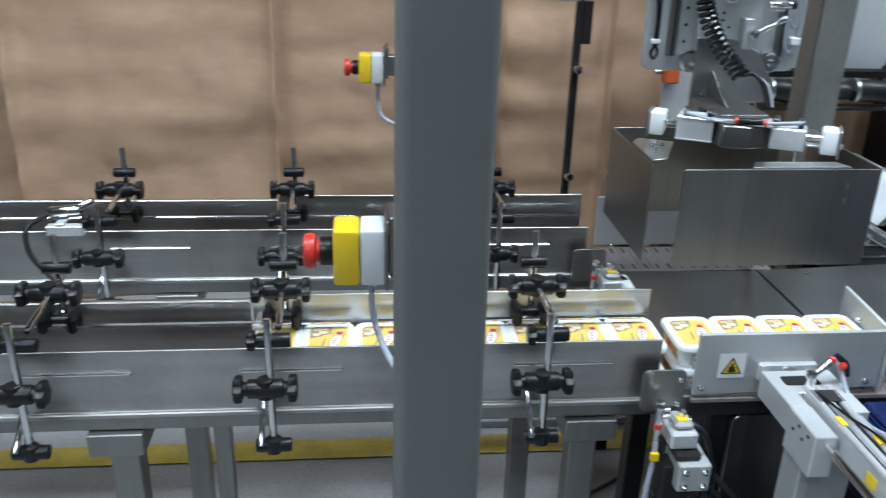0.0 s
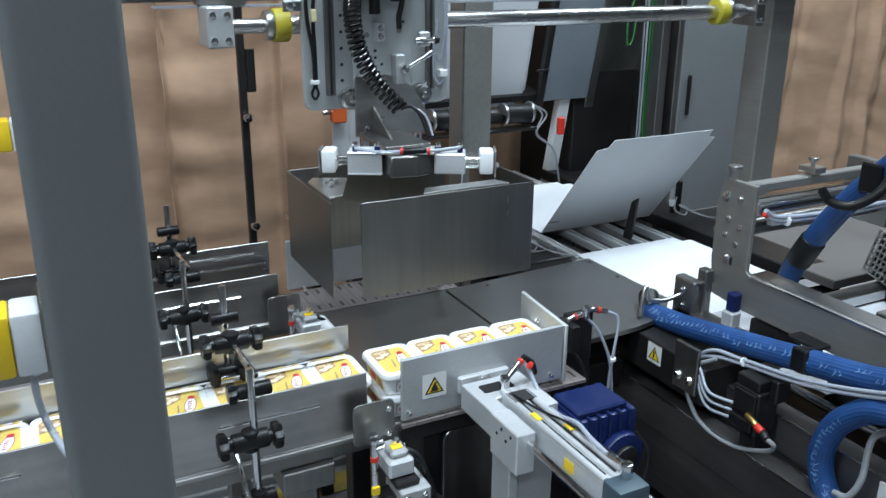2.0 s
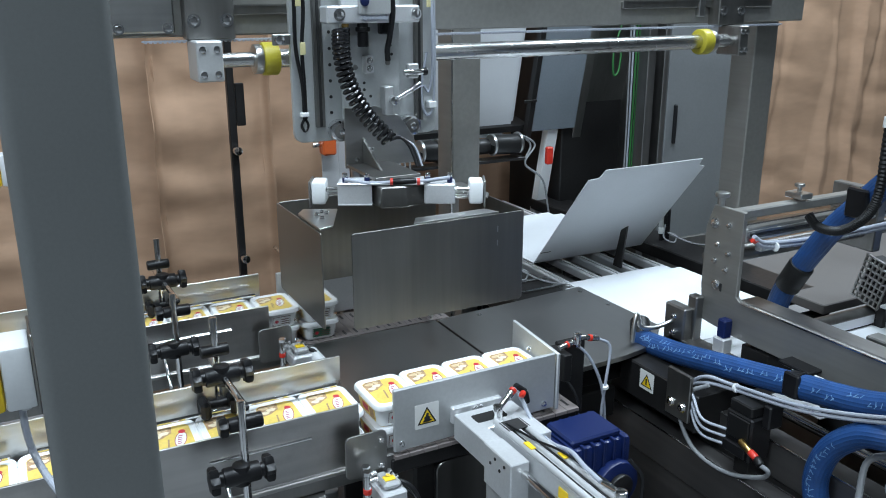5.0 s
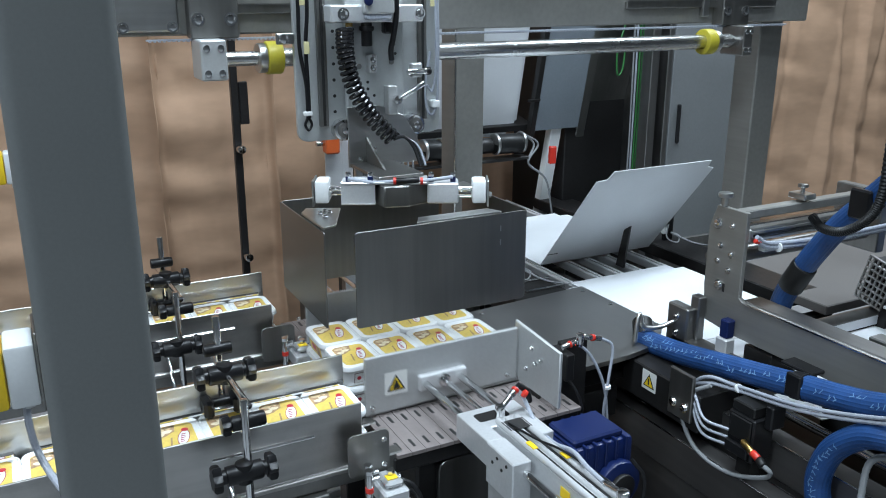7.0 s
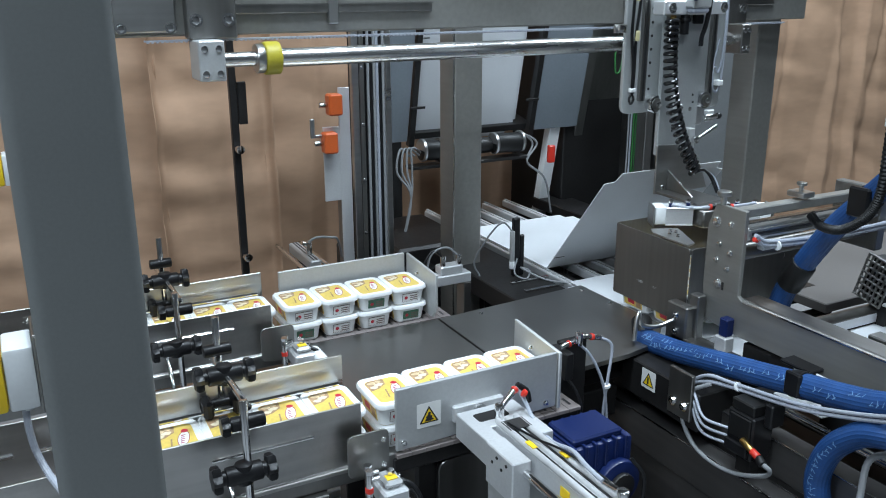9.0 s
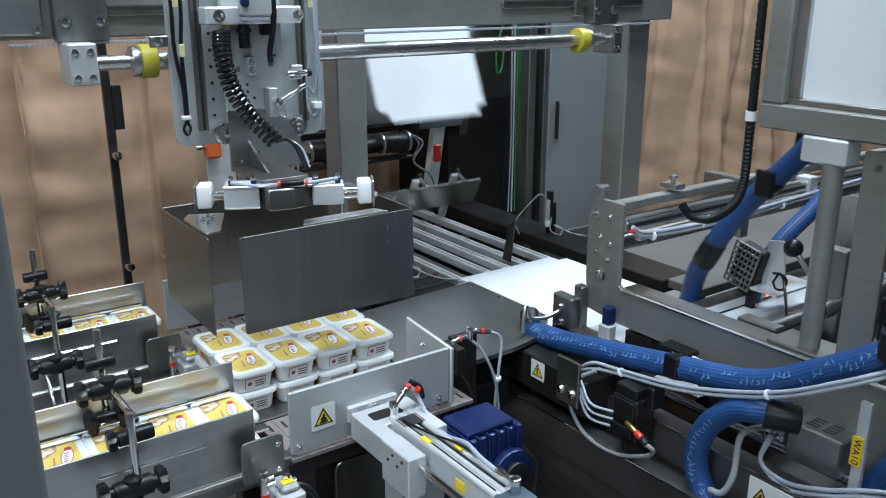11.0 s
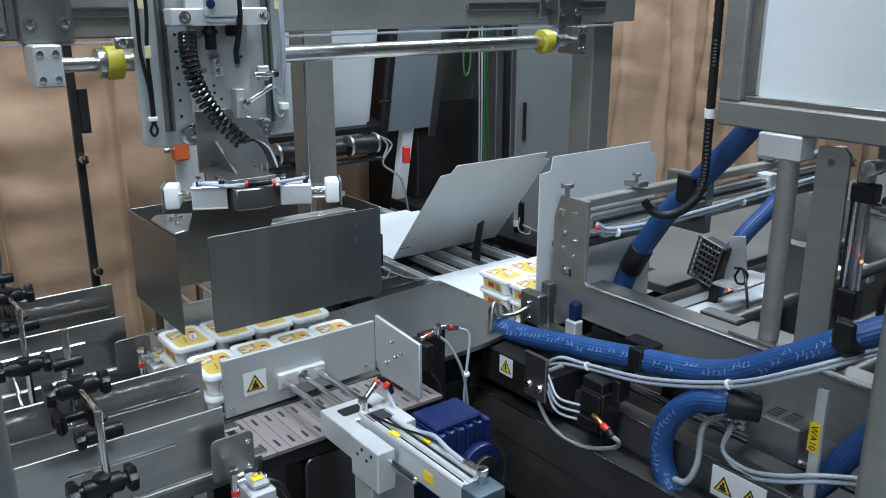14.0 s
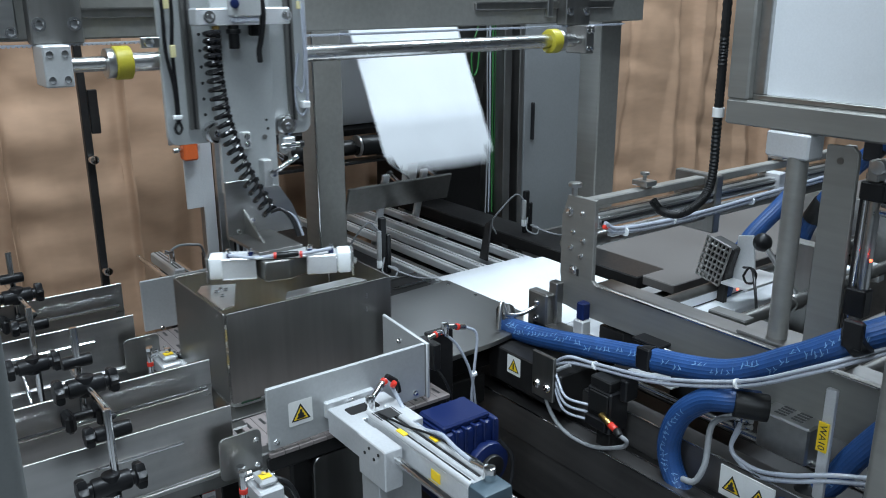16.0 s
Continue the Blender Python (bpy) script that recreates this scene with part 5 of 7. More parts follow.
hose_marks(hz2, ((1.355, 0.853, 0.857), (1.35, 0.905, 0.80), (1.35, 0.924, 0.72), (1.35, 0.895, 0.652), (1.34, 0.82, 0.615), (1.34, 0.70, 0.66), (1.40, 0.66, 0.711), (1.44, 0.62, 0.757), (1.46, 0.595, 0.812)), 0.0245, 22)
hz3 = thing("blue_hose", 1.75, 1.2, 0.9, "thick blue ribbed hose rising through the bars", "hose", "blue hoses")
part("hose", B(hose(((1.68, 0.88, 1.50), (1.67, 1.002, 1.352), (1.66, 1.062, 1.276), (1.66, 1.119, 1.212), (1.66, 1.188, 1.134), (1.66, 1.236, 1.064), (1.66, 1.272, 1.005), (1.66, 1.31, 0.93), (1.66, 1.33, 0.84)), 0.0262, 44, 12, flutes=0.0009)), "blue", hz3)
part("end_sleeve", B(rod((1.66, 1.262, 1.022), (1.66, 1.298, 0.955), 0.030, 20, 0.004)), "rubber", hz3)
part("strap", B(rod((1.66, 1.115, 1.216), (1.66, 1.140, 1.188), 0.0295, 18, 0.002), box(1.625, 1.642, 1.10, 1.15, 1.17, 1.235, 0.004)), "black", hz3, "black plastic hose strap")
t4 = thing("air_tubes", 1.9, 1.285, 1.05, "pair of grey air tubes tied along the bars", "air tubes")
for k in range(2):
    part("tube", B(hose(((1.515, 1.285, 1.095 + 0.008 * k), (1.56, 1.283, 1.074 + 0.009 * k), (1.72, 1.278, 1.066 + 0.009 * k), (1.92, 1.275, 1.068 + 0.009 * k), (2.2, 1.28, 1.075 + 0.009 * k), (2.6, 1.285, 1.085 + 0.009 * k)), 0.0055)), "tube", t4)
for x in (1.58, 1.76, 2.1):
    part("cable_tie", B(rod((x, 1.279, 1.0715), (x + 0.004, 1.279, 1.0715), 0.0112, 12)), "white", t4)
part("fitting", B(rod((1.51, 1.285, 1.095), (1.527, 1.285, 1.089), 0.0058, 12, 0.002)), "red", t4, "red push fitting")
hz4 = thing("blue_hose", 2.1, 1.25, 0.9, "thick blue ribbed hose behind the bars", "hose", "blue hoses")
part("hose", B(hose(((2.16, 1.18, 1.12), (2.10, 1.20, 1.06), (2.02, 1.22, 0.99), (1.98, 1.24, 0.90), (1.97, 1.26, 0.80)), 0.023, 44, 10, flutes=0.0009)), "blue", hz4)
bh = thing("black_hose", 1.6, 1.1, 1.13, "black corrugated cable hose with a white tag", "hose")
part("hose", B(hose(((1.58, 1.045, 2.1), (1.58, 1.043, 1.623), (1.58, 1.042, 1.484), (1.58, 1.0415, 1.351), (1.58, 1.043, 1.245), (1.58, 1.066, 1.190), (1.58, 1.12, 1.150), (1.58, 1.172, 1.146), (1.58, 1.20, 1.166)), 0.009, 10, 26, 0.0016)), "rubber", bh)
part("tag", B(rod((1.58, 1.0415, 1.380), (1.58, 1.0415, 1.400), 0.0125, 12)), "sign", bh, "white cable tag")
tb = thing("air_tubes", 1.4, 1.0, 0.8, "bundle of grey air tubes tied along the hose", "air tubes")
for k, dz in enumerate((0.0, 0.010)):
    part("tube", B(hose(((1.36, 1.30 - 0.01 * k, 0.70), (1.335, 1.27 - 0.01 * k, 0.775 + dz), (1.33, 1.21, 0.815 + dz * 1.5), (1.345, 1.139, 0.825 + dz), (1.345, 0.962, 0.857 + dz), (1.345, 0.77, 0.924 + dz), (1.348, 0.644, 0.996 + dz), (1.40, 0.56, 1.045 + dz), (1.47, 0.48, 1.09 + dz)), 0.0040)), "tube", tb)
for y, z in ((0.78, 0.920), (1.139, 0.825)):
    part("cable_tie", B(rod((1.345, y, z + 0.005), (1.345, y - 0.004, z + 0.0065), 0.0102, 12)), "white", tb)
vb = thing("valve_block", 1.33, 1.09, 0.62, "black valve block with a brass fitting and grey air tubes", "valve block")
part("body", B(box(1.31, 1.37, 1.055, 1.125, 0.70, 0.80, 0.004), box(1.30, 1.31, 1.06, 1.12, 0.71, 0.735, 0.002)), "black", vb)
part("cover", B(box(1.305, 1.31, 1.06, 1.115, 0.745, 0.795, 0.002), box(1.312, 1.36, 1.06, 1.12, 0.80, 0.825, 0.003)), "rubber", vb)
part("fitting", B(rod((1.30, 1.072, 0.750), (1.295, 1.040, 0.742), 0.0070, 14, 0.001)), "copper", vb)
part("plug", B(rod((1.294, 1.022, 0.737), (1.290, 1.005, 0.730), 0.0085, 14, 0.003)), "rubber", vb)
part("body", B(box(1.335, 1.375, 1.035, 1.0545, 0.78, 0.832, 0.003)), "black", vb)
for k in range(4):
    part("terminal", B(box(1.302, 1.310, 1.060 + 0.011 * k, 1.067 + 0.011 * k, 0.722, 0.734, 0.001)), "tube", vb)
part("fitting_ring", B(rod((1.295, 1.040, 0.742), (1.294, 1.022, 0.737), 0.0078, 14, 0.001)), "red", vb)
part("air_tube", B(hose(((1.29, 1.006, 0.731), (1.30, 0.995, 0.718), (1.31, 1.02, 0.690), (1.31, 1.10, 0.655), (1.31, 1.18, 0.652), (1.305, 1.225, 0.680), (1.30, 1.25, 0.735), (1.30, 1.235, 0.785), (1.32, 1.19, 0.82)), 0.0048)), "cable", vb)
for k in range(3):
    part("air_tube", B(hose(((1.31, 1.12, 0.715 + 0.018 * k), (1.29, 1.17, 0.72 + 0.018 * k), (1.30, 1.21, 0.745 + 0.02 * k), (1.31, 1.235, 0.80)), 0.0032)), "tube", vb)
part("stay", B(box(1.33, 1.36, 1.07, 1.11, 0.555, 0.70, 0.002)), "dark", vb)

dr = thing("drive_box", 1.45, 0.73, 0.74, "perforated grey drive housing with cable fittings", "drive housing")
part("housing", B(box(1.44, 1.53, 0.675, 0.785, 0.76, 0.84, 0.004)), "steel", dr)
for i in range(6):
    for j in range(2):
        part("vent_slot", B(box(1.455 + 0.011 * i, 1.461 + 0.011 * i, 0.70 + 0.035 * j, 0.725 + 0.035 * j, 0.8395, 0.841, 0.0004)), "ink", dr)
for k in range(4):
    part("fitting", B(rod((1.43, 0.79 + 0.012 * (k % 2), 0.80 + 0.014 * (k // 2)), (1.405, 0.80 + 0.014 * (k % 2), 0.805 + 0.015 * (k // 2)), 0.007, 12, 0.001)), "chrome", dr)
for k in range(2):
    part("air_tube", B(hose(((1.405, 0.80, 0.80 + 0.014 * k), (1.385, 0.80, 0.76), (1.38, 0.74, 0.735 + 0.012 * k), (1.37, 0.66, 0.765 + 0.012 * k), (1.385, 0.60, 0.79 + 0.012 * k), (1.44, 0.52, 0.80 + 0.012 * k)), 0.0045)), "tube", dr)
part("flexible_conduit", B(hose(((1.41, 0.81, 0.825), (1.38, 0.845, 0.80), (1.345, 0.83, 0.73), (1.33, 0.84, 0.69), (1.33, 0.87, 0.68)), 0.006, 10, 14, 0.0008)), "cable", dr)
wt = thing("scale_stay", 1.4, 0.63, 0.735, "steel scale stay with a yellow number tag", "scale")
part("stay", B(box(1.395, 1.405, 0.612, 0.632, 0.735, 0.96, 0.001)), "alu", wt)
tag = part("tag", B(box(1.391, 1.3945, 0.615, 0.635, 0.836, 0.894, 0.0005)), "sign_yellow", wt, "yellow tag with black writing")


def lettering(text, size, m, parent, material="ink"):
    """Flat letters of the built-in font, as a mesh part."""
    cu = bpy.data.curves.new("letters", "FONT")
    cu.body, cu.size, cu.extrude = text, size, 0.0002
    cu.align_x, cu.align_y = "CENTER", "CENTER"
    tmp = bpy.data.objects.new("letters", cu)
    scene.collection.objects.link(tmp)
    me = bpy.data.meshes.new_from_object(tmp.evaluated_get(bpy.context.evaluated_depsgraph_get()))
    bpy.data.objects.remove(tmp)
    bm = bmesh.new()
    bm.from_mesh(me)
    bm.transform(m)
    return part("lettering", bm, material, parent, smooth=False)


lettering("WA10", 0.0185, Matrix.Translation((1.3905, 0.625, 0.865)) @ Matrix(((0, 0, -1, 0), (0, 1, 0, 0), (1, 0, 0, 0), (0, 0, 0, 1))) @ pose(0, 0, 0, 0, 0, 180), tag)
ws = thing("warning_plate", 1.372, 0.73, 0.66, "pair of warning signs on the beam side", "sign")
part("backing", B(box(1.3725, 1.3755, 0.690, 0.812, 0.662, 0.728, 0.0005)), "sign", ws)
warning_sign(ws, (1.372, 0.782, 0.695), (0, -1, 0), (0, 0, 1), 0.054)
warning_sign(ws, (1.372, 0.722, 0.695), (0, -1, 0), (0, 0, 1), 0.054, False)

# table corner handle and its clamp
hd = thing("clamp_handle", 1.40, 1.47, 0.8, "bent steel clamp handle at the table corner", "handle")
part("handle", B(hose(((1.45, 1.44, 0.86), (1.40, 1.45, 0.845), (1.36, 1.46, 0.85), (1.352, 1.462, 0.87), (1.345, 1.462, 0.885), (1.333, 1.455, 0.86), (1.322, 1.445, 0.822)), 0.0055)), "steel", hd)
part("clamp", B(box(1.44, 1.47, 1.40, 1.47, 0.80, 0.90, 0.004), box(1.465, 1.49, 1.39, 1.42, 0.80, 0.93, 0.003)), "steel_dark", hd)
for z in (0.83, 0.872):
    part("screw", B(bolt((1.44, 1.435, z), (-1, 0, 0), 0.006)), "chrome", hd)
part("air_regulator", B(box(1.47, 1.495, 1.30, 1.325, 0.855, 0.90, 0.003)), "blue_paint", hd, "small blue air regulator")
part("regulator_body", B(box(1.465, 1.495, 1.295, 1.33, 0.80, 0.855, 0.003)), "alu", hd)
part("rail_profile", B(box(1.44, 1.49, 1.20, 1.45, 0.795, 0.82, 0.002)), "side_steel", hd)

# sensor bracket at the near pusher, with twin cables
sb = thing("sensor_bracket", 1.05, 1.3, 0.6, "dark bracket with air fittings and twin white cables", "bracket")
part("bracket", B(box(1.02, 1.09, 1.33, 1.345, 0.60, 0.925, 0.002), box(1.00, 1.02, 1.28, 1.34, 0.86, 0.92, 0.002)), "dark", sb)
for p, q in (((1.0, 1.30, 0.93), (1.035, 1.30, 0.937)), ((1.05, 1.30, 0.945), (1.10, 1.30, 0.932))):
    part("fitting", B(rod(p, q, 0.006, 12, 0.001)), "chrome", sb)
    part("fitting_ring", B(rod(tuple(0.5 * (Vector(p) + Vector(q))), tuple(0.5 * (Vector(p) + Vector(q)) + 0.12 * (Vector(q) - Vector(p))), 0.0075, 12)), "red", sb)
part("knob", B(rod((1.045, 1.30, 0.925), (1.045, 1.30, 0.955), 0.008, 14, 0.002)), "chrome", sb)
part("cable", B(hose(((1.035, 1.30, 0.937), (1.07, 1.29, 0.90), (1.10, 1.28, 0.83), (1.115, 1.28, 0.74), (1.12, 1.27, 0.60), (1.13, 1.25, 0.40)), 0.0032)), "tube", sb)
part("cable", B(hose(((1.10, 1.30, 0.932), (1.125, 1.29, 0.91), (1.11, 1.28, 0.83), (1.105, 1.28, 0.74), (1.13, 1.27, 0.60), (1.14, 1.25, 0.40)), 0.0032)), "tube", sb)
part("cable_tie", B(rod((1.108, 1.28, 0.828), (1.109, 1.28, 0.822), 0.0085, 12)), "white", sb)
part("cable", B(hose(((1.0, 1.31, 0.88), (1.02, 1.27, 0.84), (1.03, 1.26, 0.78), (0.99, 1.25, 0.70), (0.97, 1.2, 0.64)), 0.003)), "black", sb)
# added glowing ball, in place of red sensor light reflected off the pusher plate
part("led", B(ball((1.03, 1.328, 0.905), 0.003)), "led", sb, "red indicator light")
part("stand", B(box(1.03, 1.08, 1.345, 1.38, 0, 0.70, 0.002)), "dark", sb)

# blue gear motor under the pusher
gm = thing("gear_motor", 1.0, 1.2, 0.55, "blue enamelled gear motor with cooling fins", "motor")
part("gearbox", B(box(0.91, 1.07, 1.14, 1.25, 0.64, 0.79, 0.010, seg=2), box(0.93, 1.05, 1.15, 1.24, 0.79, 0.805, 0.004)), "blue_paint", gm)
for k in range(6):
    part("fin", B(box(0.925 + 0.024 * k, 0.931 + 0.024 * k, 1.134, 1.255, 0.66, 0.795, 0.001)), "blue_paint", gm)
part("flange", B(rod((1.025, 1.14, 0.70), (1.025, 1.118, 0.70), 0.05, 28, 0.004)), "blue_paint", gm)
part("shaft_cap", B(rod((1.025, 1.118, 0.70), (1.025, 1.106, 0.70), 0.028, 24, 0.003)), "dark", gm)
part("motor_body", B(rod((0.99, 1.25, 0.70), (0.99, 1.44, 0.70), 0.06, 28, 0.006)), "blue_paint", gm)
part("cable", B(hose(((1.04, 1.11, 0.76), (1.06, 1.09, 0.72), (1.04, 1.08, 0.65), (0.99, 1.08, 0.62), (0.94, 1.09, 0.66)), 0.004)), "black", gm)
part("stand", B(box(0.93, 1.05, 1.16, 1.22, 0, 0.64, 0.003)), "dark", gm)

# dark drive parts and hoses under the lanes
ud = thing("drive_unit", 0.72, 1.35, 0.4, "dark drive unit and black hoses under the slat belt", "drive unit")
part("body", B(box(0.66, 0.86, 1.29, 1.40, 0.52, 0.77, 0.006)), "dark", ud)
part("body_plate", B(slab(rounded(0.70, 0.84, 0.55, 0.76, 0.02), "y", 1.272, 1.285, 0.002)), "steel_dark", ud)
for k in range(5):
    part("hose", B(hose(((0.62, 1.28 - 0.01 * k, 0.70 - 0.03 * k), (0.66, 1.22, 0.66 - 0.03 * k), (0.72, 1.2, 0.60 - 0.03 * k), (0.80, 1.24, 0.50 - 0.02 * k), (0.90, 1.3, 0.35)), 0.006)), "rubber", ud)
part("stand", B(box(0.70, 0.82, 1.31, 1.39, 0, 0.52, 0.003)), "dark", ud)
fcab = thing("floor_cable", 0.4, 1.9, 0.0, "blue-grey air line lying slack on the floor", "cable", "floor cables")
part("line", B(hose(((0.25, 1.55, 0.006), (0.45, 1.8, 0.006), (0.62, 1.95, 0.006), (0.85, 2.1, 0.006)), 0.006)), "cable", fcab)
for a, b in ((0.0, 0.12), (0.06, -0.10)):
    fk = thing("floor_cable", 0.7 + a, 1.7 + b, 0.0, "black cable lying slack on the floor", "cable", "floor cables")
    part("line", B(hose(((0.42 + a, 1.30 + b, 0.006), (0.52 + a, 1.45 + b, 0.006), (0.55 + a, 1.62 + b, 0.006), (0.70 + a, 1.75 + b, 0.006), (0.82 + a, 2.0 + b, 0.006)), 0.006)), "black", fk)
fchan = thing("floor_channel", 0.5, 2.4, 0.0, "low cable channel of grey strips on the floor", "cable channel")
for k in range(4):
    part("strip", B(box(0.15, 0.95, 2.34 + 0.035 * k, 2.37 + 0.035 * k, 0.0, 0.03, 0.003)), ("cable", "tube", "red", "cable")[k], fchan)

# ---------- carton line behind ----------
cl = thing("carton_conveyor", 1.75, 2.2, 0, "aluminium rails of the carton blank conveyor", "conveyor")
for x in (1.53, 1.645, 1.725, 1.80, 1.90):
    part("rail", B(box(x - 0.014, x + 0.014, 1.48, 2.98, 0.742, 0.768, 0.003), box(x - 0.005, x + 0.005, 1.48, 2.98, 0.768, 0.773, 0.001)), "alu", cl)
for x in (1.60, 1.69, 1.96):
    part("rail", B(box(x - 0.010, x + 0.010, 1.6, 2.98, 0.720, 0.742, 0.002)), "steel_dark", cl)
for y in (1.55, 2.0, 2.5, 2.95):
    part("cross_member", B(box(1.47, 2.15, y - 0.02, y + 0.02, 0.67, 0.72, 0.003)), "dark", cl)
    for x in (1.50, 2.08):
        part("leg", B(box(x, x + 0.05, y - 0.02, y + 0.02, 0.42, 0.67, 0.002)), "dark", cl)
part("side_channel", B(box(2.02, 2.16, 1.6, 2.95, 0.73, 0.775, 0.004)), "dark", cl)
part("side_channel", B(box(1.30, 1.49, 1.88, 2.95, 0.70, 0.765, 0.004)), "dark", cl)
for y in (1.98, 2.06):
    part("slot_rail", B(box(1.36, 1.50, y, y + 0.012, 0.765, 0.772, 0.001)), "chrome", cl)
part("exit_belt", B(box(2.05, 5.8, 1.48, 1.92, 0.745, 0.7745, 0.003)), "pale_belt", cl, "pale worn exit belt")
for xa in (3.0, 5.5):
    part("exit_leg", B(box(xa, xa + 0.06, 1.5, 1.88, 0, 0.745, 0.003)), "dark", cl)
part("pusher_finger", B(slab(((2.02, 0.773), (2.06, 0.773), (2.03, 0.90), (2.0, 0.92)), "x", 1.755, 1.762, 0.001)), "dark", cl)


def sensor_stand(x, y, z, h):
    s = thing("sensor_stand", x, y, z, "black sensor stand with looped grey cables", "sensor", "sensor stands")
    part("upright", B(box(x - 0.012, x + 0.012, y - 0.008, y + 0.008, z, z + h, 0.003), box(x + 0.012, x + 0.03, y - 0.006, y + 0.006, z, z + h * 0.7, 0.003)), "black", s)
    part("cylinder", B(rod((x - 0.02, y - 0.012, z + 0.03), (x - 0.02, y - 0.012, z + h * 0.8), 0.008, 14, 0.002)), "alu_grey", s)
    part("cap", B(rod((x - 0.02, y - 0.012, z + 0.03), (x - 0.02, y - 0.012, z + 0.055), 0.009, 14, 0.002)), "white", s)
    part("cable", B(hose(((x - 0.02, y - 0.012, z + h * 0.8), (x - 0.05, y, z + h * 0.95), (x - 0.09, y + 0.02, z + h * 0.7), (x - 0.12, y + 0.05, z + 0.05), (x - 0.1, y + 0.05, z)), 0.003)), "cable", s)
    part("cable", B(hose(((x + 0.0, y - 0.01, z + 0.06), (x - 0.02, y - 0.03, z + 0.02), (x + 0.01, y - 0.05, z + 0.003), (x + 0.035, y - 0.03, z + 0.02), (x + 0.01, y - 0.02, z + 0.03), (x + 0.06, y - 0.09, z + 0.004), (x + 0.12, y - 0.16, z + 0.004)), 0.0028)), "cable", s)
    return s


sensor_stand(1.415, 2.13, 0.765, 0.19)
sensor_stand(2.09, 2.2, 0.775, 0.16)
fb = thing("far_stop_block", 1.1, 2.0, 0, "aluminium fitting block with air lines on a steel stand", "air cylinder", "lane stops")
part("block", B(box(1.055, 1.175, 1.985, 2.03, 0.83, 0.86, 0.003), box(1.08, 1.15, 1.99, 2.03, 0.86, 0.885, 0.003)), "alu", fb)
part("stand", B(box(1.15, 1.175, 1.985, 2.03, 0, 0.83, 0.002)), "steel_dark", fb)
for x in (1.09, 1.14):
    part("fitting", B(rod((x, 2.0, 0.885), (x, 2.0, 0.915), 0.008, 12, 0.002)), "chrome", fb)
part("rod", B(rod((0.965, 2.0, 0.845), (1.055, 2.0, 0.845), 0.007, 12)), "chrome", fb)
part("cable", B(hose(((1.09, 2.0, 0.91), (1.06, 2.0, 0.935), (1.03, 2.0, 0.90), (1.02, 2.01, 0.85), (1.0, 2.02, 0.78)), 0.0032)), "black", fb)
part("cable", B(hose(((1.14, 2.0, 0.91), (1.10, 2.0, 0.94), (1.05, 2.0, 0.92), (1.04, 2.01, 0.83)), 0.0032)), "cable", fb)

colm = thing("steel_column", 1.34, 2.35, 0, "square satin steel column behind the table", "column")
part("tube", B(slab(rounded(1.287, 1.389, 2.30, 2.40, 0.008), "z", 0, 1.9, 0)), "frame", colm)
part("corner_strip", B(box(1.284, 1.289, 2.300, 2.304, 0.5, 1.9, 0.001)), "chrome", colm)
bed2 = thing("rear_bed", 1.45, 2.7, 0, "dark steel bed behind the column", "machine bed")
part("bed", B(box(1.10, 1.50, 2.45, 2.9, 0.40, 0.72, 0.01), box(1.18, 1.40, 2.5, 2.75, 0.72, 0.78, 0.01)), "dark", bed2)
part("legs", B(box(1.12, 1.18, 2.5, 2.85, 0, 0.40, 0.004), box(1.42, 1.48, 2.5, 2.85, 0, 0.40, 0.004)), "dark", bed2)

ct = thing("cable_trunk", 1.1, 2.5, 0, "upright cable trunk with steel strips and grey cables", "cable trunk")
part("backing", B(box(1.035, 1.165, 2.52, 2.545, 0, 1.9, 0.002)), "dark", ct)
for x, w, m_ in ((1.042, 0.012, "steel"), (1.064, 0.008, "steel_dark"), (1.155, 0.010, "steel")):
    part("strip", B(box(x - w, x + w, 2.50, 2.52, 0, 1.9, 0.002)), m_, ct)
for k in range(6):
    part("cable", B(rod((1.088 + 0.0105 * k, 2.512 - 0.004 * (k % 2), 0.0), (1.090 + 0.0105 * k, 2.512, 1.9), 0.0052, 10)), ("cable", "black", "cable", "tube", "black", "cable")[k], ct)
for k in range(7):
    part("bolt", B(bolt((1.064, 2.50, 0.5 + 0.18 * k), (0, -1, 0), 0.004)), "chrome", ct)
sw = thing("switch_bracket", 0.98, 2.52, 0, "perforated bracket with orange sensor switches", "sensor")
part("bracket", B(box(0.985, 1.022, 2.505, 2.512, 0.6, 1.34, 0.001), box(0.93, 0.985, 2.505, 2.512, 0.98, 1.22, 0.001)), "alu", sw)
for x, z in ((0.962, 1.292), (0.943, 1.174)):
    s_ = part("switch", B(box(x - 0.022, x + 0.022, 2.462, 2.505, z - 0.033, z + 0.033, 0.005)), "orange", sw, "orange sensor switch")
    part("switch_nose", B(rod((x - 0.02, 2.485, z), (x - 0.05, 2.485, z), 0.008, 12, 0.002)), "chrome", s_)
part("lever", B(box(0.885, 0.899, 2.49, 2.50, 1.19, 1.25, 0.002), box(0.90, 0.96, 2.49, 2.50, 1.19, 1.20, 0.002)), "steel", sw)
part("pole", B(box(0.99, 1.02, 2.53, 2.56, 0, 1.0, 0.002)), "steel_dark", sw)


# blank magazine
mg = thing("blank_magazine", 1.75, 2.95, 0, "inclined magazine holding white carton blanks", "magazine")
TILT = Matrix.Translation((1.65, 2.85, 1.09)) @ Matrix.Rotation(radians(12), 4, "X")


def mbox(*b, bev=0.0015):
    return box(*b, bev, TILT)


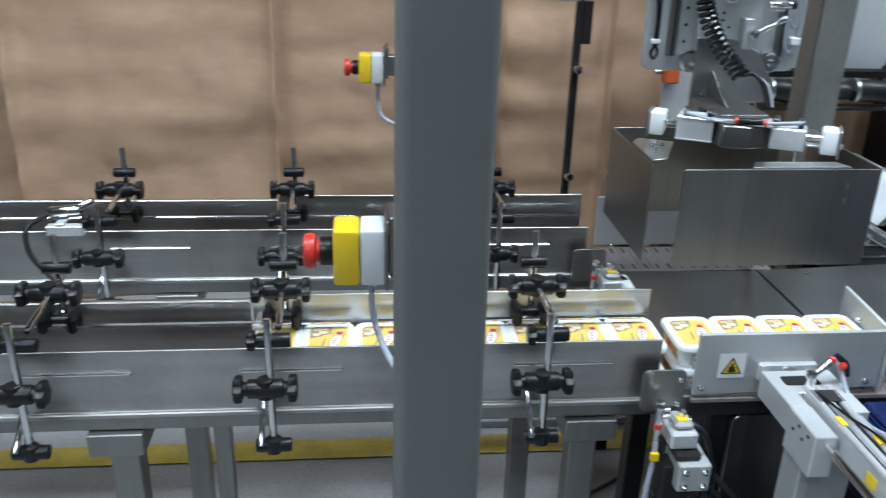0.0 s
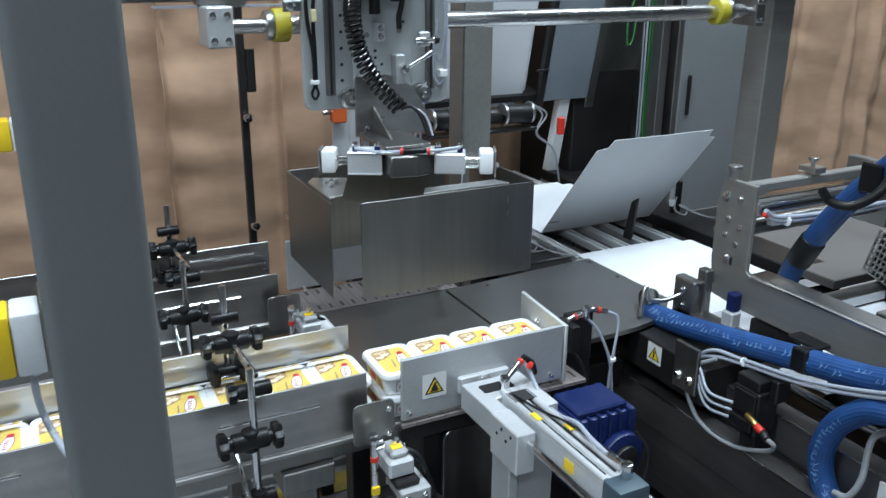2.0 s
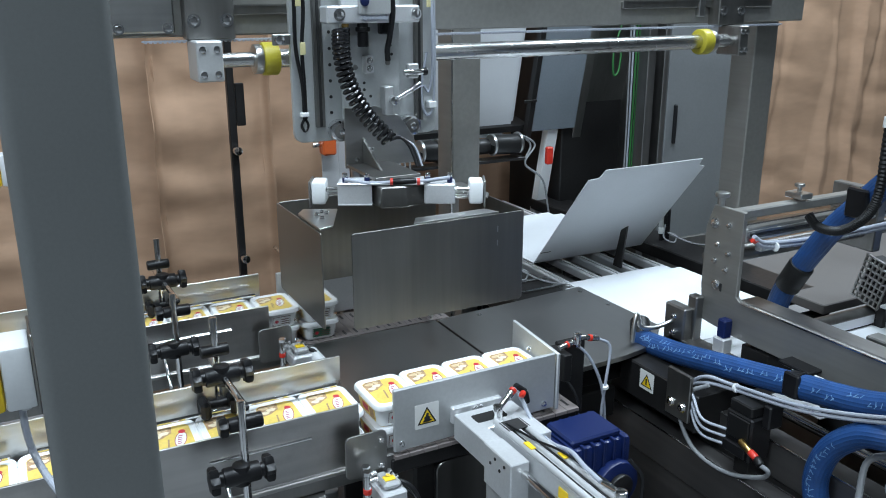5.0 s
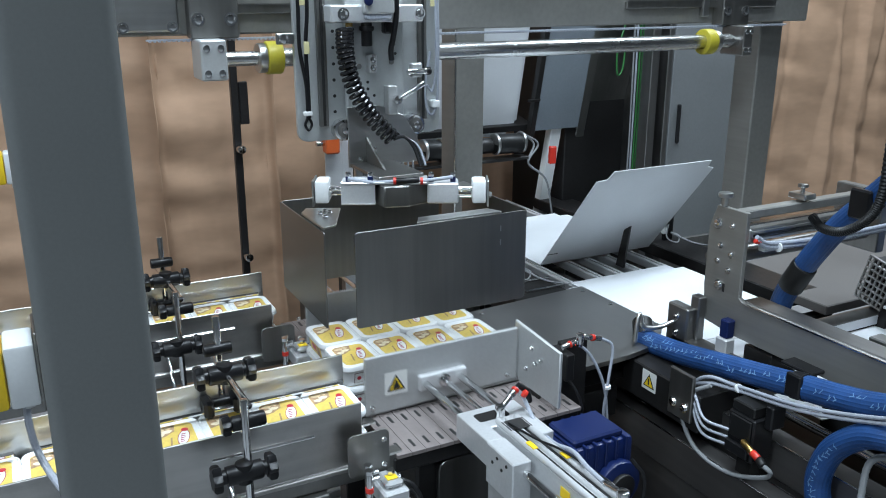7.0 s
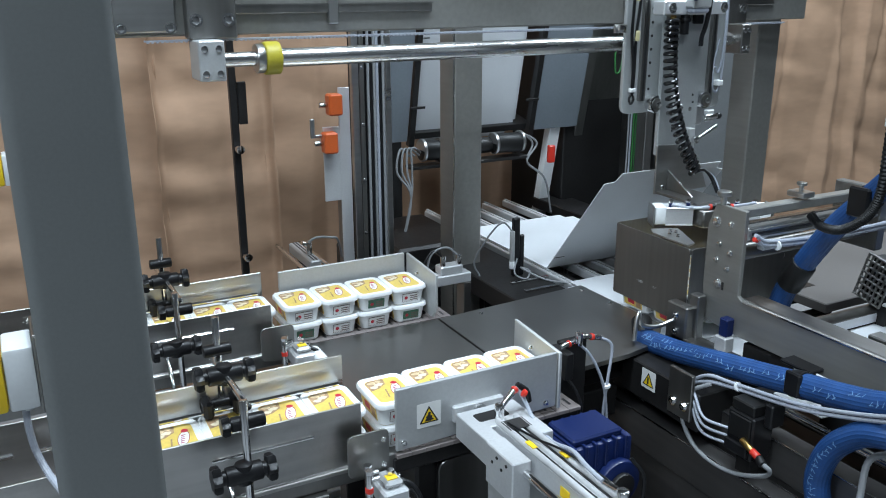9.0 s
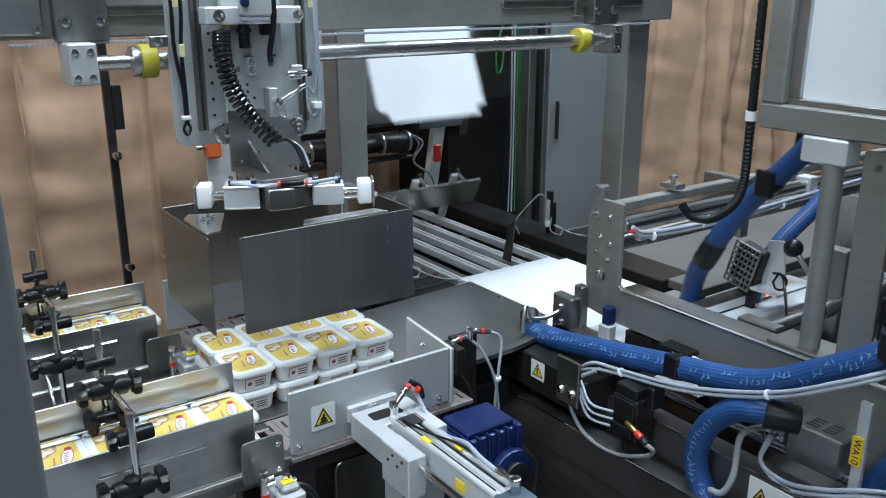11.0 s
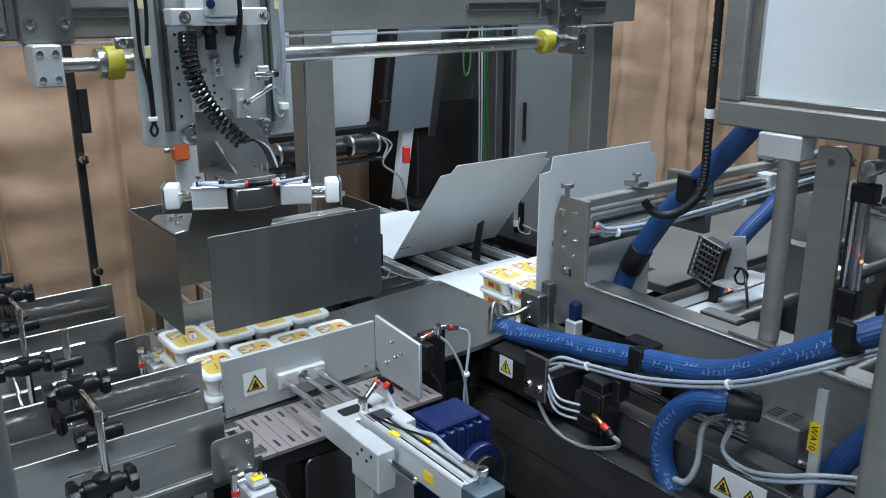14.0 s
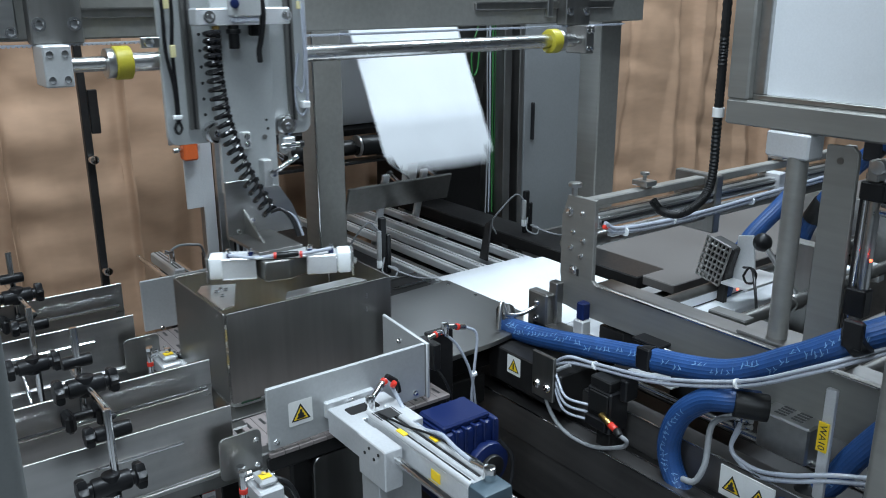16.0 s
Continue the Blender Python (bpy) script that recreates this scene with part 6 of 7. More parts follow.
part("side_sheet", B(mbox(-0.42, -0.275, -0.02, -0.012, 0.0, 0.75, bev=0.003)), "blue_sheet", mg, "bluish grey translucent side sheet")
part("side_sheet", B(mbox(0.285, 0.50, -0.02, -0.012, 0.0, 0.75, bev=0.003)), "blue_sheet", mg, "bluish grey translucent side sheet")
part("frame_bar", B(mbox(0.503, 0.545, -0.01, 0.03, -0.45, 0.75)), "steel_dark", mg)
part("dark_sheet", B(mbox(0.546, 0.80, 0.02, 0.03, -0.45, 0.75)), "panel", mg, "dark brown steel side sheet")
part("guide_bar", B(mbox(-0.272, -0.250, -0.03, 0.0, -0.02, 0.75)), "dark", mg)
part("guide_bar", B(mbox(0.258, 0.280, -0.03, 0.0, -0.02, 0.75)), "dark", mg)
for sx in (-0.25, 0.25):
    part("retainer", B(mbox(sx - 0.03, sx + 0.03, -0.036, -0.03, 0.13, 0.14)), "dark", mg)
    part("retainer", B(mbox(sx - 0.02, sx + 0.02, -0.036, -0.03, 0.52, 0.53)), "dark", mg)
for k in range(10):
    part("blank", B(mbox(-0.235 + 0.002 * (k % 3), 0.245 + 0.002 * (k % 2), 0.06 + 0.024 * k, 0.083 + 0.024 * k, 0.02, 0.74 - 0.003 * (k % 3))), "card", mg, "white carton blanks")
part("bottom_tray", B(mbox(-0.3, 0.3, 0.02, 0.32, -0.01, 0.015)), "dark", mg)
part("rear_leg", B(mbox(0.375, 0.425, -0.01, 0.03, -0.45, -0.002)), "white", mg, "white plastic leg")
part("rear_leg", B(box(2.02, 2.06, 2.93, 2.99, 0, 0.66, 0.003)), "dark", mg)
part("rear_leg", B(box(1.38, 1.42, 2.98, 3.02, 0, 1.06, 0.003)), "dark", mg)
for x0, x1 in ((1.385, 1.475), (1.69, 1.825)):
    part("belt_roller", B(rod((x0, 2.74, 1.068), (x1, 2.74, 1.062), 0.038, 26, 0.004)), "rubber", mg)
    for x in (x0, x1 - 0.018):
        part("pulley_flange", B(rod((x, 2.74, 1.067), (x + 0.012, 2.74, 1.067), 0.042, 26, 0.003)), "steel", mg)
part("roller_motor", B(rod((1.58, 2.76, 1.06), (1.69, 2.76, 1.06), 0.03, 20, 0.004)), "dark", mg)
part("roller_frame", B(box(1.34, 1.84, 2.72, 2.78, 1.0, 1.012, 0.002), box(1.45, 1.56, 2.72, 2.76, 1.02, 1.09, 0.003)), "dark", mg)
for k in range(4):
    part("cable", B(hose(((1.34 + 0.02 * k, 2.74, 1.05), (1.30 + 0.015 * k, 2.73, 1.08), (1.28 + 0.02 * k, 2.72, 1.0), (1.33, 2.71, 0.9), (1.28, 2.70, 0.7)), 0.004)), "cable", mg)
for k in range(2):
    part("cable", B(hose(((1.82, 2.74, 1.10), (1.88 + 0.02 * k, 2.75, 1.05), (1.85, 2.74, 0.98), (1.95, 2.76, 0.9), (2.0, 2.78, 0.75)), 0.004)), "cable", mg)
part("red_switch", B(box(1.955, 1.985, 2.74, 2.76, 0.965, 1.035, 0.004)), "red", mg, "red switch")

dp = thing("machine_cabinet", 2.3, 2.75, 0, "tall dark cabinet side with green and grey wires", "cabinet")
part("body", B(box(2.10, 2.42, 2.85, 3.25, 0, 2.1, 0.004)), "dark", dp)
part("edge_strip", B(box(2.40, 2.425, 2.60, 2.86, 0, 2.1, 0.003)), "steel_dark", dp)
part("upright", B(box(2.335, 2.375, 2.62, 2.68, 0, 2.1, 0.003)), "steel_dark", dp)
for k in range(6):
    part("wire", B(hose(((2.30 + 0.014 * k, 2.70, 2.0), (2.300 + 0.015 * k, 2.69, 1.4), (2.305 + 0.013 * k, 2.69, 1.0), (2.29 + 0.018 * k, 2.68, 0.72)), 0.0034 + 0.0004 * (k % 2))), ("cable", "tube", "green", "green", "cable", "black")[k], dp)
part("wire_loop", B(hose(((2.275, 2.72, 1.5), (2.235, 2.71, 1.40), (2.24, 2.71, 1.31), (2.265, 2.71, 1.33), (2.275, 2.71, 1.45)), 0.004)), "green", dp)
dr1 = thing("guard_door", 2.6, 2.62, 0, "grey sheet guard door with a black handle", "door")
part("door_leaf", B(box(2.43, 2.80, 2.60, 2.62, 0.10, 2.0, 0.003)), "grey_sheet", dr1, "grey door sheet")
part("handle", B(box(2.465, 2.48, 2.585, 2.60, 1.03, 1.19, 0.004)), "black", dr1)
part("frame", B(box(2.80, 2.83, 2.59, 2.63, 0, 2.0, 0.003)), "dark", dr1)
part("lower_sheet", B(box(2.42, 2.83, 2.58, 2.598, 0.05, 0.62, 0.002)), "steel_dark", dr1)

# flat sensor pair on the far lane's near wall
ls = thing("lane_sensor", -0.66, 1.86, 0.93, "small silver lane sensor with a black cable", "sensor")
part("bracket", B(box(-0.70, -0.62, 1.80, 1.822, 0.925, 0.95, 0.002), box(-0.68, -0.66, 1.80, 1.88, 0.95, 0.956, 0.001)), "alu", ls)
part("head", B(rod((-0.70, 1.84, 0.968), (-0.63, 1.84, 0.975), 0.014, 14, 0.003), rod((-0.66, 1.86, 0.965), (-0.61, 1.87, 0.985), 0.010, 12, 0.002)), "chrome", ls)
part("cable", B(hose(((-0.70, 1.83, 0.968), (-0.735, 1.79, 0.95), (-0.73, 1.77, 0.90), (-0.70, 1.76, 0.86), (-0.66, 1.75, 0.82), (-0.63, 1.75, 0.78)), 0.006)), "rubber", ls)

# ---------- carton blanks ----------
BX, AX, B_HINGE, A_HINGE, BZ = 1.755, 1.70, 2.20, 1.45, 0.7765
WALL = 0.108         # from the fold to the flap's second fold


def carton_blank():
    """A blank with its fold line along x at its origin: the base to +y, the hinged flap to -y."""
    c = thing("carton_blank", BX, B_HINGE, BZ, "white cardboard carton blank with notched corners", "carton blank", "carton blanks")
    x, y, z = BX, B_HINGE, BZ
    part("base_panel", B(slab(((x - 0.225, y), (x + 0.225, y), (x + 0.225, y + 0.48), (x + 0.19, y + 0.48), (x + 0.19, y + 0.52), (x - 0.19, y + 0.52), (x - 0.19, y + 0.48), (x - 0.225, y + 0.48)), "z", z, z + 0.0025, 0.0003)), "card", c)
    f = part("flap", B(slab(((x - 0.225, y - 0.002), (x - 0.225, y - WALL), (x + 0.225, y - WALL), (x + 0.225, y - 0.002)), "z", z, z + 0.0025, 0.0002)), "card", c, origin=(x, y - 0.001, z + 0.001))
    part("slit", B(box(x - 0.225, x - 0.185, y - 0.062, y - 0.058, z + 0.0025, z + 0.0032, 0.0003), box(x - 0.225, x - 0.185, y - 0.062, y - 0.058, z - 0.0007, z, 0.0003)), "ink", f)
    top = part("flap_top", B(slab(((x - 0.225, y - WALL), (x - 0.225, y - 0.425), (x - 0.188, y - 0.43), (x - 0.182, y - 0.465), (x + 0.19, y - 0.465), (x + 0.195, y - 0.435), (x + 0.225, y - 0.425), (x + 0.225, y - WALL)), "z", z, z + 0.0025, 0.0002)), "card", f, origin=(x, y - WALL, z + 0.001))
    return c, f, top


BLANKS = [carton_blank() for _ in range(4)]

# the feeder that fetches blanks out of the magazine
FX, FY, FZ = 1.84, 2.72, 0.62
feeder = thing("blank_feeder", FX, FY, FZ, "grey swinging feeder arms with suction pads", "feeder")
part("shaft", B(rod((FX - 0.22, FY, FZ), (FX + 0.22, FY, FZ), 0.016, 18)), "steel_dark", feeder)
part("cross_plate", B(box(FX - 0.26, FX + 0.22, FY - 0.33, FY - 0.22, FZ - 0.006, FZ + 0.006, 0.003)), "steel_dark", feeder)
for dx in (-0.09, 0.09):
    part("arm", B(box(FX + dx - 0.016, FX + dx + 0.016, FY - 0.36, FY, FZ + 0.006, FZ + 0.02, 0.003)), "alu", feeder)
    part("pad_stem", B(rod((FX + dx + 0.05, FY - 0.33, FZ), (FX + dx + 0.05, FY - 0.33, FZ + 0.05), 0.009, 14)), "chrome", feeder)
    part("suction_pad", B(rod((FX + dx + 0.05, FY - 0.33, FZ + 0.05), (FX + dx + 0.05, FY - 0.33, FZ + 0.064), 0.012, 16, 0.003, 0.018)), "rubber", feeder)

# ---------- tubs ----------
TP, TH = 0.0952, 0.0475     # pitch of the row, height of a layer
ROW_NEAR, ROW_FAR = 1.339, 1.898
BELT_Z = 0.8100


def loft(rings):
    """Round-cornered rectangles one over another: (half x, half y, corner radius, z)."""
    def make(bm):
        loops = []
        for hx, hy, r, z in rings:
            loops.append([bm.verts.new((a, b, z)) for a, b in rounded(-hx, hx, -hy, hy, r, 5)])
        for p, q in zip(loops, loops[1:]):
            n = len(p)
            for k in range(n):
                bm.faces.new((p[k], p[(k + 1) % n], q[(k + 1) % n], q[k]))
        bm.faces.new(loops[0][::-1])
        bm.faces.new(loops[-1])
        bmesh.ops.recalc_face_normals(bm, faces=bm.faces[:])
    return make


def tub(label, foot_print):
    t = thing("margarine_tub", 0, 0, 0, label, "tub", "tubs in rows")
    part("body", B(loft(((0.036, 0.050, 0.014, 0.0), (0.038, 0.052, 0.015, 0.002), (0.0425, 0.0575, 0.017, 0.036), (0.0445, 0.0595, 0.017, 0.0365), (0.0445, 0.0595, 0.017, 0.0385)))), "tub", t)
    part("lid", B(loft(((0.0465, 0.0615, 0.018, 0.0372), (0.0480, 0.0630, 0.019, 0.0382), (0.0480, 0.0630, 0.019, 0.0440), (0.0462, 0.0612, 0.018, 0.0474), (0.0440, 0.0590, 0.017, 0.0476), (0.0428, 0.0578, 0.016, 0.0464)))), "tub", t, "white lid with a raised rim")
    lp = part("lid_print", B(slab(rounded(-0.0345, 0.0345, -0.0475, 0.0475, 0.011), "z", 0.0464, 0.0467, 0)), "print_yellow", t, "yellow printed lid label")
    part("picture", B(slab(((-0.0335, 0.005), (-0.015, 0.010), (0.003, 0.024), (0.006, 0.0465), (-0.026, 0.0465), (-0.0335, 0.038)), "z", 0.0467, 0.0468, 0)), "brown", lp, "printed bread picture")
    for cx, cy, rx, ry, tint in ((-0.021, 0.036, 0.009, 0.006, "print_cream"), (-0.010, 0.026, 0.009, 0.006, "sign_cream"), (-0.022, 0.018, 0.008, 0.006, "sign_cream"), (-0.006, 0.039, 0.006, 0.005, "print_cream")):
        part("bread_slice", B(slab([(cx + rx * math.cos(a) * (1 + 0.15 * math.sin(3 * a)), cy + ry * math.sin(a)) for a in [2 * math.pi * k / 12 for k in range(12)]], "z", 0.0468, 0.0470, 0)), tint, lp)
    part("emblem_edge", B(slab([(0.014 + 0.0105 * math.cos(a) + 0.006 * math.sin(a), -0.004 + 0.0255 * math.sin(a)) for a in [2 * math.pi * k / 18 for k in range(18)]], "z", 0.0467, 0.0468, 0)), "print_purple", lp, "purple emblem outline")
    part("emblem", B(slab([(0.014 + 0.0092 * math.cos(a) + 0.0055 * math.sin(a), -0.004 + 0.0235 * math.sin(a)) for a in [2 * math.pi * k / 18 for k in range(18)]], "z", 0.0467, 0.0469, 0)), "tub", lp, "white oval emblem")
    part("emblem_disc", B(slab([(0.020 + 0.0062 * math.cos(a), 0.022 + 0.0062 * math.sin(a)) for a in [2 * math.pi * k / 14 for k in range(14)]], "z", 0.0469, 0.0471, 0)), "print_red", lp)
    for j in range(5):
        yy = -0.020 + 0.0064 * j
        xx = 0.0135 + 0.22 * (yy + 0.004)
        part("emblem_bar", B(slab(((xx - 0.004, yy), (xx - 0.0035, yy + 0.0036), (xx + 0.004 - 0.002 * (j % 2), yy + 0.0030), (xx + 0.0035, yy + 0.001)), "z", 0.0469, 0.0470, 0)), "print_purple", lp)
    part("writing_bar", B(slab(((-0.012, -0.030), (-0.009, -0.030), (-0.004, 0.002), (-0.007, 0.002)), "z", 0.0467, 0.0469, 0)), "brown", lp)
    for s in (-1, 1):
        tilt = Matrix.Translation((0, s * 0.0556, 0.019)) @ Matrix.Rotation(radians(-9.0 * s), 4, "X")
        fl = part("side_print", B(box(-0.022, 0.022, -0.0006, 0.0006, -0.0115, 0.0115, 0.0002, tilt)), foot_print, t, "dark printed side label")
        part("print_panel", B(box(-0.021, 0.021, 0.0006 if s > 0 else -0.0010, 0.0010 if s > 0 else -0.0006, -0.0105, 0.0105, 0, tilt)), "sign" if foot_print == "print_dark" else "print_green", fl)
        part("print_disc", B(rod(tuple(tilt @ Vector((-0.012, s * 0.001, 0))), tuple(tilt @ Vector((-0.012, s * 0.0016, 0))), 0.0045, 14)), "print_red", fl)
        part("print_lines", B(*[box(-0.001, 0.019, s * 0.0012 - 0.0002, s * 0.0012 + 0.0002, -0.008 + 0.0055 * k, -0.0055 + 0.0055 * k, 0, tilt) for k in range(3)]), "print_dark", fl)
        tilt = Matrix.Translation((s * 0.0408, 0, 0.019)) @ Matrix.Rotation(radians(9.0 * s), 4, "Y")
        ep = part("end_print", B(box(-0.0006, 0.0006, -0.036, 0.036, -0.013, 0.013, 0.0002, tilt)), "print_yellow", t, "yellow printed end label")
        part("end_emblem", B(box(-0.0010, 0.0010, -0.006, 0.020, -0.006, 0.008, 0.0004, tilt)), "print_red", ep)
        part("end_picture", B(box(-0.0010, 0.0010, -0.032, -0.012, -0.011, 0.010, 0.0004, tilt)), "brown", ep)
    return t


TUB_LABEL = "white margarine tub with a yellow printed lid, stacked in two layers"
TUB_A = tub(TUB_LABEL, "print_dark")
TUB_B = tub(TUB_LABEL, "print_green")
TUBS = []           # (object, lane, place in the queue, layer)
random.seed(4)
for lane_no in (0, 1):
    for i in range(12):
        for layer in (0, 1):
            src = TUB_B if random.random() < 0.22 else TUB_A
            k = lane_no * 24 + i * 2 + layer
            if k == 0:
                ob = TUB_A
            elif k == 1:
                ob = TUB_B
            else:
                ob = copy_thing(src, Matrix())
            TUBS.append((ob, lane_no, i, layer, random.uniform(-0.0012, 0.0012), random.uniform(-0.7, 0.7)))

# ---------- what moves ----------


def lerp(rows, t):
    """The value at t out of rows of (seconds, value)."""
    if t <= rows[0][0]:
        return rows[0][1]
    for (a, u), (b, v) in zip(rows, rows[1:]):
        if t <= b:
            return u + (v - u) * (t - a) / (b - a)
    return rows[-1][1]


def grip_x(t):
    """How far the gripper stands from its first place along the gantry."""
    out = ((8.2, 0), (8.3, 0.10), (8.4, 0.21), (8.5, 0.345), (8.6, 0.49), (8.7, 0.63), (8.8, 0.76), (8.9, 0.86), (9.0, 0.905), (9.1, 0.915))
    back = ((9.55, 0.915), (9.65, 0.90), (9.75, 0.82), (9.85, 0.71), (9.95, 0.49), (10.05, 0.22), (10.15, 0.04), (10.2, 0))
    rows = list(out) + list(back)
    rows += [(a + 3.70, v) for a, v in out] + [(a + 3.62, v) for a, v in back]
    rows += [(15.86, 0), (16.0, 0.035)]
    return lerp(rows, t)


def grip_z(t):
    low = 0.165
    one = ((7.5, 0), (7.6, -0.04), (7.7, -0.10), (7.8, -0.15), (7.9, -low), (8.2, -low), (8.3, -low + 0.012), (8.9, -low + 0.012), (9.0, -low), (9.35, -low), (9.45, -0.12), (9.55, -0.03), (9.62, 0))
    rows = list(one) + [(a + (3.74 if a < 9.2 else 3.62), v) for a, v in one] + [(a + 7.5, v) for a, v in one[:6]]
    return lerp(rows, t)


def grip_open(t):
    """1: the panels stand open; 0: closed on the tubs."""
    one = ((8.02, 1), (8.15, 0), (9.2, 0), (9.32, 1))
    rows = list(one) + [(a + 3.72, v) for a, v in one] + [(15.62, 1), (15.75, 0)]
    return lerp(rows, t)


PUSH_TIMES = (0.0, 3.70, 7.42)


def push(t):
    one = ((6.3, 0), (6.4, 0.05), (6.5, 0.135), (6.6, 0.172), (6.7, 0.182), (6.92, 0.182), (7.0, 0.15), (7.1, 0.06), (7.2, 0))
    rows = []
    for d in PUSH_TIMES:
        rows += [(a + d + (0.04 if d > 7 and a > 6.8 else 0), v) for a, v in one]
    return lerp(rows, t)


def push_far(t):
    return push(t) * 0.2495 / 0.182


GRIPS = ((8.16, 9.2), (11.88, 12.92), (15.76, 99))     # when each group of tubs is held
LEAVES = (9.82, 14.32)                                   # when a loaded carton leaves


def leave(t, k):
    if k > 1:
        return 0.0
    t0 = LEAVES[k]
    return lerp(((t0, 0), (t0 + 0.08, 0.13), (t0 + 0.18, 0.46), (t0 + 0.3, 0.55), (t0 + 0.42, 0.80), (t0 + 0.56, 1.3), (t0 + 0.9, 2.2), (t0 + 1.6, 3.4)), t)


def lane_x(lane_no, i, t):
    """Where a tub stands along its lane."""
    slot = 0.9125 - TP * i - (0.02 if i >= 4 else 0)
    if lane_no == 0:
        moves = ((7.42, 8.5), (11.15, 12.2))
        x = slot
    else:
        moves = ((7.7, 8.66), (11.4, 12.3))
        x = min(slot, -1.05 - 0.1 * i + 0.345 * t)
    for k, (a, b) in enumerate(moves):
        if i >= 4 * (k + 1):
            x += (4 * TP + (0.02 if i // 4 == k + 1 else 0)) * min(1, max(0, (t - a) / (b - a)))
    return x


def tub_place(lane_no, i, t):
    k = i // 4
    x = lane_x(lane_no, i, t)
    y, z = (ROW_NEAR, ROW_FAR)[lane_no], BELT_Z
    d = PUSH_TIMES[k]
    if t > 6.3 + d:
        tt = min(t, 6.85 + d)
        y += push(tt) if lane_no == 0 else -push_far(tt)
    a, b = GRIPS[k]
    if t > a:
        tt = min(t, b)
        x += grip_x(tt) - grip_x(a)
        z += grip_z(tt) - grip_z(a)
        if t >= b - 0.25:
            z += (BZ + 0.0035 - BELT_Z) * min(1, (t - b + 0.25) / 0.2)
    x += leave(t, k)
    return x, y, z


def times_of(*spans):
    """Every tenth of a second in the spans, with the clip's start and end."""
    ts = {0.0, 16.0}
    for a, b in spans:
        n = round((b - a) / 0.1)
        ts |= {round(a + 0.1 * j, 2) for j in range(n + 1)}
    return sorted(t for t in ts if 0 <= t <= 16)


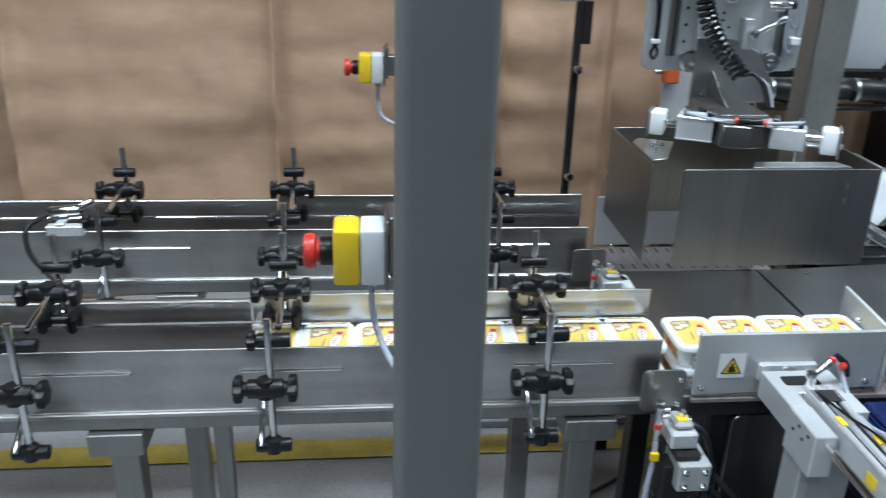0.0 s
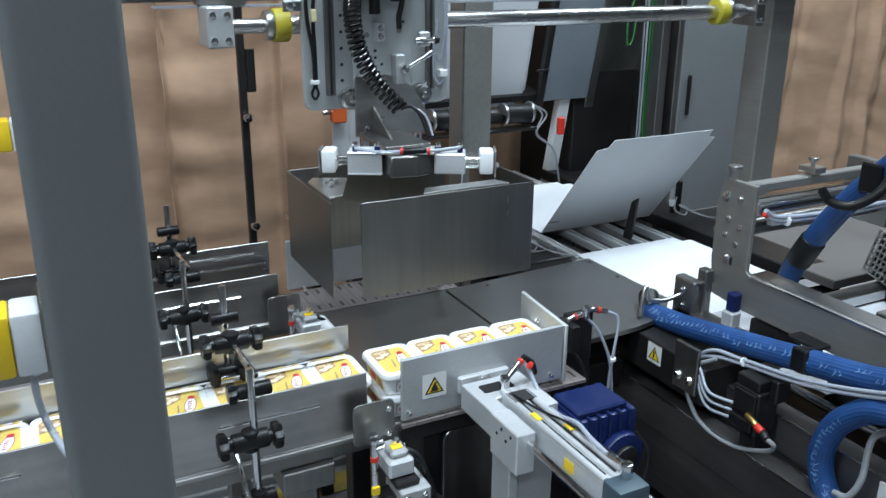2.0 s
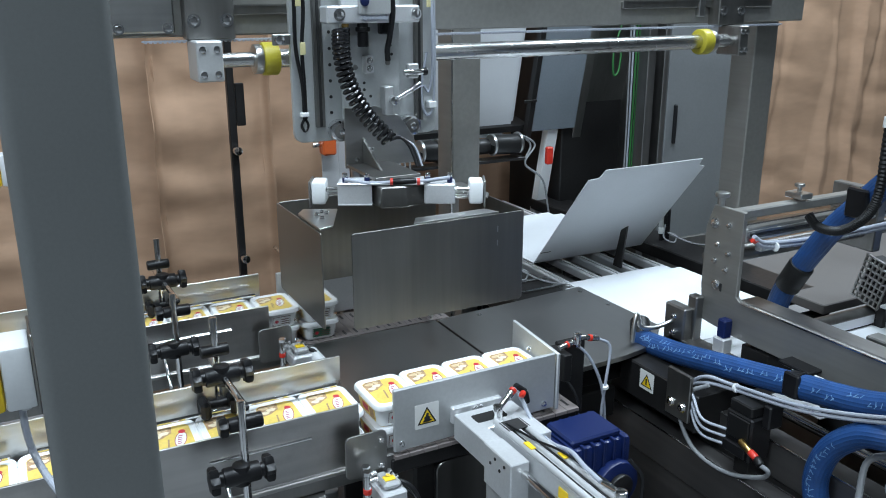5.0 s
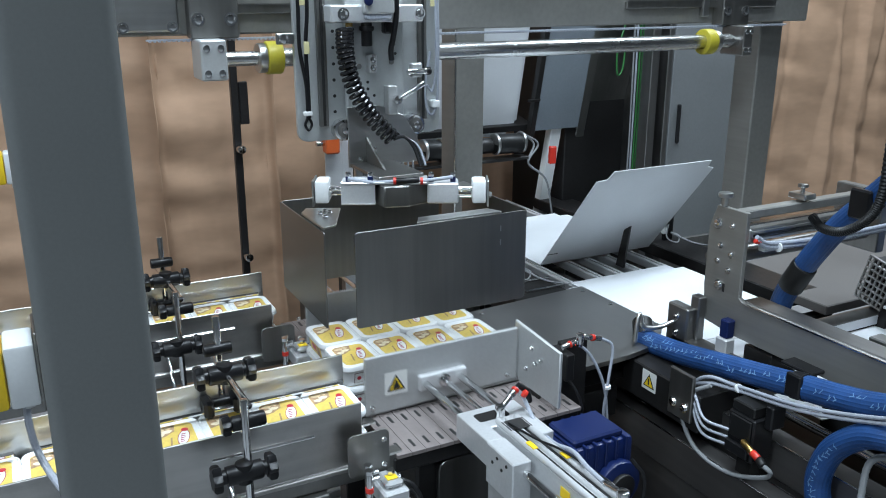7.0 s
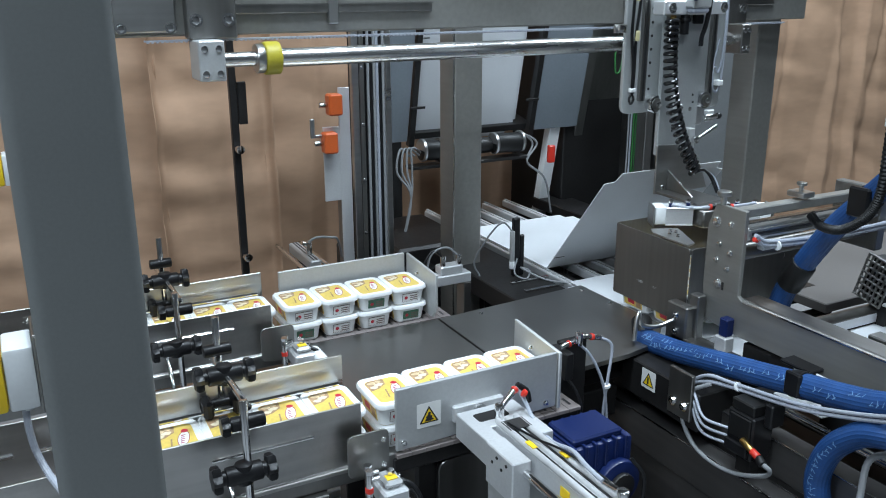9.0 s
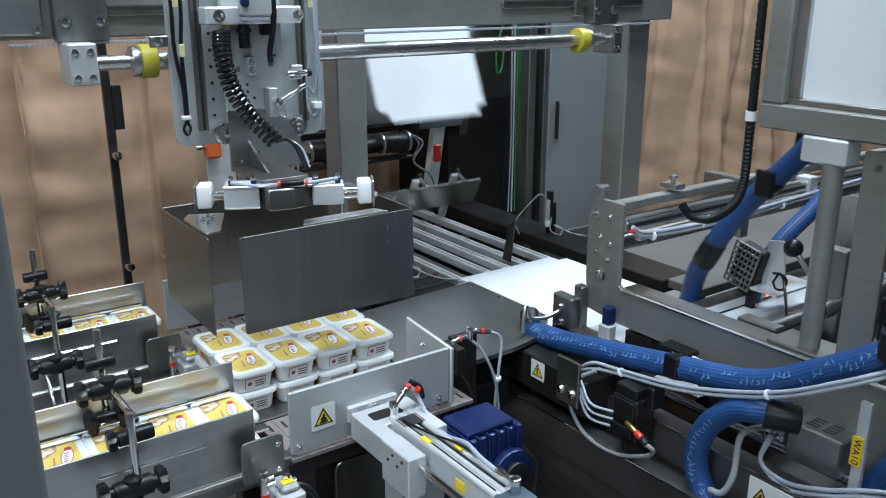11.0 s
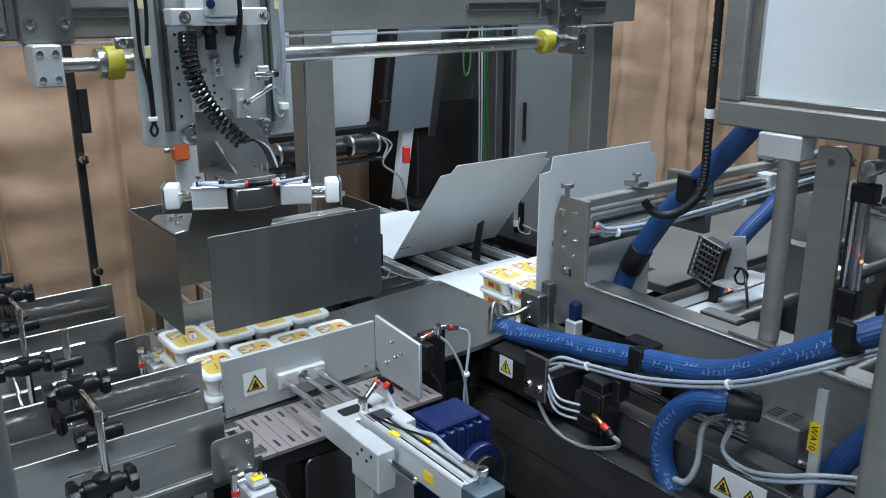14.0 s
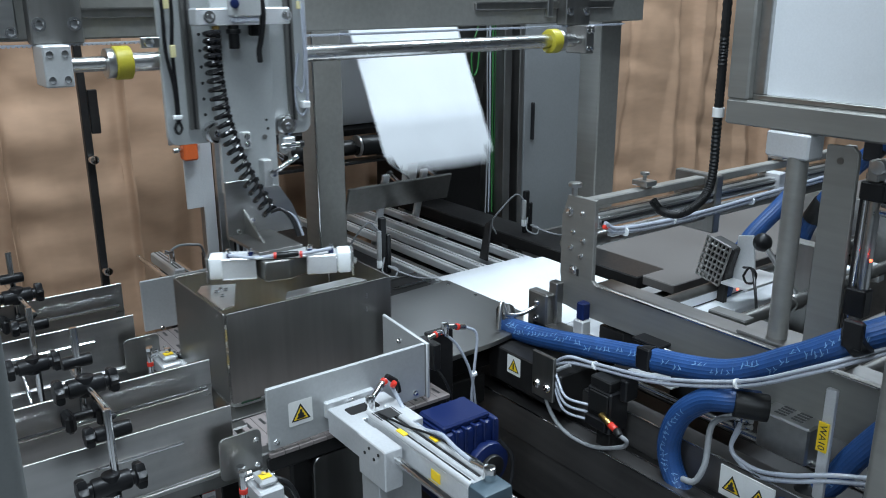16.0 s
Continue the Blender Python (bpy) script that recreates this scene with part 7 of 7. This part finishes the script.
def motions():
    grid = times_of((7.4, 10.4), (11.1, 14.0), (15.0, 16.0))
    walk(CARRIAGE, [(t, pose(CX0 + grip_x(t), GY, CZ)) for t in grid])
    walk(LIFT, [(t, pose(CX0 + grip_x(t), GY - 0.1, 1.25 + grip_z(t))) for t in grid])
    walk(GRIP, [(t, pose(JX + grip_x(t), JY, JZ + grip_z(t))) for t in grid])
    for ob, s in HALVES:
        walk(ob, [(t, Matrix.Translation(U * (s * 0.027 * grip_open(t)))) for t in grid])
    walk(COIL, [(t, pose(CX0 + grip_x(t), GY - 0.1, 1.45)) for t in grid])
    for k, ob in enumerate(TURNS):
        walk(ob, [(t, pose(0, 0, grip_z(t) * k / (len(TURNS) - 1))) for t in grid])
    grid = times_of((6.2, 7.4), (9.9, 11.1), (13.6, 15.2))
    walk(PUSH_NEAR, [(t, pose(0.79, 1.262 + push(t), 0.815)) for t in grid])
    walk(PUSH_FAR, [(t, pose(0.79, 1.98 - push_far(t), 0.815)) for t in grid])
    for ob, lane_no, i, layer, jit, turn in TUBS:
        k = i // 4
        spans = [(6.3 + PUSH_TIMES[k], 6.9 + PUSH_TIMES[k]), (GRIPS[k][0], min(16, GRIPS[k][1] + 0.2)), (7.4, 8.8), (11.1, 12.4)]
        if k < 2:
            spans.append((LEAVES[k], LEAVES[k] + 2.0))
        if lane_no == 1:
            spans.append((0.0, 7.0))
        rows = []
        for t in times_of(*spans):
            x, y, z = tub_place(lane_no, i, t)
            rows.append((t, pose(x, y + jit, z + layer * TH, 0, 0, turn)))
        walk(ob, rows)
    # blanks: along the line, then away with the tubs
    mag = TILT @ Matrix.Translation((0.0, 0.048, 0.43)) @ Matrix.Rotation(radians(90), 4, "X")
    mag2 = TILT @ Matrix.Translation((0.0, 0.053, 0.43)) @ Matrix.Rotation(radians(90), 4, "X")
    at_b = pose(BX, B_HINGE, BZ)

    def shift(t, t0, t1):
        u = min(1, max(0, (t - t0) / (t1 - t0)))
        return pose(BX + (AX - BX) * u, B_HINGE + (A_HINGE - B_HINGE) * u, BZ)

    def away(t, k):
        return pose(AX + leave(t, k), A_HINGE, BZ)
    go = times_of((LEAVES[0], LEAVES[0] + 2.0))
    walk(BLANKS[0][0], [(t, away(t, 0)) for t in go])
    rows = [(t, shift(t, 9.86, 10.12)) for t in (0.0, 9.9, 10.0, 10.1, 10.2, 10.3)]
    rows += [(t, away(t, 1)) for t in times_of((LEAVES[1], LEAVES[1] + 2.0)) if t > 10.3]
    walk(BLANKS[1][0], rows)
    swing = [(0.0, mag), (0.16, pose(1.725, 2.68, 1.66, 72)), (0.26, pose(1.735, 2.44, 1.485, 63)), (0.40, pose(BX, 2.40, 1.15, 40)), (0.55, pose(BX, 2.25, 0.86, 10)), (0.65, at_b)]
    walk(BLANKS[2][0], [(0.0, mag), (10.5, mag)] + [(10.8 + a, m) for a, m in swing] + [(t, shift(t, 14.42, 14.66)) for t in (14.4, 14.5, 14.6, 14.7, 16.0)])
    walk(BLANKS[3][0], [(0.0, mag2), (15.4, mag2), (15.72, mag2), (15.9, swing[1][1]), (16.0, swing[2][1])])

    def flap(rows):
        return [(t, pose(0, -0.001, 0.001, -a)) for t, a in rows]
    walk(BLANKS[0][1], flap(((0, 0), (9.45, 0), (9.6, 45), (9.72, 78), (9.8, 90), (16, 90))))
    walk(BLANKS[1][1], flap(((0, 51), (9.85, 51), (9.95, 85), (10.05, 97), (10.2, 84), (10.35, 20), (10.45, 0), (13.15, 0), (13.3, 40), (13.42, 84), (14.28, 90), (16, 90))))
    walk(BLANKS[2][1], flap(((0, 0), (11.5, 0), (11.8, 51), (14.42, 51), (14.5, 50), (14.6, 76), (14.7, 86), (14.8, 30), (14.87, 0), (16, 0))))
    walk(BLANKS[3][1], flap(((0, 0), (16, 0))))

    def fold(rows):
        return [(t, pose(0, 0.001 - WALL, 0, -a)) for t, a in rows]
    for k in (0, 1):
        t0 = LEAVES[k]
        walk(BLANKS[k][2], fold(((0, 0), (t0 + 0.06, 0), (t0 + 0.12, 45), (t0 + 0.19, 86), (16, 86))))
    # the hose on the wrapping carriage and the ball lever
    hose_x = ((0, 0), (10.8, 0), (10.95, 0.08), (11.1, 0.3), (11.35, 0.75), (11.8, 0.78), (12.2, 0), (15.3, 0), (15.45, 0.08), (15.6, 0.3), (15.85, 0.75), (16, 0.8))
    walk(hz3, [(t, pose(1.75 + d, 1.2, 0.9)) for t, d in hose_x])
    lever_x = ((0, 0), (9.3, 0), (9.55, 0.7), (10.2, 0.7), (10.45, 0), (13.6, 0), (13.9, 0.7), (14.72, 0.7), (14.95, 0), (16, 0))
    walk(lev, [(t, pose(1.9 + d, 1.05, 0.9)) for t, d in lever_x])

    def arm(a):
        return pose(FX, FY, FZ, -a)
    walk(feeder, [(t, arm(a)) for t, a in ((0, 0), (10.45, 0), (10.7, 78), (10.8, 82), (10.95, 74), (11.2, 20), (11.35, 0), (14.7, 0), (14.8, 55), (14.95, 84), (15.7, 84), (15.9, 80), (16.0, 72))])


motions()
